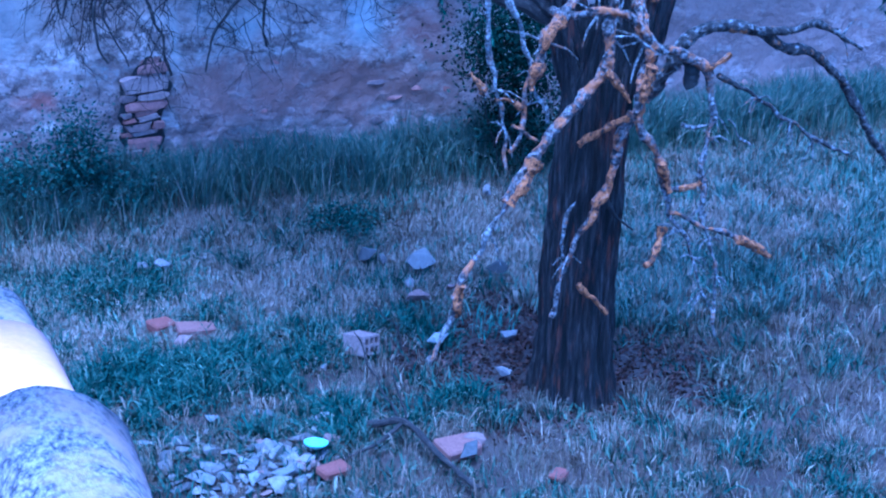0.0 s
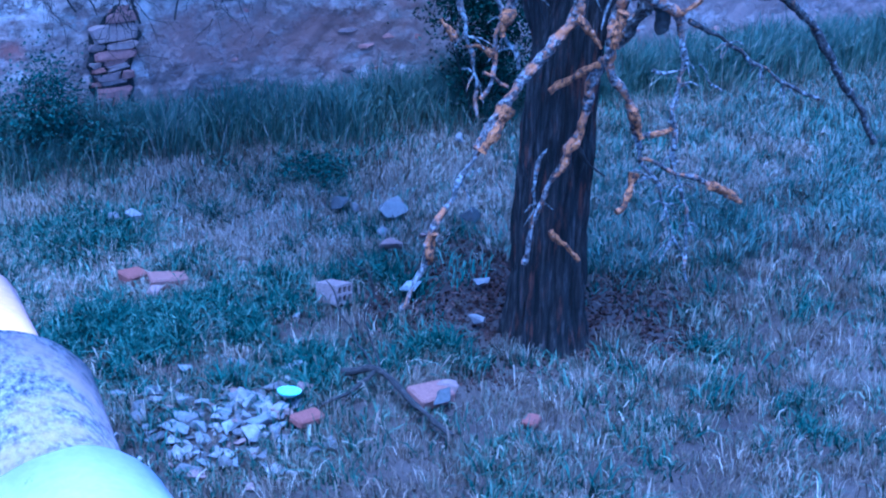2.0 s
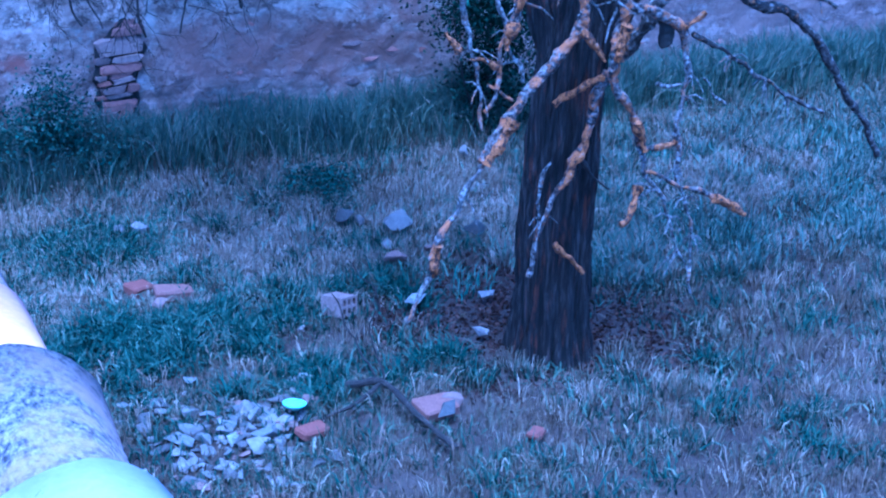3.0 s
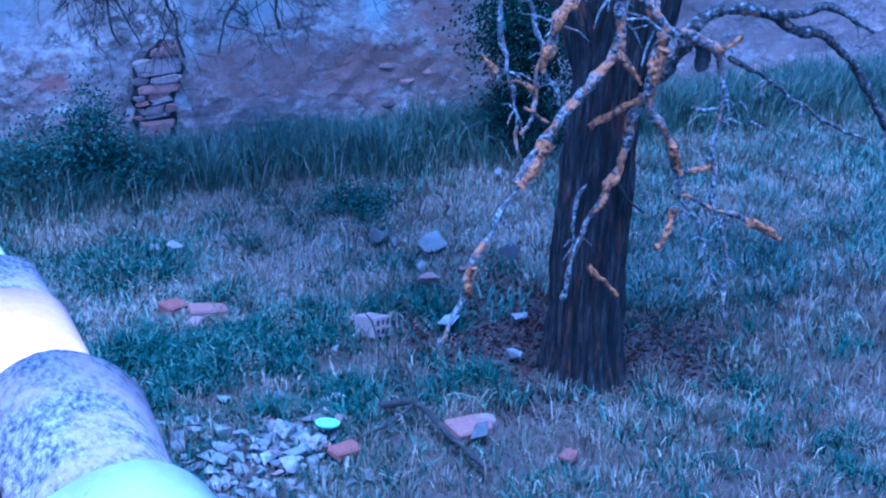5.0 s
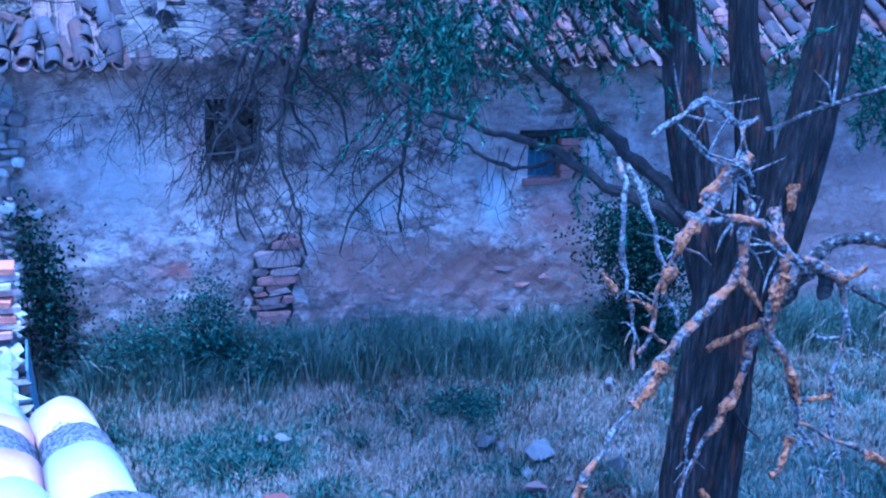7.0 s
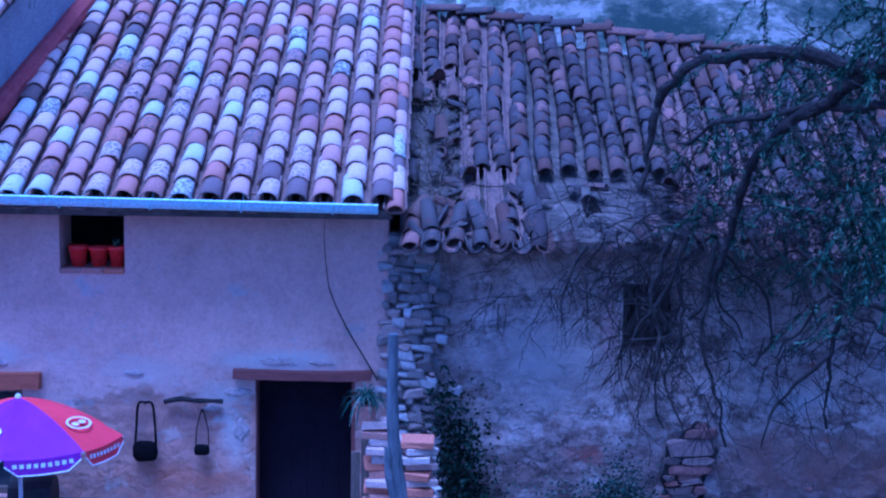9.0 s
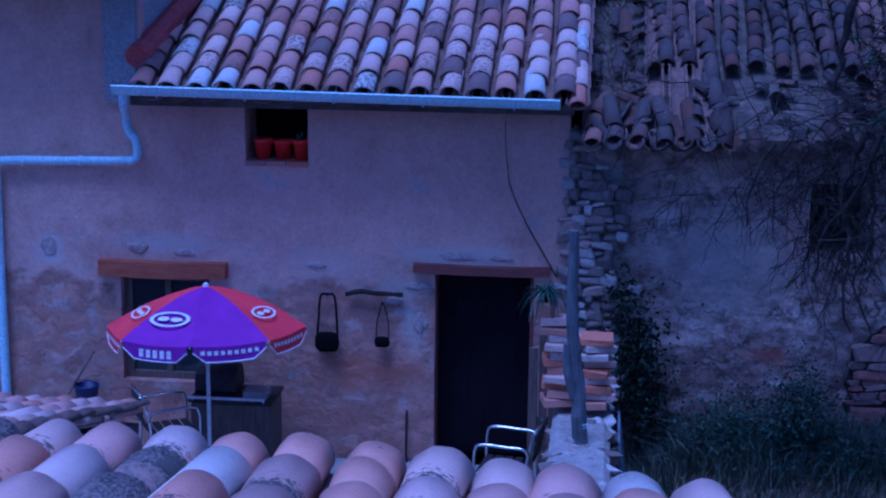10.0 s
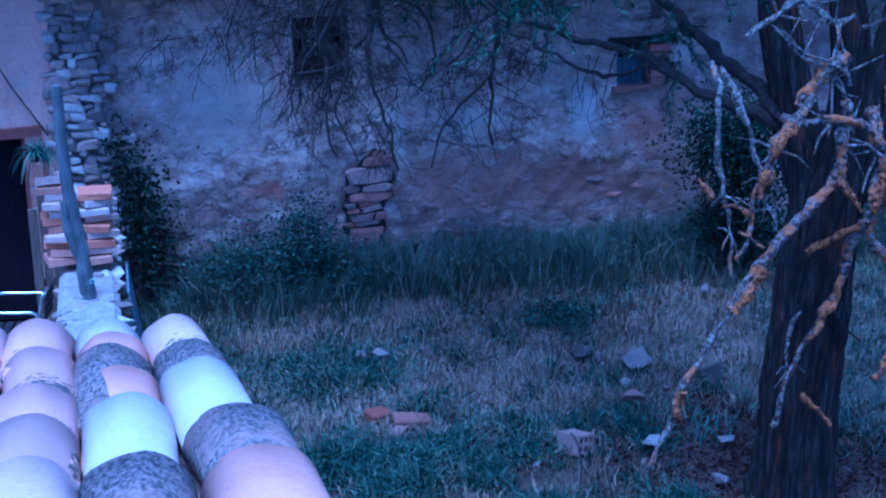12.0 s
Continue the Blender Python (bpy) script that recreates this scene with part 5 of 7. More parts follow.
def spiky_plant(x, y, z, n, L, label):
    """Long narrow leaves that arch out of a pot and hang."""
    p = thing("spiky_plant", label, "plant", at=(x, y, z))
    vs, fs = [], []
    for i in range(n):
        a, lean = random.uniform(0, 6.28), random.uniform(0.3, 1.2)
        out = Vector((math.cos(a), math.sin(a), 0))
        side = Vector((-math.sin(a), math.cos(a), 0)) * 0.008
        l = L * random.uniform(0.6, 1.15)
        o = len(vs)
        for u, w in ((0.0, 0.8), (0.35, 1.0), (0.7, 0.8), (1.0, 0.15)):
            c = out * l * lean * 0.55 * u + Vector((0, 0, l * (0.95 * u - (0.35 + 0.75 * lean) * u * u)))
            vs += [c - side * w, c + side * w]
        fs += [(o + 2 * k, o + 2 * k + 1, o + 2 * k + 3, o + 2 * k + 2) for k in range(3)]
    part("leaves", raw_mesh("leaves", vs, fs, m_weed_dark), None, p)
    bm = bmesh.new()
    tube(bm, [(0, 0, -0.16), (0, 0, -0.02), (0, 0, 0.0)], [0.07, 0.095, 0.08], 12)
    part("pot", bm, m_brick, p)
    return p


spiky_plant(-0.16, 13.25, 2.14, 90, 0.46, "arching narrow-leaved green plant in a clay pot on the brick stack")

# ---- ruin: small window, bare patch of stones, hole ----
rw = thing("barn_window", "small barred blue window with brick jambs and dark beam", "window")
bm = bmesh.new()
box(bm, 5.18, 5.86, 14.40, 14.9, 2.585, 2.655, 0.012, 0.012)
part("beam", bm, m_bark_dark, rw)
for i in range(5):
    bm = bmesh.new()
    box(bm, 5.60, 5.80, 14.43, 14.6, 2.165 + 0.083 * i, 2.24 + 0.083 * i, 0.006, 0.006)
    part("jamb_brick", bm, m_redstone, rw)
bm = bmesh.new()
box(bm, 5.22, 5.60, 14.44, 14.62, 2.10, 2.165, 0.008, 0.008)
part("sill_brick", bm, m_redstone, rw)
for x in (5.30, 5.38, 5.46, 5.54):
    bm = bmesh.new()
    tube(bm, [(x, 14.56, 2.165), (x, 14.56, 2.58)], 0.011, 6)
    part("bar", bm, m_bluemetal, rw)
for z in (2.28, 2.42):
    bm = bmesh.new()
    tube(bm, [(5.285, 14.57, z), (5.60, 14.57, z)], 0.011, 6)
    part("bar", bm, m_bluemetal, rw)
bm = bmesh.new()
box(bm, 5.285, 5.60, 14.62, 14.64, 2.17, 2.42)
part("shutter", bm, m_bluemetal, rw)
bare = thing("bare_stones", "patch of reddish stones where the plaster has fallen", "masonry", kind="structure")
patch_stones = [rock_mesh("stone", m_redstone, 300 + i, 0.13 + 0.012 * (i % 4), 0.07, 0.07 + 0.008 * (i % 3)) for i in range(8)]
random.seed(11)


def wall_stone(corners, front, back, mat):
    """A flat-faced stone set in a wall, from its four corners."""
    bm = bmesh.new()
    c = sum((Vector((x, 0, z)) for x, z in corners), Vector()) / len(corners)
    rings = []
    for f, y in ((1.0, back), (1.0, front + 0.022), (0.86, front)):
        rings.append([bm.verts.new((c.x + (x - c.x) * f, y + random.uniform(-0.006, 0.006), c.z + (z - c.z) * f)) for x, z in corners])
    n = len(corners)
    for a, b in zip(rings, rings[1:]):
        for k in range(n):
            bm.faces.new((a[k], a[(k + 1) % n], b[(k + 1) % n], b[k]))
    bm.faces.new(rings[-1]), bm.faces.new(rings[0][::-1])
    return mesh_of("stone", bm, mat)


LEFT, RIGHT = ([0.70, 1.0, 1.25, 1.47, 1.58, 1.68, 1.75], [2.60, 2.57, 2.58, 2.60, 2.72, 2.80, 2.86]), ([0.70, 0.95, 1.17, 1.38, 1.46, 1.62, 1.70], [2.92, 2.93, 2.95, 3.08, 3.05, 3.05, 2.98])


def patch_edge(side, z):
    return float(np.interp(z, *side)) + 0.018 * math.sin(37 * z)


z = 0.74
while z < 1.66:
    step = random.choice([0.05, 0.06, 0.075, 0.10]) if z < 1.30 or z > 1.5 else 0.17
    tilt = random.uniform(-0.04, 0.16)
    l, r = patch_edge(LEFT, z + step / 2), patch_edge(RIGHT, z + step / 2)
    n = 1 if step > 0.15 else random.choice([1, 2, 2])
    cuts = [0.0] + sorted(random.uniform(0.25, 0.75) for k in range(n - 1)) + [1.0]
    for a, b in zip(cuts, cuts[1:]):
        xa, xb = l + (r - l) * a + 0.004, l + (r - l) * b - 0.004
        if xb - xa < 0.05:
            continue
        ring = []
        for k in range(9):
            w = 2 * math.pi * k / 9
            cw, sw = math.cos(w), math.sin(w)
            x = (xa + xb) / 2 + (xb - xa) / 2 * math.copysign(abs(cw) ** 0.4, cw) + random.uniform(-0.02, 0.02)
            ring.append((x, z + step / 2 + tilt * (x - l) + (step / 2 - 0.001) * math.copysign(abs(sw) ** 0.45, sw) + random.uniform(-0.009, 0.009)))
        part("stone", wall_stone(ring, 14.458 + random.uniform(-0.03, 0.02), 14.58, m_redstone), None, bare)
    z += step
edge = [(patch_edge(RIGHT, 0.72 + 0.1 * k) + random.uniform(-0.02, 0.03), 0.72 + 0.1 * k) for k in range(10)] + [(3.0, 1.76), (2.92, 1.80), (2.84, 1.77)]
edge += [(patch_edge(LEFT, 1.66 - 0.1 * k) + random.uniform(-0.03, 0.01), 1.66 - 0.1 * k) for k in range(10)]
part("dark_bed", wall_stone(edge, 14.478, 14.58, m_dark), None, bare, "dark gaps between the stones")
random.seed(12)
more = [block_mesh("stone", m_stone, 0.16 + 0.03 * (i % 3), 0.1, 0.08, 320 + i, 0.25, 0.25) for i in range(4)]
loose = thing("wall_stones", "stones showing through the worn barn plaster", "masonry", kind="structure")
for i in range(260):
    x, z = random.uniform(0.7, 9.5), abs(random.gauss(0, 0.7)) + 0.6
    if z > 2.5 or abs(x - 2.85) < 0.4:
        continue
    ob = new("stone", random.choice(more if random.random() < 0.12 else patch_stones))
    ob.parent = loose
    ob.location = (x, 14.572 + random.uniform(-0.022, 0.015), z)
    ob.rotation_euler = (random.gauss(0, 0.1), random.gauss(0, 0.15), random.gauss(0, 0.1))
    ob.scale = (random.uniform(0.6, 1.3), 1, random.uniform(0.5, 1.0))
# short dark tube added in place of a small hole in the wall
bm = bmesh.new()
tube(bm, [(5.78, 14.47, 1.975), (5.78, 14.50, 1.975), (5.78, 14.5, 1.975), (5.78, 14.7, 1.975)], [0.05, 0.052, 0.036, 0.036], 12, closed_ends=False)
solo("hole_tube", bm, m_dark, "short dark tube standing for a small hole in the barn wall", "drain pipe")


# ---- old tree in the yard ----
random.seed(21)
tree = thing("old_tree", "gnarled old tree with dead, lichen-covered lower branches", "tree", at=(5.06, 9.93, 0.02))
TREE_AT = Vector((5.06, 9.93, 0.02))


def grow(name, bm, mat, label="", smooth=False, kind="", parent=tree):
    for v in bm.verts:
        v.co -= TREE_AT
    return part(name, bm, mat, parent, label, smooth, kind)


def trunk_mesh(pts, radii, seg, furrow):
    """A trunk with deep upright furrows."""
    path = smooth_path(pts, 11)
    n = len(path) - 1
    rad = [np.interp(i / n, np.linspace(0, 1, len(radii)), radii) for i in range(n + 1)]
    bm = bmesh.new()
    rings = []
    for i, p in enumerate(path):
        ring = []
        for k in range(seg):
            a = 2 * math.pi * k / seg
            d = Vector((math.cos(a), math.sin(a), 0))
            q = Vector((math.cos(a) * 2.2, math.sin(a) * 2.2, p.z * 0.6))
            ridge = abs(noise.noise(Vector((q.x * 5.5 + 0.5 * p.z, q.y * 5.5, p.z * 1.6))))
            f = 1 + furrow * (noise.noise(q * 2.0) + 0.6 * abs(noise.noise(q * 5.0)) - 0.3 + 0.8 * min(ridge, 0.35) + 0.25 * noise.noise(Vector((q.x * 6, q.y * 6, p.z * 3))))
            ring.append(bm.verts.new(p + d * rad[i] * f))
        rings.append(ring)
    for a, b in zip(rings, rings[1:]):
        for k in range(seg):
            bm.faces.new((a[k], a[(k + 1) % seg], b[(k + 1) % seg], b[k]))
    bm.faces.new(rings[0][::-1]), bm.faces.new(rings[-1])
    return bm


grow("trunk", trunk_mesh([(5.10, 9.93, -0.1), (5.10, 9.92, 0.3), (5.10, 9.88, 0.95), (5.13, 9.82, 1.8), (5.18, 9.80, 2.4), (5.26, 9.8, 2.9)], [0.34, 0.28, 0.255, 0.24, 0.24, 0.20], 110, 0.22), m_bark, "furrowed dark trunk with rusty bark")
grow("stem", trunk_mesh([(5.12, 9.85, 2.3), (4.95, 9.95, 2.98), (4.84, 9.97, 3.5), (4.76, 10.0, 4.1), (4.62, 9.95, 4.8), (4.46, 9.9, 5.7)], [0.17, 0.14, 0.13, 0.12, 0.10, 0.08], 64, 0.25), m_bark)
grow("stem", trunk_mesh([(5.25, 9.8, 2.5), (5.29, 9.82, 3.1), (5.24, 9.8, 3.6), (5.13, 9.8, 4.1), (5.05, 9.8, 5.0)], [0.16, 0.12, 0.12, 0.10, 0.07], 64, 0.25), m_bark)
grow("stem", trunk_mesh([(5.33, 9.75, 2.35), (5.48, 9.72, 2.99), (5.59, 9.7, 3.45), (5.70, 9.7, 4.06), (5.85, 9.7, 5.0)], [0.17, 0.17, 0.165, 0.16, 0.12], 64, 0.25), m_bark)
grow("broken_limb", trunk_mesh([(4.78, 10.0, 3.9), (4.2, 10.15, 4.45), (3.75, 10.3, 4.72), (3.50, 10.35, 4.98), (3.40, 10.35, 5.35), (3.37, 10.35, 5.75)], [0.09, 0.08, 0.09, 0.12, 0.125, 0.10], 20, 0.35), m_bark_dark, "thick dark broken-off limb")

LICHEN = "dead branch crusted with grey and orange lichen"
# dead lower branches, each a bent rod: points, thick and thin end, bark
for pts, r0, r1, mat in (
    ([(4.99, 9.25, 3.14), (4.97, 9.2, 3.04), (4.92, 9.15, 2.88), (4.90, 9.15, 2.71), (4.82, 9.15, 2.56), (4.64, 9.15, 2.38), (4.47, 9.12, 2.24), (4.31, 9.1, 2.01), (4.19, 9.1, 1.86)], 0.040, 0.036, m_bark_grey),
    ([(4.19, 9.1, 1.86), (4.08, 9.1, 1.68), (3.97, 9.1, 1.49)], 0.020, 0.017, m_bark_pale),
    ([(3.97, 9.1, 1.49), (3.87, 9.1, 1.36), (3.86, 9.1, 1.14)], 0.026, 0.024, m_bark_grey),
    ([(3.86, 9.1, 1.14), (3.74, 9.1, 0.98), (3.65, 9.1, 0.83)], 0.018, 0.012, m_bark_pale),
    ([(4.58, 9.3, 3.02), (4.66, 9.2, 3.04), (4.84, 9.15, 3.05), (4.99, 9.15, 3.03), (5.14, 9.15, 2.93), (5.25, 9.15, 2.78), (5.35, 9.15, 2.76), (5.54, 9.15, 2.68), (5.66, 9.15, 2.58)], 0.030, 0.034, m_bark_grey),
    ([(5.66, 9.15, 2.58), (5.70, 9.15, 2.30), (5.68, 9.15, 2.13), (5.63, 9.15, 1.92), (5.66, 9.15, 1.63), (5.72, 9.15, 1.40), (5.80, 9.15, 1.11), (5.81, 9.15, 0.66)], 0.027, 0.011, m_bark_pale),
    ([(5.28, 9.5, 3.0), (5.21, 9.2, 2.83), (5.18, 9.15, 2.62), (5.15, 9.15, 2.44), (5.17, 9.15, 2.26), (5.28, 9.15, 2.08), (5.33, 9.15, 1.91), (5.38, 9.15, 1.79)], 0.048, 0.026, m_bark_grey),
    ([(5.38, 9.15, 1.79), (5.40, 9.15, 1.63), (5.49, 9.15, 1.49), (5.62, 9.15, 1.28), (5.70, 9.15, 1.02), (5.82, 9.15, 0.81)], 0.019, 0.008, m_bark_pale),
    ([(5.15, 9.3, 2.29), (5.02, 9.3, 2.24), (4.87, 9.3, 2.19), (4.79, 9.3, 2.13)], 0.028, 0.022, m_orange),
    ([(5.20, 9.33, 2.33), (5.12, 9.33, 2.12), (5.07, 9.33, 1.93), (4.98, 9.33, 1.76), (4.85, 9.33, 1.51), (4.75, 9.33, 1.34), (4.67, 9.33, 1.08), (4.63, 9.33, 0.92)], 0.042, 0.018, m_bark_grey),
    ([(4.82, 9.36, 1.72), (4.70, 9.34, 1.50), (4.73, 9.34, 1.30)], 0.014, 0.018, m_bark_pale),
    ([(4.10, 9.3, 3.42), (4.08, 9.15, 3.18), (4.10, 9.15, 2.86), (4.15, 9.15, 2.61), (4.20, 9.15, 2.35), (4.20, 9.15, 2.09)], 0.021, 0.013, m_bark_pale),
    ([(4.16, 9.3, 3.38), (4.22, 9.15, 3.17), (4.30, 9.15, 2.96), (4.38, 9.15, 2.70), (4.44, 9.15, 2.51), (4.50, 9.15, 2.34)], 0.026, 0.014, m_bark_pale),
    ([(4.80, 9.35, 3.14), (4.60, 9.2, 3.0), (4.47, 9.15, 2.89), (4.40, 9.15, 2.73), (4.36, 9.15, 2.59), (4.30, 9.15, 2.32), (4.24, 9.15, 2.19)], 0.042, 0.014, m_bark_grey),
    ([(4.25, 9.15, 2.36), (4.35, 9.15, 2.30), (4.43, 9.15, 2.24)], 0.013, 0.017, m_bark_grey),
    ([(5.72, 9.15, 2.55), (6.03, 9.15, 2.37), (6.31, 9.15, 2.18), (6.50, 9.15, 2.06), (6.80, 9.15, 1.89)], 0.021, 0.013, m_bark_arch),
    ([(5.80, 9.15, 2.25), (5.90, 9.15, 2.15), (6.00, 9.15, 2.02)], 0.010, 0.012, m_bark_pale),
    ([(5.49, 9.15, 2.23), (5.58, 9.15, 2.20), (5.69, 9.15, 2.22)], 0.012, 0.012, m_bark_pale),
    ([(5.40, 9.15, 1.62), (5.66, 9.15, 1.51), (5.93, 9.15, 1.39), (6.22, 9.15, 1.20)], 0.015, 0.024, m_bark_grey),
    ([(5.38, 9.15, 1.79), (5.52, 9.15, 1.81), (5.63, 9.15, 1.83)], 0.016, 0.020, m_bark_grey),
    ([(5.05, 9.4, 1.69), (5.18, 9.4, 1.53), (5.25, 9.4, 1.46)], 0.016, 0.012, m_bark_dark),
    ([(4.72, 9.4, 3.10), (4.9, 9.4, 3.3), (5.05, 9.4, 3.38)], 0.04, 0.052, m_bark_grey),
    ([(4.4, 9.5, 3.52), (4.6, 9.5, 3.66), (4.78, 9.5, 3.74), (5.0, 9.5, 3.60), (5.2, 9.6, 3.62)], 0.024, 0.024, m_bark_pale),
    ([(4.55, 9.45, 3.58), (4.75, 9.4, 3.42), (4.95, 9.4, 3.25), (5.06, 9.4, 3.12)], 0.014, 0.013, m_bark_pale),
    ([(5.0, 9.45, 3.62), (4.95, 9.42, 3.4), (5.08, 9.4, 3.2)], 0.013, 0.012, m_bark_pale),
    ([(5.2, 9.5, 3.55), (5.6, 9.4, 3.72), (6.1, 9.3, 3.9), (6.5, 9.3, 4.1)], 0.020, 0.012, m_bark_arch),
):
    grow("dead_branch", rod(pts, r0 * 0.9, r1 * 0.9, 12, 0.75, 0.035, 13), mat, LICHEN if mat in (m_bark_grey, m_orange) else "dead branch crusted with pale grey lichen")
# stubs wholly grown over with orange lichen
for pts, r in (
    ([(5.36, 9.15, 1.53), (5.30, 9.13, 1.39), (5.20, 9.1, 1.29)], 0.034), ([(4.85, 9.38, 1.10), (4.98, 9.38, 0.98), (5.09, 9.38, 0.86)], 0.028),
    ([(4.07, 9.15, 2.61), (4.02, 9.15, 2.67), (3.97, 9.15, 2.74)], 0.032), ([(4.31, 9.15, 2.48), (4.25, 9.15, 2.51), (4.15, 9.15, 2.54)], 0.022),
    ([(5.61, 9.13, 1.84), (5.56, 9.13, 1.82), (5.48, 9.13, 1.80)], 0.026), ([(4.88, 9.12, 2.66), (4.95, 9.1, 2.58), (5.04, 9.1, 2.47)], 0.030),
    ([(5.63, 9.13, 2.62), (5.70, 9.12, 2.66), (5.78, 9.1, 2.72)], 0.028), ([(5.95, 9.12, 1.385), (6.08, 9.12, 1.31), (6.22, 9.12, 1.20)], 0.034),
    ([(3.88, 9.08, 1.37), (3.86, 9.07, 1.25), (3.865, 9.07, 1.13)], 0.038), ([(4.40, 9.06, 2.14), (4.31, 9.04, 2.01), (4.20, 9.04, 1.88)], 0.042),
    ([(5.19, 9.1, 2.68), (5.17, 9.1, 2.56), (5.15, 9.1, 2.44)], 0.048), ([(4.40, 9.1, 2.77), (4.38, 9.1, 2.68), (4.37, 9.1, 2.60)], 0.046),
    ([(5.30, 9.1, 2.02), (5.33, 9.1, 1.91), (5.37, 9.1, 1.80)], 0.036), ([(5.05, 9.28, 1.90), (4.97, 9.28, 1.74), (4.88, 9.28, 1.57)], 0.034),
    ([(4.62, 9.15, 3.02), (4.50, 9.12, 2.92), (4.44, 9.12, 2.82)], 0.044), ([(5.46, 9.55, 3.16), (5.44, 9.53, 3.06), (5.43, 9.53, 2.98)], 0.045),
):
    grow("lichen_stub", rod(pts, r * 0.85, r * 0.55, 11, 0.95, 0.03, 11), m_orange, "branch stub covered in orange lichen")
grow("knot", rod([(5.55, 9.22, 2.67), (5.545, 9.2, 2.60), (5.54, 9.2, 2.52), (5.55, 9.2, 2.49)], 0.05, 0.042, 10, 0.5, 0.01, 5), m_dark, "black hanging knot of bark")
# fine dead twigs hanging off the lower branches
bm = bmesh.new()
for base in ((5.70, 9.15, 2.30), (5.68, 9.15, 2.13), (5.63, 9.15, 1.92), (5.66, 9.15, 1.63), (5.72, 9.15, 1.40), (5.80, 9.15, 1.11), (6.03, 9.15, 2.37), (6.31, 9.15, 2.18), (6.50, 9.15, 2.06), (5.49, 9.15, 1.49), (5.62, 9.15, 1.28), (5.70, 9.15, 1.02),
             (4.15, 9.15, 2.61), (4.20, 9.15, 2.35), (4.38, 9.15, 2.70), (4.44, 9.15, 2.51), (4.08, 9.10, 1.68), (4.75, 9.33, 1.34), (6.80, 9.35, 2.68)):
    for i in range(4):
        p = Vector(base)
        d = Vector((random.gauss(0, 0.6), random.gauss(0, 0.3), random.gauss(-0.4, 0.5))).normalized()
        L = random.uniform(0.07, 0.22)
        tube(bm, [p, p + d * L * 0.5 + Vector((0, 0, 0.01)), p + d * L + Vector((random.gauss(0, 0.02), 0, -0.03))], [0.008, 0.006, 0.003], 5)
for base in ((4.60, 9.50, 3.66), (4.78, 9.50, 3.74), (5.00, 9.50, 3.60), (4.75, 9.40, 3.42), (4.95, 9.40, 3.25), (5.60, 9.40, 3.72), (4.47, 9.15, 2.89), (4.92, 9.15, 2.88), (4.84, 9.15, 3.05), (5.21, 9.20, 2.83)):
    for i in range(4):
        p = Vector(base)
        d = Vector((random.gauss(0, 1), random.gauss(0, 0.3), random.gauss(0, 1))).normalized()
        L = random.uniform(0.12, 0.38)
        tube(bm, [p, p + d * L * 0.5 + Vector((random.gauss(0, 0.03), 0, random.gauss(0, 0.03))), p + d * L], [0.010, 0.008, 0.004], 5)
grow("twig_mass", bm, m_bark_pale, kind="stuff")

ARCH = "arching branch with dark bark and crusts of lichen"
for pts, r0, r1 in (
    ([(5.40, 9.55, 2.38), (5.48, 9.45, 2.51), (5.56, 9.4, 2.66), (5.64, 9.4, 2.76), (5.84, 9.4, 2.82), (6.11, 9.4, 2.78), (6.36, 9.4, 2.64), (6.62, 9.4, 2.56), (6.83, 9.4, 2.40), (7.0, 9.4, 2.16), (7.16, 9.4, 1.91), (7.31, 9.4, 1.75), (7.5, 9.4, 1.4)], 0.056, 0.022),
    ([(6.10, 9.38, 2.78), (6.35, 9.35, 2.74), (6.56, 9.35, 2.79), (6.80, 9.35, 2.68), (6.98, 9.35, 2.57)], 0.036, 0.012),
):
    grow("arching_branch", rod(pts, r0, r1, 12, 0.6, 0.02, 9), m_bark_arch, ARCH)
DARK = "bare dark branch"
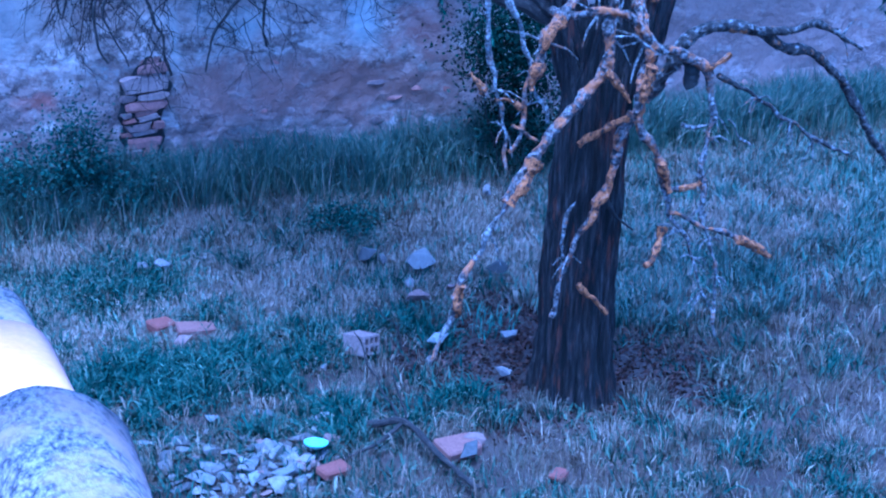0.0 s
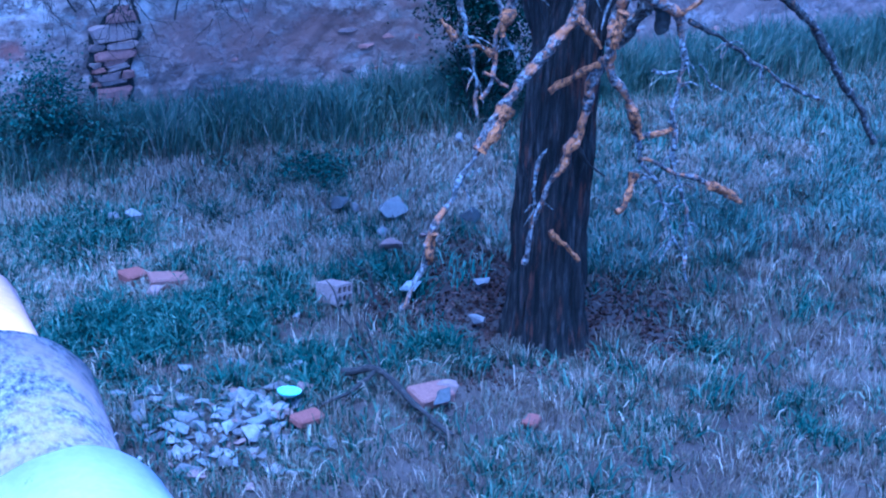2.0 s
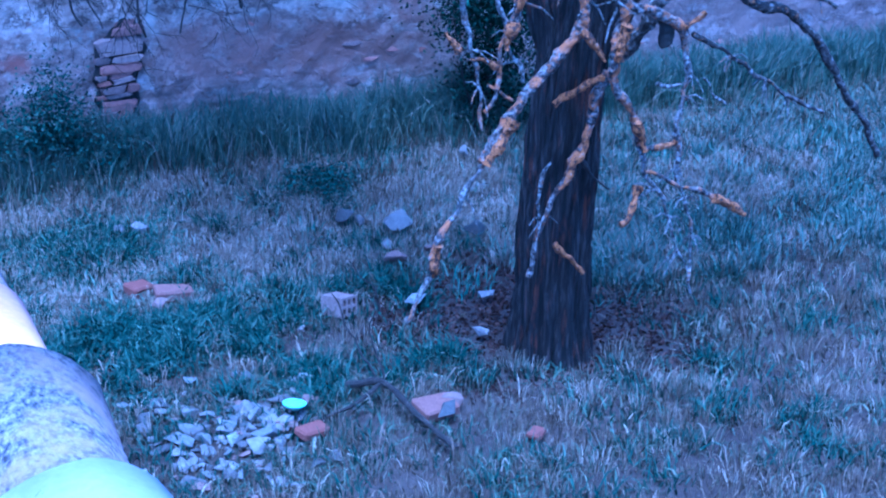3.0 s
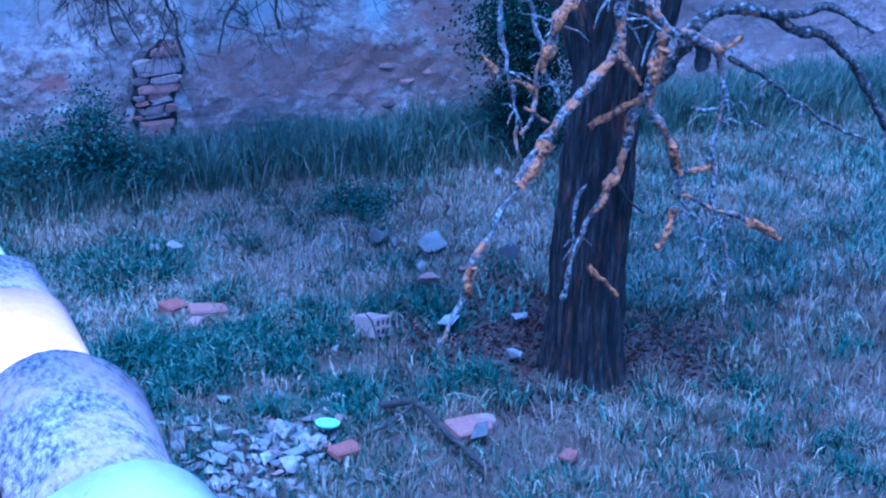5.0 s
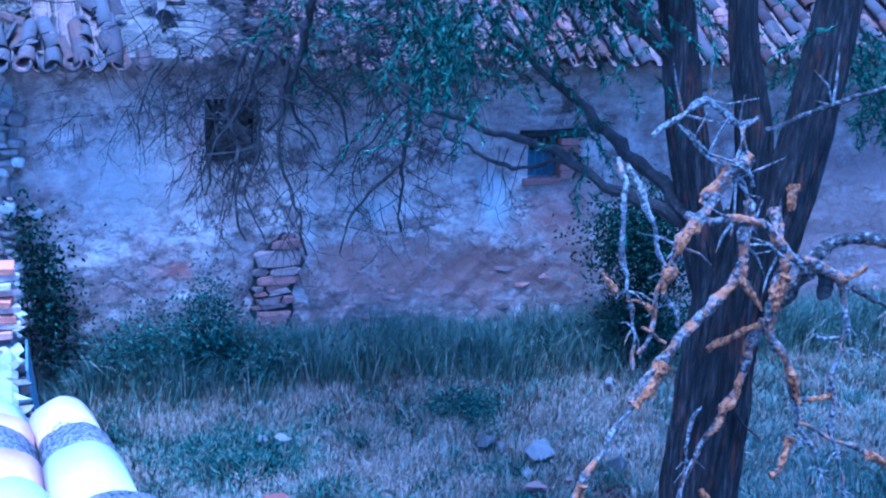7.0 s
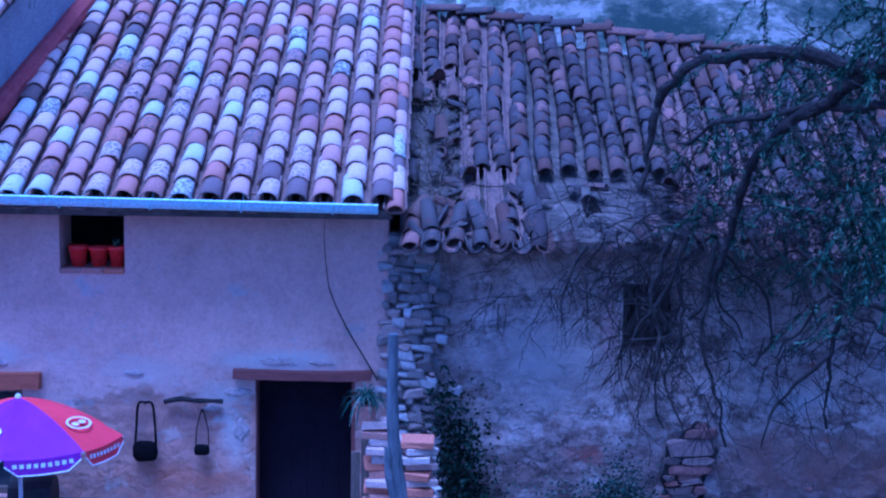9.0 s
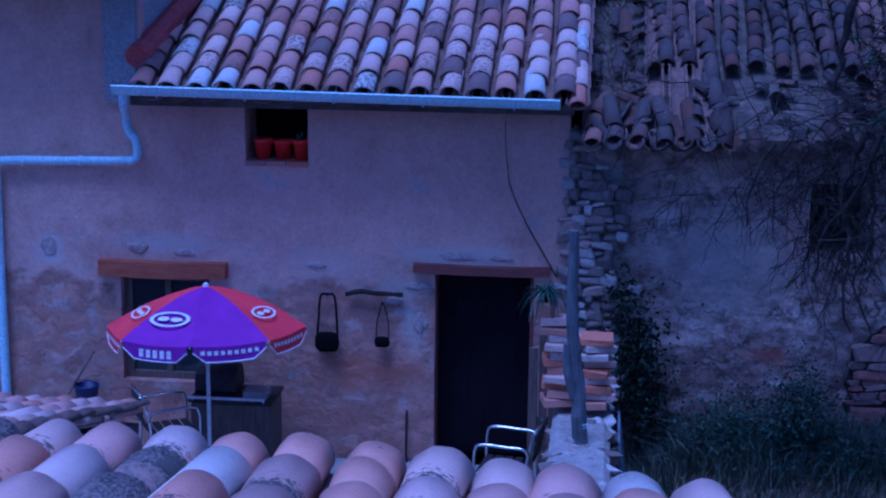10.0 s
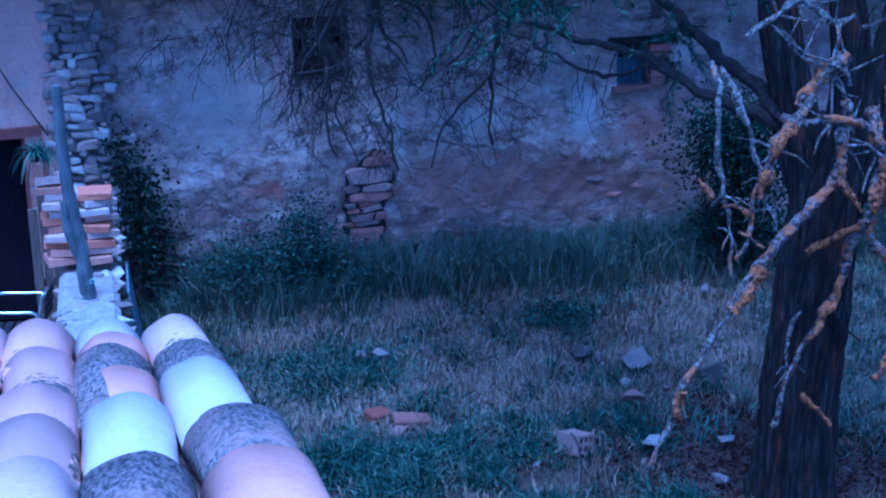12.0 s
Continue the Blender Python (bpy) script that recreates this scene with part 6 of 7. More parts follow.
for pts, r0, r1 in (
    ([(4.9, 9.9, 2.9), (4.67, 10.3, 3.18), (4.53, 10.8, 3.37), (4.25, 11.0, 3.66), (3.9, 11.2, 4.0)], 0.055, 0.03),
    ([(4.9, 9.95, 2.85), (4.47, 10.1, 3.01), (4.24, 10.5, 3.17), (3.99, 11.0, 3.26), (3.62, 11.5, 3.32), (3.39, 11.8, 3.44), (3.1, 12.0, 3.7)], 0.045, 0.014),
    ([(4.24, 10.5, 3.17), (3.9, 11.0, 3.05), (3.55, 11.5, 3.22), (3.3, 11.8, 3.4)], 0.02, 0.01),
    ([(3.42, 11.8, 3.5), (3.34, 11.8, 3.05), (3.33, 11.8, 2.74), (3.35, 11.8, 2.35)], 0.024, 0.008),
    ([(3.33, 11.8, 2.9), (3.11, 11.8, 2.75), (2.94, 11.8, 2.46), (2.88, 11.8, 2.23)], 0.018, 0.007),
    ([(3.4, 11.8, 3.4), (3.22, 11.8, 3.3), (3.05, 11.8, 3.05), (2.95, 11.9, 2.9)], 0.014, 0.006),
    ([(2.50, 12.0, 3.75), (2.43, 12.0, 3.3), (2.43, 12.0, 2.94), (2.53, 12.0, 2.58), (2.64, 12.0, 2.16)], 0.02, 0.009),
    ([(2.2, 12.1, 3.8), (2.08, 12.2, 3.31), (2.14, 12.2, 2.87), (2.14, 12.2, 2.47), (2.17, 12.2, 2.24)], 0.02, 0.008),
    ([(3.46, 10.4, 5.07), (3.15, 10.8, 5.08), (2.77, 11.2, 5.15), (2.29, 11.6, 5.08), (2.05, 11.9, 4.81), (1.97, 12.0, 4.47), (1.93, 12.0, 4.1)], 0.06, 0.022),
    ([(3.40, 10.5, 5.05), (3.23, 10.8, 5.01), (2.98, 11.0, 4.80), (2.80, 11.2, 4.67), (2.67, 11.5, 4.40), (2.58, 11.8, 3.95), (2.51, 12.0, 3.5), (2.35, 12.1, 3.1)], 0.055, 0.02),
    ([(3.6, 10.4, 4.8), (3.15, 10.9, 4.79), (2.75, 11.2, 4.75), (2.43, 11.6, 4.63), (2.17, 12.0, 4.43)], 0.035, 0.012),
    ([(4.6, 10.0, 4.6), (4.9, 10.2, 4.9), (5.2, 10.4, 5.0)], 0.05, 0.02),
    ([(4.5, 9.9, 5.2), (4.0, 10.2, 5.35), (3.7, 10.4, 5.3)], 0.04, 0.015),
):
    grow("branch", rod(pts, r0, r1, 9, 0.5, 0.05, 7), m_bark_dark, DARK)

# thicket of fine twigs hanging before the barn and over its eave

class Twigs:
    def __init__(self):
        self.v, self.f = [], []

    def add(self, p, d, L, r, droop, depth=0, forks=0.55):
        n = 5
        pts, q, v = [Vector(p)], Vector(p), Vector(d).normalized()
        kids = []
        for i in range(n - 1):
            v = (v + Vector((random.gauss(0, 0.22), random.gauss(0, 0.16), random.gauss(-droop, 0.2)))).normalized()
            q = q + v * L / (n - 1)
            pts.append(q.copy())
            if depth < 2 and random.random() < forks:
                kids.append((q.copy(), v + Vector((random.gauss(0, 0.7), random.gauss(0, 0.4), random.gauss(-0.1, 0.5)))))
        s = Vector(d).normalized().cross(Vector((0.2, 1, 0.1))).normalized()
        o = len(self.v)
        for i, w in enumerate(pts):
            rr = r * (1 - 0.7 * i / (n - 1))
            u = (pts[min(i + 1, n - 1)] - pts[max(i - 1, 0)]).normalized().cross(s)
            for k in range(3):
                self.v.append(w + (s * math.cos(2.094 * k) + u * math.sin(2.094 * k)) * rr)
        for i in range(n - 1):
            for k in range(3):
                a, b = o + 3 * i + k, o + 3 * i + (k + 1) % 3
                self.f.append((a, b, b + 3, a + 3))
        for kp, kd in kids:
            self.add(kp, kd, L * random.uniform(0.35, 0.6), r * 0.65, droop, depth + 1, forks)


tw = Twigs()
for i in range(30):
    tw.add((random.gauss(2.3, 0.2), random.uniform(13.6, 14.2), random.uniform(2.5, 3.5)), (random.gauss(0, 0.5), random.gauss(0, 0.2), -1), random.uniform(0.25, 0.6), 0.008, 0.1, 0, 0.7)
for i in range(34):
    tw.add((random.gauss(2.15, 0.28), random.uniform(12.0, 13.4), random.uniform(2.75, 3.8)), (random.gauss(0, 0.8), random.gauss(0, 0.4), -1), random.uniform(0.25, 0.7), 0.0075, 0.1, 0, 0.7)
for i in range(110):
    tw.add((random.uniform(1.2, 4.6), random.uniform(12.6, 13.9), random.uniform(3.35, 4.1)), (random.gauss(0, 1), random.gauss(0, 0.4), random.gauss(-0.3, 0.5)), random.uniform(0.3, 0.7), 0.006, 0.1)
for pts in ([(2.3, 12.1, 3.75), (2.15, 12.2, 3.3), (1.95, 12.2, 3.0), (1.9, 12.3, 2.6)], [(2.25, 12.2, 3.6), (2.3, 12.2, 3.1), (2.2, 12.2, 2.6), (2.35, 12.2, 2.2)], [(1.6, 12.6, 3.6), (1.45, 12.6, 3.3), (1.4, 12.6, 2.95)], [(2.45, 12.1, 3.5), (2.6, 12.1, 3.2), (2.75, 12.1, 3.0)], [(2.6, 12.2, 3.6), (2.9, 12.2, 3.35), (3.0, 12.2, 3.0), (2.85, 12.2, 2.75)]):
    grow("branch", rod(pts, 0.018, 0.006, 6, 0.4, 0.04, 6), m_bark_dark, DARK)
for p in ((3.34, 11.8, 3.0), (3.33, 11.8, 2.7), (3.0, 11.8, 2.6), (2.95, 11.8, 3.0), (3.6, 11.5, 3.3), (2.5, 12.0, 2.7), (3.2, 11.8, 3.3), (1.5, 12.8, 3.4), (2.5, 12, 2.4), (3.9, 11, 3.2), (1.4, 13, 3.2), (0.98, 13.2, 3.1)):
    for i in range(6):
        tw.add(Vector(p) + Vector((random.gauss(0, 0.08), random.gauss(0, 0.08), random.gauss(0, 0.15))), (random.gauss(0, 0.8), random.gauss(0, 0.3), random.gauss(-0.7, 0.4)), random.uniform(0.2, 0.5), 0.006, 0.15)
for i in range(60):
    tw.add((random.uniform(2.6, 5.0), random.uniform(10.2, 12), random.uniform(4.2, 5.6)), (random.gauss(0, 1), random.gauss(0, 0.6), random.gauss(0, 0.6)), random.uniform(0.3, 0.8), 0.007, 0.05)
for cx, cz, n in ((2.10, 3.24, 18), (2.34, 2.88, 16), (2.90, 3.34, 14), (3.58, 3.08, 10), (2.44, 4.56, 25), (3.07, 4.91, 30), (2.80, 4.13, 30), (3.43, 4.44, 30), (3.34, 3.75, 22), (2.39, 3.73, 18), (3.72, 3.93, 30)):
    for i in range(n):
        tw.add((random.gauss(cx, 0.17), random.uniform(11.9, 13.3), random.gauss(cz, 0.2)), (random.gauss(0, 1), random.gauss(0, 0.4), random.gauss(-0.4, 0.6)), random.uniform(0.2, 0.55), 0.007, 0.1, 0, 0.65)
for i in range(70):
    x = random.gauss(2.95, 0.8)
    tw.add((x, random.uniform(13.2, 13.95), random.gauss(3.55, 0.16)), (random.gauss(0.2, 1), random.gauss(0, 0.3), random.gauss(-0.15, 0.35)), random.uniform(0.35, 0.8), 0.0065, 0.06, 0, 0.6)
for i in range(26):
    tw.add((random.gauss(2.4, 0.16), random.uniform(13.5, 14.2), random.uniform(2.6, 3.3)), (random.gauss(0, 0.5), random.gauss(0, 0.2), -1), random.uniform(0.3, 0.7), 0.007, 0.1, 0, 0.7)
for i in range(110):
    x, y = random.gauss(3.0, 0.75), random.uniform(13.75, 14.7)
    tw.add((x, y, 3.50 + SR * (y - 14) + random.uniform(0.05, 0.2)), (random.gauss(0, 1), random.gauss(-0.2, 0.5), random.gauss(0.05, 0.3)), random.uniform(0.3, 0.7), 0.0065, 0.05, 0, 0.6)
part("twig_thicket", raw_mesh("twig_thicket", [v - TREE_AT for v in tw.v], tw.f, m_bark_dark), None, tree, "thicket of fine bare twigs", kind="stuff")

# feathery green sprays
class Leaves:
    def __init__(self):
        self.v, self.f = [], []

    def leaf(self, p, d, L, w):
        d = Vector(d).normalized()
        s = d.cross(Vector((random.gauss(0, 1), random.gauss(0, 1), random.gauss(0, 1)))).normalized() * w
        o = len(self.v)
        self.v += [Vector(p), Vector(p) + d * L * 0.5 + s, Vector(p) + d * L, Vector(p) + d * L * 0.5 - s]
        self.f.append((o, o + 1, o + 2, o + 3))

    def spray(self, p, d, L, n, leaf=0.05):
        q, v = Vector(p), Vector(d).normalized()
        for i in range(n):
            v = (v + Vector((random.gauss(0, 0.08), random.gauss(0, 0.08), -0.025 + random.gauss(0, 0.05)))).normalized()
            q = q + v * L / n
            for k in range(2):
                self.leaf(q, v * 0.8 + Vector((random.gauss(0, 0.5), random.gauss(0, 0.5), random.gauss(-0.3, 0.4))), leaf * random.uniform(0.6, 1.4), leaf * 0.11)


cr = Leaves()


def foliage(cx, cy, cz, sx, sy, sz, count, n=34):
    for i in range(int(count * 1.4)):
        p = Vector((random.gauss(cx, sx), random.gauss(cy, sy), random.gauss(cz, sz)))
        cr.spray(p, (random.gauss(0, 1), random.gauss(0, 0.8), random.gauss(-0.35, 0.5)), random.uniform(0.25, 0.6), n, 0.054)


foliage(3.35, 10.4, 4.15, 0.22, 0.3, 0.25, 44)
foliage(4.0, 10.3, 4.75, 0.35, 0.4, 0.28, 100)
foliage(4.4, 10.2, 4.5, 0.3, 0.4, 0.35, 60)
foliage(3.3, 10.6, 5.28, 0.35, 0.4, 0.12, 36)
foliage(3.35, 10.5, 3.75, 0.07, 0.1, 0.14, 9)
foliage(6.9, 10.5, 3.75, 0.45, 0.4, 0.22, 110)
foliage(7.9, 10.6, 3.6, 0.5, 0.5, 0.3, 80)
foliage(4.3, 10.4, 3.25, 0.08, 0.1, 0.16, 7)
foliage(4.5, 10.0, 6.3, 1.3, 1.1, 0.5, 230)
foliage(6.4, 10.0, 5.6, 1.2, 1.0, 0.6, 240)
foliage(2.7, 11.6, 4.6, 0.3, 0.3, 0.15, 10)
foliage(2.44, 12.2, 4.56, 0.2, 0.25, 0.16, 6)
foliage(3.07, 12.2, 4.91, 0.2, 0.25, 0.16, 18)
foliage(2.80, 12.2, 4.13, 0.2, 0.25, 0.16, 12)
foliage(3.43, 12.2, 4.44, 0.2, 0.25, 0.16, 24)
foliage(3.34, 12.2, 3.75, 0.2, 0.25, 0.16, 14)
foliage(2.39, 12.2, 3.73, 0.2, 0.25, 0.16, 5)
foliage(3.72, 12.2, 3.93, 0.2, 0.25, 0.16, 24)
foliage(3.66, 12.2, 5.04, 0.2, 0.25, 0.16, 34)
# two unseen masses high overhead, added to shade the barn and the yard
foliage(3.2, 11.6, 7.0, 1.5, 0.9, 0.35, 260, 24)
foliage(6.0, 10.6, 7.0, 1.6, 1.2, 0.45, 260, 24)
part("crown", raw_mesh("crown", [v - TREE_AT for v in cr.v], cr.f, m_leaf), None, tree, "feathery green foliage with gaps, and unseen sprays added overhead for shade", kind="stuff")

# ---- ivy and bushes at the barn ----
def bush(name, label, spots, mat, leaf, category="bush"):
    t = thing(name, label, category)
    b = Leaves()
    for cx, cy, cz, sx, sy, sz, n in spots:
        for i in range(n):
            p = Vector((random.gauss(cx, sx), random.gauss(cy, sy), random.gauss(cz, sz)))
            b.leaf(p, (random.gauss(0, 1), random.gauss(-0.3, 1), random.gauss(0.2, 0.8)), leaf * random.uniform(0.6, 1.4), leaf * 0.32)
    part("leaves", raw_mesh("leaves", b.v, b.f, mat), None, t, kind="stuff")
    cx, cy, cz, sx, sy, sz, n = spots[0]
    foot = ground_height(cx, cy)
    for i in range(5):
        a = random.uniform(-1, 1)
        part("stem", rod([(cx + 0.2 * a * sx, cy, foot - 0.03), (cx + a * sx, cy, (foot + cz) / 2), (cx + 1.6 * a * sx, cy, cz + sz)], 0.014, 0.005, 6, 0.3, 0.02), m_bark_dark, t)
    return t


# very dark leaves here fill in for a shadowed hollow beside the barn corner
bush("ivy", "dark green ivy standing for the shadowed hollow at the barn corner", [(0.62, 14.25, 1.55, 0.12, 0.06, 0.22, 700), (0.72, 14.25, 1.05, 0.15, 0.08, 0.3, 1100), (0.5, 14.25, 1.95, 0.08, 0.05, 0.12, 160)], m_ivy, 0.05, "ivy")
bush("sage_bush", "grey-green bush at the foot of the barn wall", [(2.08, 13.95, 1.0, 0.16, 0.12, 0.22, 2600), (1.6, 13.95, 0.85, 0.30, 0.12, 0.17, 2400), (2.5, 13.9, 0.62, 0.25, 0.12, 0.12, 1400)], m_weed_dark, 0.036)
bush("box_bush", "dark green leafy bush by the barn wall", [(6.15, 13.7, 1.75, 0.25, 0.2, 0.22, 4600), (6.35, 13.7, 1.35, 0.25, 0.2, 0.3, 2600), (6.3, 13.75, 0.85, 0.25, 0.15, 0.25, 1600)], m_ivy, 0.045)
bush("round_bush", "low dark green bush in the dry grass", [(4.28, 13.1, 0.40, 0.17, 0.14, 0.08, 1500)], m_weed_dark, 0.034)

ds = Twigs()
for i in range(120):
    x, y = random.gauss(0.42, 0.16), random.uniform(14.4, 16.4)
    ds.add((x, y, 3.42 + SR * (y - 14)), (random.gauss(0, 0.7), random.gauss(-0.3, 0.5), 1), random.uniform(0.12, 0.3), 0.006, 0.05, 1)
shrub = thing("dry_shrub", "pale dry scrub growing on the broken roof", "shrub")
part("stalk_mass", raw_mesh("stalk_mass", ds.v, ds.f, m_grass), None, shrub, kind="stuff")

# ---- grass, weeds, litter ----
def blades(count, where, h0, h1, w, lean, mat, name, label, seed, category="grass", fan=0.0, mid=(0.6, 0.4, 0.7), tip=0.95):
    """Many blades in one mesh. fan: how far they lean out of their tuft; mid: height, lean and width of the bend."""
    rng = np.random.default_rng(seed)
    P, away = where(rng, count)
    n = len(P)
    z = np.array([ground_height(float(x), float(y)) for x, y in P])
    a = rng.uniform(0, 2 * np.pi, n)
    hgt = rng.uniform(h0, h1, n) * (0.6 + 0.8 * np.array([0.5 + 0.5 * noise.noise(Vector((float(x) * 1.7, float(y) * 1.7, 9.0))) for x, y in P]))
    ln = rng.normal(0, lean, n) + 0.12
    dx, dy = (np.cos(a) * ln + fan * away[:, 0]) * hgt, (np.sin(a) * ln + fan * away[:, 1]) * hgt
    f = rng.uniform(0, 2 * np.pi, n)
    sx, sy = np.cos(f) * w * rng.uniform(0.6, 1.4, n), np.sin(f) * w * rng.uniform(0.6, 1.4, n)
    x, y = P[:, 0], P[:, 1]
    top = hgt * (tip - 0.18 * np.minimum(np.hypot(dx, dy) / hgt, 1.6))
    V = np.empty((n, 5, 3))
    V[:, 0] = np.stack([x - sx, y - sy, z - 0.01], 1)
    V[:, 1] = np.stack([x + sx, y + sy, z - 0.01], 1)
    V[:, 2] = np.stack([x + sx * mid[2] + dx * mid[1], y + sy * mid[2] + dy * mid[1], z + hgt * mid[0]], 1)
    V[:, 3] = np.stack([x - sx * mid[2] + dx * mid[1], y - sy * mid[2] + dy * mid[1], z + hgt * mid[0]], 1)
    V[:, 4] = np.stack([x + dx, y + dy, z + top], 1)
    me = bpy.data.meshes.new(name)
    me.vertices.add(5 * n)
    me.vertices.foreach_set("co", V.ravel())
    base = 5 * np.arange(n)[:, None]
    loops = (base + np.array([0, 1, 2, 3, 3, 2, 4])[None]).ravel()
    me.loops.add(7 * n)
    me.loops.foreach_set("vertex_index", loops)
    me.polygons.add(2 * n)
    me.polygons.foreach_set("loop_start", (7 * np.arange(n)[:, None] + np.array([0, 4])[None]).ravel())
    me.update(calc_edges=True)
    me.validate()
    me.materials.append(mat)
    return tagged(new(name, me), label, category, kind="stuff")


def tufts(x0, x1, y0, y1, per, spread, keep):
    def where(rng, count):
        c = np.stack([rng.uniform(x0, x1, count // per), rng.uniform(y0, y1, count // per)], 1)
        c = np.array([p for p in c if keep(float(p[0]), float(p[1]))])
        away = rng.normal(0, 1, (len(c) * per, 2))
        k = np.repeat(c, per, 0) + spread * away
        ok = (k[:, 1] < 14.42) & (k[:, 0] > 0.62)
        return k[ok], away[ok]
    return where


def bare(x, y):
    """Trodden earth under the tree and round the rubble."""
    a = ((x - 5.0) / 0.95) ** 2 + ((y - 10.6) / 1.1) ** 2
    b = ((x - 2.5) / 0.75) ** 2 + ((y - 9.45) / 0.62) ** 2 + 0.2
    c = ((x - 5.75) / 0.75) ** 2 + ((y - 10.0) / 0.75) ** 2 + 0.3
    return min(a, b, c) * (1 + 0.8 * noise.noise(Vector((x * 2.6, y * 2.6, 1.0)))) + 0.5 * noise.noise(Vector((x * 6, y * 6, 3.0)))


def green_zone(x, y):
    g = max(0.0, 1 - ((x - 2.4) / 0.95) ** 2 - ((y - 11.1) / 0.75) ** 2) + max(0.0, 1 - ((x - 2.1) / 0.6) ** 2 - ((y - 12.7) / 0.5) ** 2)
    g -= 2.0 * max(0.0, 1 - ((x - 2.52) / 0.30) ** 2 - ((y - 11.66) / 0.26) ** 2)
    g += max(0.0, 1 - ((x - 4.1) / 0.4) ** 2 - ((y - 10.1) / 0.4) ** 2) + max(0.0, (y - 13.2) / 1.0) * 0.9
    return 0.85 * g + 0.5 * noise.noise(Vector((x * 1.1, y * 1.1, 4.0))) + 0.95 * noise.noise(Vector((x * 3.1, y * 3.1, 8.0))) + 0.6 * noise.noise(Vector((x * 7.0, y * 7.0, 2.0))) - 0.08


def dry_keep(x, y):
    thin = max(0.06, min(1.0, 0.48 + 1.5 * noise.noise(Vector((x * 1.9, y * 1.9, 12.0))) + 0.8 * noise.noise(Vector((x * 5.3, y * 5.3, 2.0)))))
    return random.random() < thin * min(1.0, max(0.05, bare(x, y) - 0.35)) * (0.25 if green_zone(x, y) > 0.3 else 1.0)


def patchy(scale, shift, share):
    """Where one kind of grass has the upper hand, in drifts of a few hand's widths."""
    return lambda x, y: bare(x, y) > 0.75 and green_zone(x, y) < 0.34 and noise.noise(Vector((x * scale, y * scale, shift))) + 0.5 * noise.noise(Vector((x * scale * 2.7, y * scale * 2.7, shift))) > share


def herb_drift(x, y):
    return 0.7 * noise.noise(Vector((x * 1.4, y * 1.4, 7.7))) + 0.7 * noise.noise(Vector((x * 4.4, y * 4.4, 1.7))) > 0.13 and bare(x, y) > 0.8


random.seed(31)
FAN = dict(fan=0.42, mid=(0.62, 0.34, 0.75), tip=0.9)
SEED = dict(fan=0.22, mid=(0.80, 0.62, 2.1), tip=1.0)
# ground cover
blades(150000, tufts(0.7, 12.0, 6.4, 14.3, 14, 0.05, dry_keep), 0.035, 0.10, 0.0028, 0.7, m_grass, "dry_grass", "pale dry tufted grass over the yard", 41, fan=0.3)
blades(26000, tufts(0.7, 12.0, 6.4, 14.3, 5, 0.10, dry_keep), 0.015, 0.05, 0.007, 1.2, m_grass, "grass_stubble", "short pale stubble and straw on the ground", 50)
blades(40000, tufts(0.7, 12.0, 6.4, 14.3, 12, 0.07, lambda x, y: noise.noise(Vector((x * 1.9, y * 1.9, 12.0))) < 0.05 and bare(x, y) > 0.7), 0.04, 0.12, 0.007, 0.9, m_weed, "low_weeds", "scattered low green weeds", 45, "weeds")
# tufts of dry grass in drifts, fanning out
blades(52000, tufts(0.7, 12.0, 6.4, 13.7, 26, 0.04, patchy(3.4, 3.1, 0.12)), 0.10, 0.19, 0.0023, 0.28, m_pale_grass, "straw_tufts", "pale straw-coloured grass tufts standing out of the turf", 52, **FAN)
blades(62000, tufts(0.7, 12.0, 6.4, 13.9, 22, 0.05, patchy(1.7, 9.4, -0.1)), 0.06, 0.14, 0.0026, 0.45, m_haze, "grey_grass", "grey-green fading grass tufts in the turf", 57, **FAN)
# mid-yard turf: dry, with the open sky's extra light put into its straw colour
blades(90000, tufts(0.7, 12.0, 10.9, 13.9, 24, 0.07, patchy(2.2, 4.4, -0.2)), 0.05, 0.13, 0.0034, 0.5, m_straw, "straw_turf", "pale dry turf in the middle of the yard", 55, **FAN)
blades(20000, tufts(3.0, 12.0, 6.4, 10.0, 22, 0.045, patchy(2.3, 5.2, 0.1)), 0.07, 0.16, 0.0022, 0.45, m_grass, "long_straw", "long pale grass leaning over before the tree", 58, **FAN)
blades(52000, tufts(0.7, 9.0, 11.9, 13.8, 22, 0.06, lambda x, y: noise.noise(Vector((x * 3.0, y * 3.0, 15.0))) > -0.12 and not herb_drift(x, y)), 0.07, 0.17, 0.0032, 0.5, m_straw, "bleached_turf", "bleached turf between the herbs and the barn", 63, **FAN)
# stalks with their seed heads
blades(9000, tufts(0.7, 12.0, 6.4, 13.4, 6, 0.06, patchy(1.4, 6.6, -0.15)), 0.11, 0.21, 0.0017, 0.35, m_grass, "seed_stalks", "thin dry stalks with pale seed heads", 59, **SEED)
blades(9000, tufts(0.7, 12.0, 6.4, 14.3, 7, 0.03, dry_keep), 0.09, 0.20, 0.0022, 0.4, m_grass, "tall_grass", "thin tall dry grass stalks", 42, **SEED)
# green herbs
blades(18000, tufts(0.7, 12.0, 11.0, 13.9, 14, 0.07, lambda x, y: green_zone(x, y) > -0.1), 0.06, 0.18, 0.006, 0.9, m_weed_pale, "pale_weeds", "pale grey-green weeds before the barn wall", 56, "weeds")
blades(36000, tufts(0.7, 12.0, 8.5, 14.4, 14, 0.06, lambda x, y: green_zone(x, y) > 0.36), 0.05, 0.16, 0.006, 0.9, m_weed_dark, "green_weeds", "dark green weeds in patches", 43, "weeds")
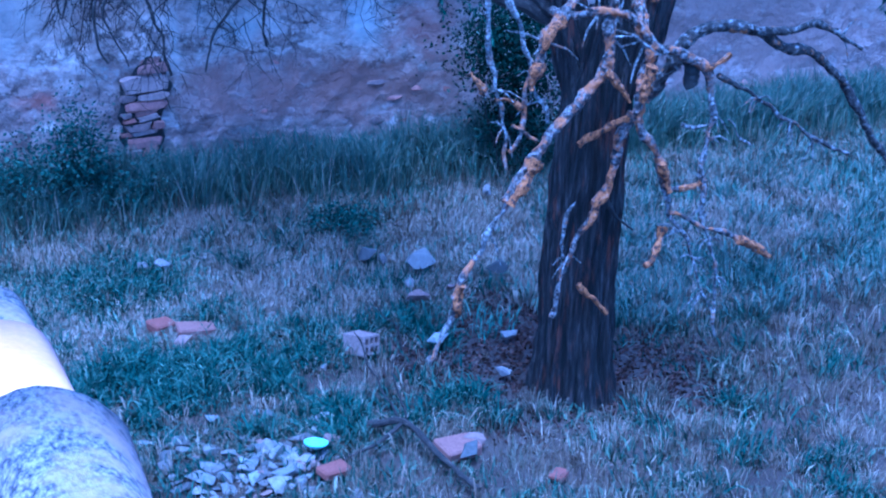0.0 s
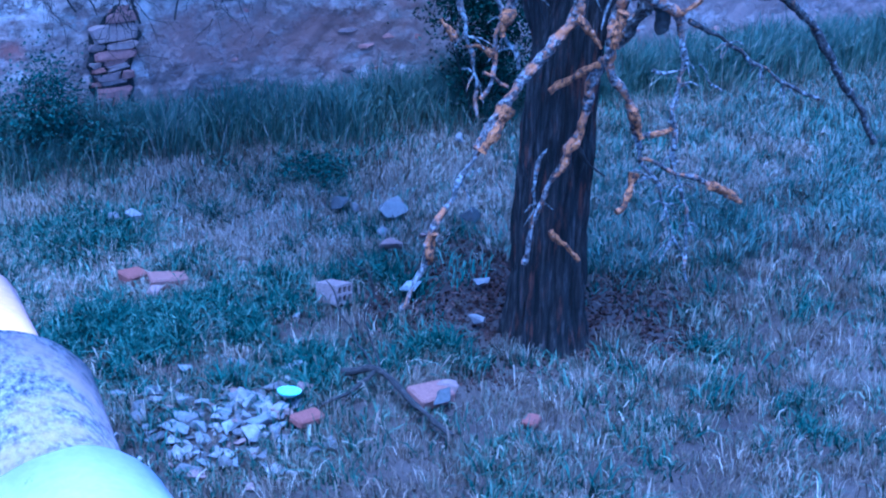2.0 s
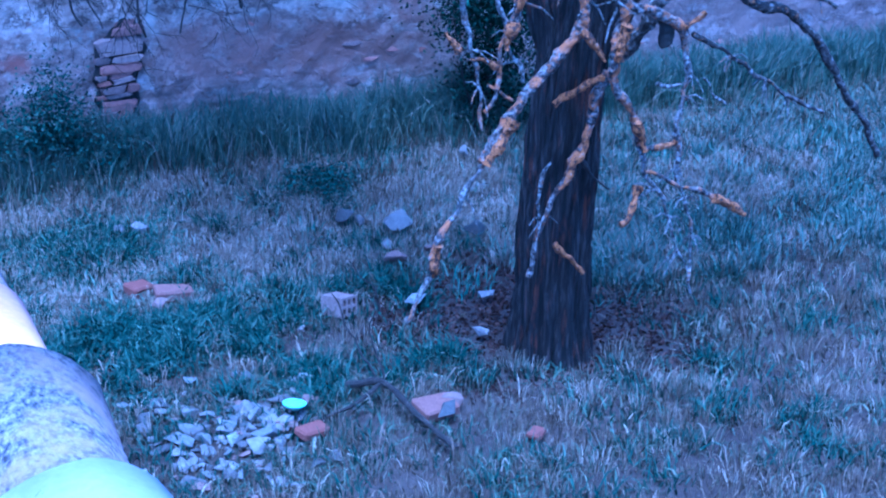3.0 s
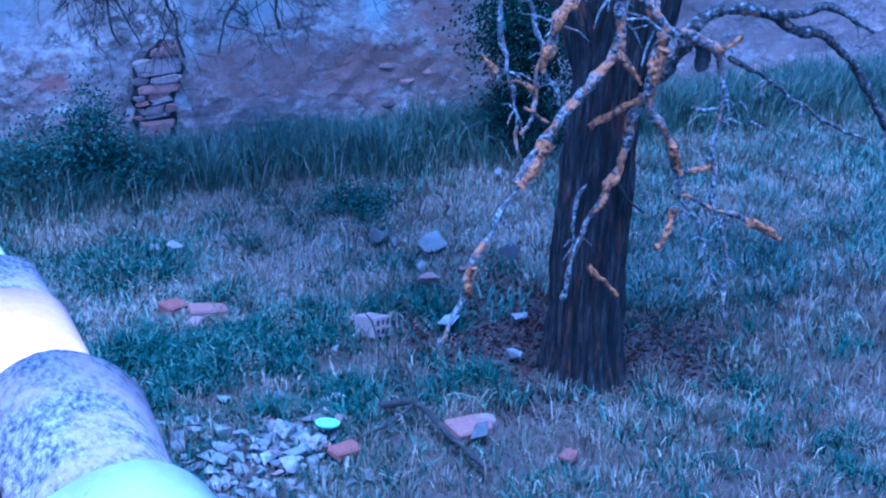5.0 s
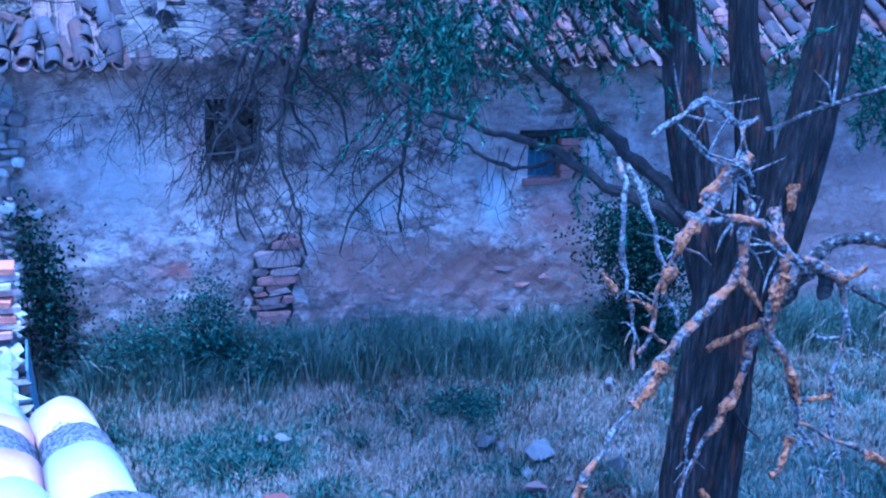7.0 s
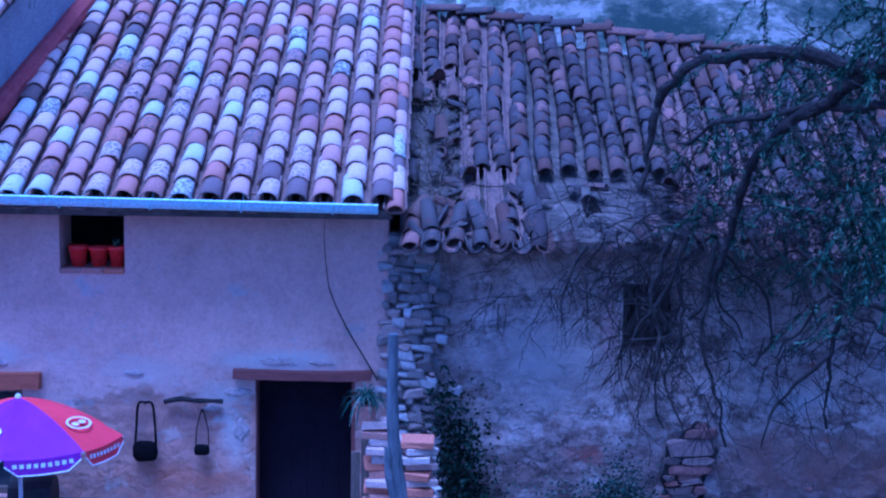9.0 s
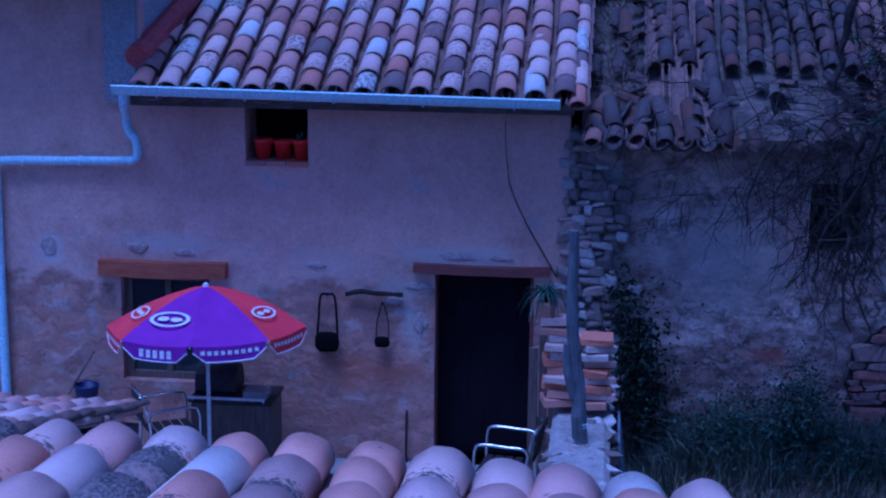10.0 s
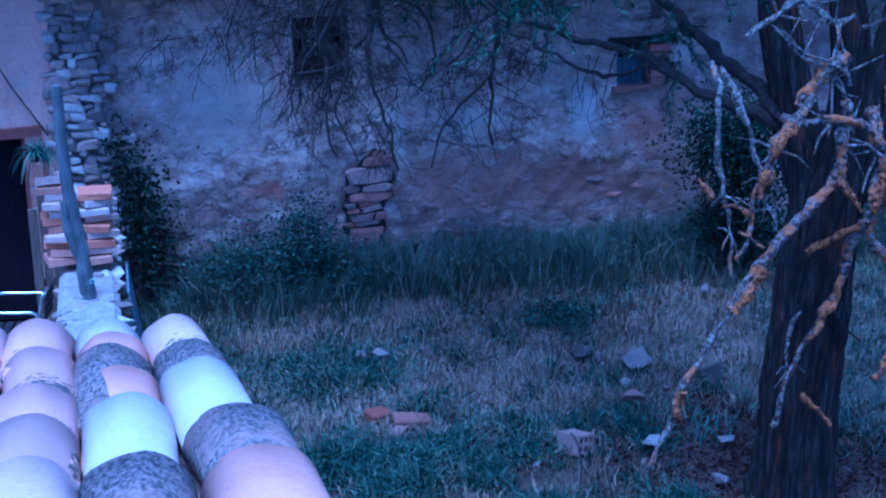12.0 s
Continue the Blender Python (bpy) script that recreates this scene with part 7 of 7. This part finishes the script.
blades(46000, tufts(1.2, 4.7, 9.6, 13.3, 16, 0.06, lambda x, y: green_zone(x, y) > 0.28), 0.06, 0.19, 0.008, 0.9, m_weed_dark, "herb_patch", "dense dark green herbs in the dry grass", 48, "weeds", fan=0.3)
blades(64000, tufts(0.7, 12.0, 7.0, 13.8, 26, 0.06, herb_drift), 0.05, 0.17, 0.007, 0.9, m_weed_dark, "herb_tufts", "tufts of dark green herbs", 49, "weeds", fan=0.3)
blades(3600, tufts(1.85, 2.75, 12.55, 13.05, 12, 0.07, lambda x, y: True), 0.04, 0.12, 0.008, 0.9, m_weed_pale, "pale_herbs", "pale bluish herbs in one low patch", 60, "weeds", fan=0.4)
# the belt at the foot of the barn
blades(38000, tufts(0.7, 12.5, 13.5, 14.4, 20, 0.09, lambda x, y: y > 13.95 - 0.4 * noise.noise(Vector((x * 1.8, 0, 2.0)))), 0.30, 0.62, 0.007, 0.4, m_belt, "wall_weeds", "tall dark green weeds along the barn wall", 44, "weeds", fan=0.2)
blades(9000, tufts(0.7, 12.5, 13.6, 14.4, 12, 0.08, lambda x, y: True), 0.24, 0.58, 0.005, 0.4, m_weed, "wall_herbs", "tall grey-green herbs along the barn wall", 61, "weeds", fan=0.2)
blades(12000, tufts(0.7, 12.0, 13.0, 14.2, 10, 0.06, lambda x, y: random.random() < 0.7), 0.10, 0.28, 0.004, 0.5, m_grass, "wall_grass", "dry grass mixed in along the barn wall", 47, **FAN)
blades(30000, tufts(6.0, 12.5, 10.6, 14.2, 24, 0.09, patchy(1.1, 2.2, -0.25)), 0.08, 0.24, 0.007, 0.6, m_belt, "slope_weeds", "dark green weeds on the bank beyond the tree", 62, "weeds", fan=0.3)
blades(12000, tufts(3.6, 6.8, 8.2, 12.0, 3, 0.1, lambda x, y: bare(x, y) < 1.35), 0.01, 0.04, 0.016, 2.2, m_litter, "leaf_litter", "dark brown leaf litter under the tree", 46, "litter")
blades(3500, tufts(1.7, 3.3, 8.6, 10.4, 8, 0.035, lambda x, y: random.random() < 0.6), 0.04, 0.11, 0.003, 0.5, m_grass, "rubble_grass", "dry grass growing between the rubble stones", 53, **FAN)
blades(4000, tufts(1.7, 3.4, 8.8, 10.4, 10, 0.05, lambda x, y: random.random() < 0.5), 0.04, 0.12, 0.006, 0.9, m_weed_dark, "rubble_weeds", "green weeds growing between the rubble stones", 54, "weeds")

mast = thing("white_pole", "slim white pole rising behind the barn ridge", "pole", at=(0.66, 19.6, 0.4))
bm = bmesh.new()
tube(bm, [(0, 0, 0), (0, 0, 8.2)], 0.035, 10)
part("shaft", bm, m_white, mast, smooth=True)
bm = bmesh.new()
tube(bm, [(0, 0, -0.5), (0, 0, 0.12)], 0.12, 10)
part("foot", bm, m_mortar, mast)

# ---- rubble and finds in the yard ----
random.seed(51)
rocks = [rock_mesh("rubble_stone", m_rubble, 60 + i, 0.105, 0.085 - 0.003 * i, 0.028 + 0.014 * (i % 3)) for i in range(9)]


lumps = [rock_mesh("rubble_stone", m_rubble, 80 + i, 0.10, 0.08, 0.06 + 0.01 * (i % 3)) for i in range(7)]


def rubble(x, y, s, lift=0.03, group="rubble heap", label="pale grey broken stone lying in the grass"):
    ob = tagged(new("rubble_stone", random.choice(lumps if group == "scattered stones" else rocks)), label, "stone", group)
    ob.scale = (s * random.uniform(0.8, 1.25), s * random.uniform(0.8, 1.25), s * random.uniform(0.8, 1.2))
    ob.location = (x, y, ground_height(x, y) + lift * s)
    ob.rotation_euler = (random.gauss(0, 0.16), random.gauss(0, 0.16), random.uniform(0, 6.28))
    return ob


for i in range(240):
    x, y = random.gauss(2.5, 0.36), random.gauss(9.5, 0.42)
    if y < 8.55:
        continue
    rubble(x, y, random.choice([0.25, 0.3, 0.4, 0.5, 0.6, 0.8, 1.0]), random.uniform(0.01, 0.06))
for x, y, s in ((2.75, 9.75, 1.3), (2.85, 9.62, 1.0), (2.55, 9.45, 1.1), (2.95, 9.85, 1.4), (2.15, 10.05, 1.3), (2.2, 9.6, 1.2), (2.0, 9.8, 1.0)):
    rubble(x, y, s)
for x, y, s in ((2.58, 12.82, 0.9), (2.42, 12.86, 0.7), (4.72, 12.25, 1.4), (4.33, 12.5, 1.05), (4.42, 12.44, 0.7), (5.79, 13.35, 1.0), (4.67, 13.23, 0.45), (5.32, 11.97, 1.1), (4.50, 11.70, 1.1), (2.50, 11.56, 0.95), (4.43, 10.95, 0.95), (4.66, 10.2, 0.9), (4.55, 12.03, 0.7), (4.86, 11.85, 0.6),
                (4.25, 10.72, 0.5), (5.0, 10.9, 0.8), (3.3, 11.9, 0.35), (3.62, 12.2, 0.35), (3.1, 12.5, 0.4), (4.04, 9.26, 0.85), (3.96, 9.12, 0.95), (4.9, 12.7, 0.4), (3.45, 10.9, 0.4), (2.95, 12.9, 0.45)):
    rubble(x, y, s * 1.15, 0.09, "scattered stones", "pale stone half hidden in the grass")


def solid_brick(x, y, turn, size=(0.27, 0.13, 0.075), label="orange clay brick lying in the weeds"):
    bm = bmesh.new()
    box(bm, -size[0] / 2, size[0] / 2, -size[1] / 2, size[1] / 2, 0, size[2], 0.011, 0.014)
    ob = solo("loose_brick", bm, m_brick_old, label, "brick", "loose bricks")
    ob.location, ob.rotation_euler = (x, y, ground_height(x, y) + 0.03), (0.10, 0.12, turn)
    return ob


solid_brick(2.63, 11.76, 0.05, (0.30, 0.16, 0.09))
solid_brick(2.38, 11.90, 0.5, (0.20, 0.16, 0.09), "broken orange clay brick lying in the weeds")
solid_brick(3.9, 9.22, 0.3, (0.3, 0.2, 0.09), "pale pink broken brick in the grass")
solid_brick(3.04, 9.28, 0.4, (0.22, 0.13, 0.07), "dull red broken brick lying below the rubble")
solid_brick(4.43, 8.72, 0.9, (0.15, 0.10, 0.04), "dull red broken brick in the grass")
hb = thing("hollow_brick", "pale hollow clay brick with square holes", "brick", at=(3.80, 11.05, ground_height(3.8, 11.05) + 0.015))
hb.rotation_euler = (radians(-8), radians(10), radians(28))
hb.scale = (0.88, 0.88, 1.05)
L, W, Hh, t = 0.26, 0.2, 0.15, 0.018
webs = [(-W / 2, W / 2, 0, t), (-W / 2, W / 2, Hh / 2 - t / 2, Hh / 2 + t / 2), (-W / 2, W / 2, Hh - t, Hh)]
webs += [(-W / 2 + (W - t) * i / 3, -W / 2 + (W - t) * i / 3 + t, z0, z1) for i in range(4) for z0, z1 in ((t, Hh / 2 - t / 2), (Hh / 2 + t / 2, Hh - t))]
for x0, x1, z0, z1 in webs:
    bm = bmesh.new()
    box(bm, x0, x1, -L / 2, L / 2, z0, z1)
    part("web", bm, m_hollow, hb)
bm = bmesh.new()
rings = [[bm.verts.new((q * math.cos(a), q * math.sin(a), z)) for a in [2 * math.pi * k / 22 for k in range(22)]] for q, z in ((0.045, 0), (0.078, 0.025), (0.085, 0.04), (0.08, 0.04), (0.04, 0.008))]
for a, b in zip(rings, rings[1:]):
    for k in range(22):
        bm.faces.new((a[k], a[(k + 1) % 22], b[(k + 1) % 22], b[k]))
bm.faces.new(rings[0][::-1]), bm.faces.new(rings[-1])
dish = solo("plastic_dish", bm, m_mint, "mint green plastic dish tilted on the rubble", "dish", smooth=True)
dish.location, dish.rotation_euler = (3.0, 9.55, ground_height(3.0, 9.55) + 0.10), (radians(-6), radians(7), 0)
fallen = thing("fallen_branch", "black dead branch lying on the grass", "branch")
bm = rod([(3.45, 9.75, 0.10), (3.62, 9.5, 0.22), (3.72, 9.1, 0.17), (3.83, 8.66, 0.09)], 0.03, 0.018, 8, 0.4, 0.02)
part("main_stick", bm, m_bark_dark, fallen)
bm = rod([(3.62, 9.5, 0.21), (3.40, 9.42, 0.14), (3.15, 9.38, 0.08)], 0.02, 0.01, 7, 0.4, 0.02)
part("side_stick", bm, m_bark_dark, fallen)
sapling = thing("dead_sapling", "thin dead stems standing in the weeds", "sapling")
for pts in ([(3.72, 9.75, 0.02), (3.70, 9.9, 0.35), (3.78, 10.0, 0.72)], [(3.7, 9.8, 0.05), (3.55, 10.1, 0.4), (3.50, 10.2, 0.62)], [(4.1, 10.9, 0.05), (4.0, 11.0, 0.3), (3.9, 11.1, 0.5)]):
    part("stem", rod(pts, 0.009, 0.004, 6, 0.4, 0.06, 7), m_bark_dark, sapling)
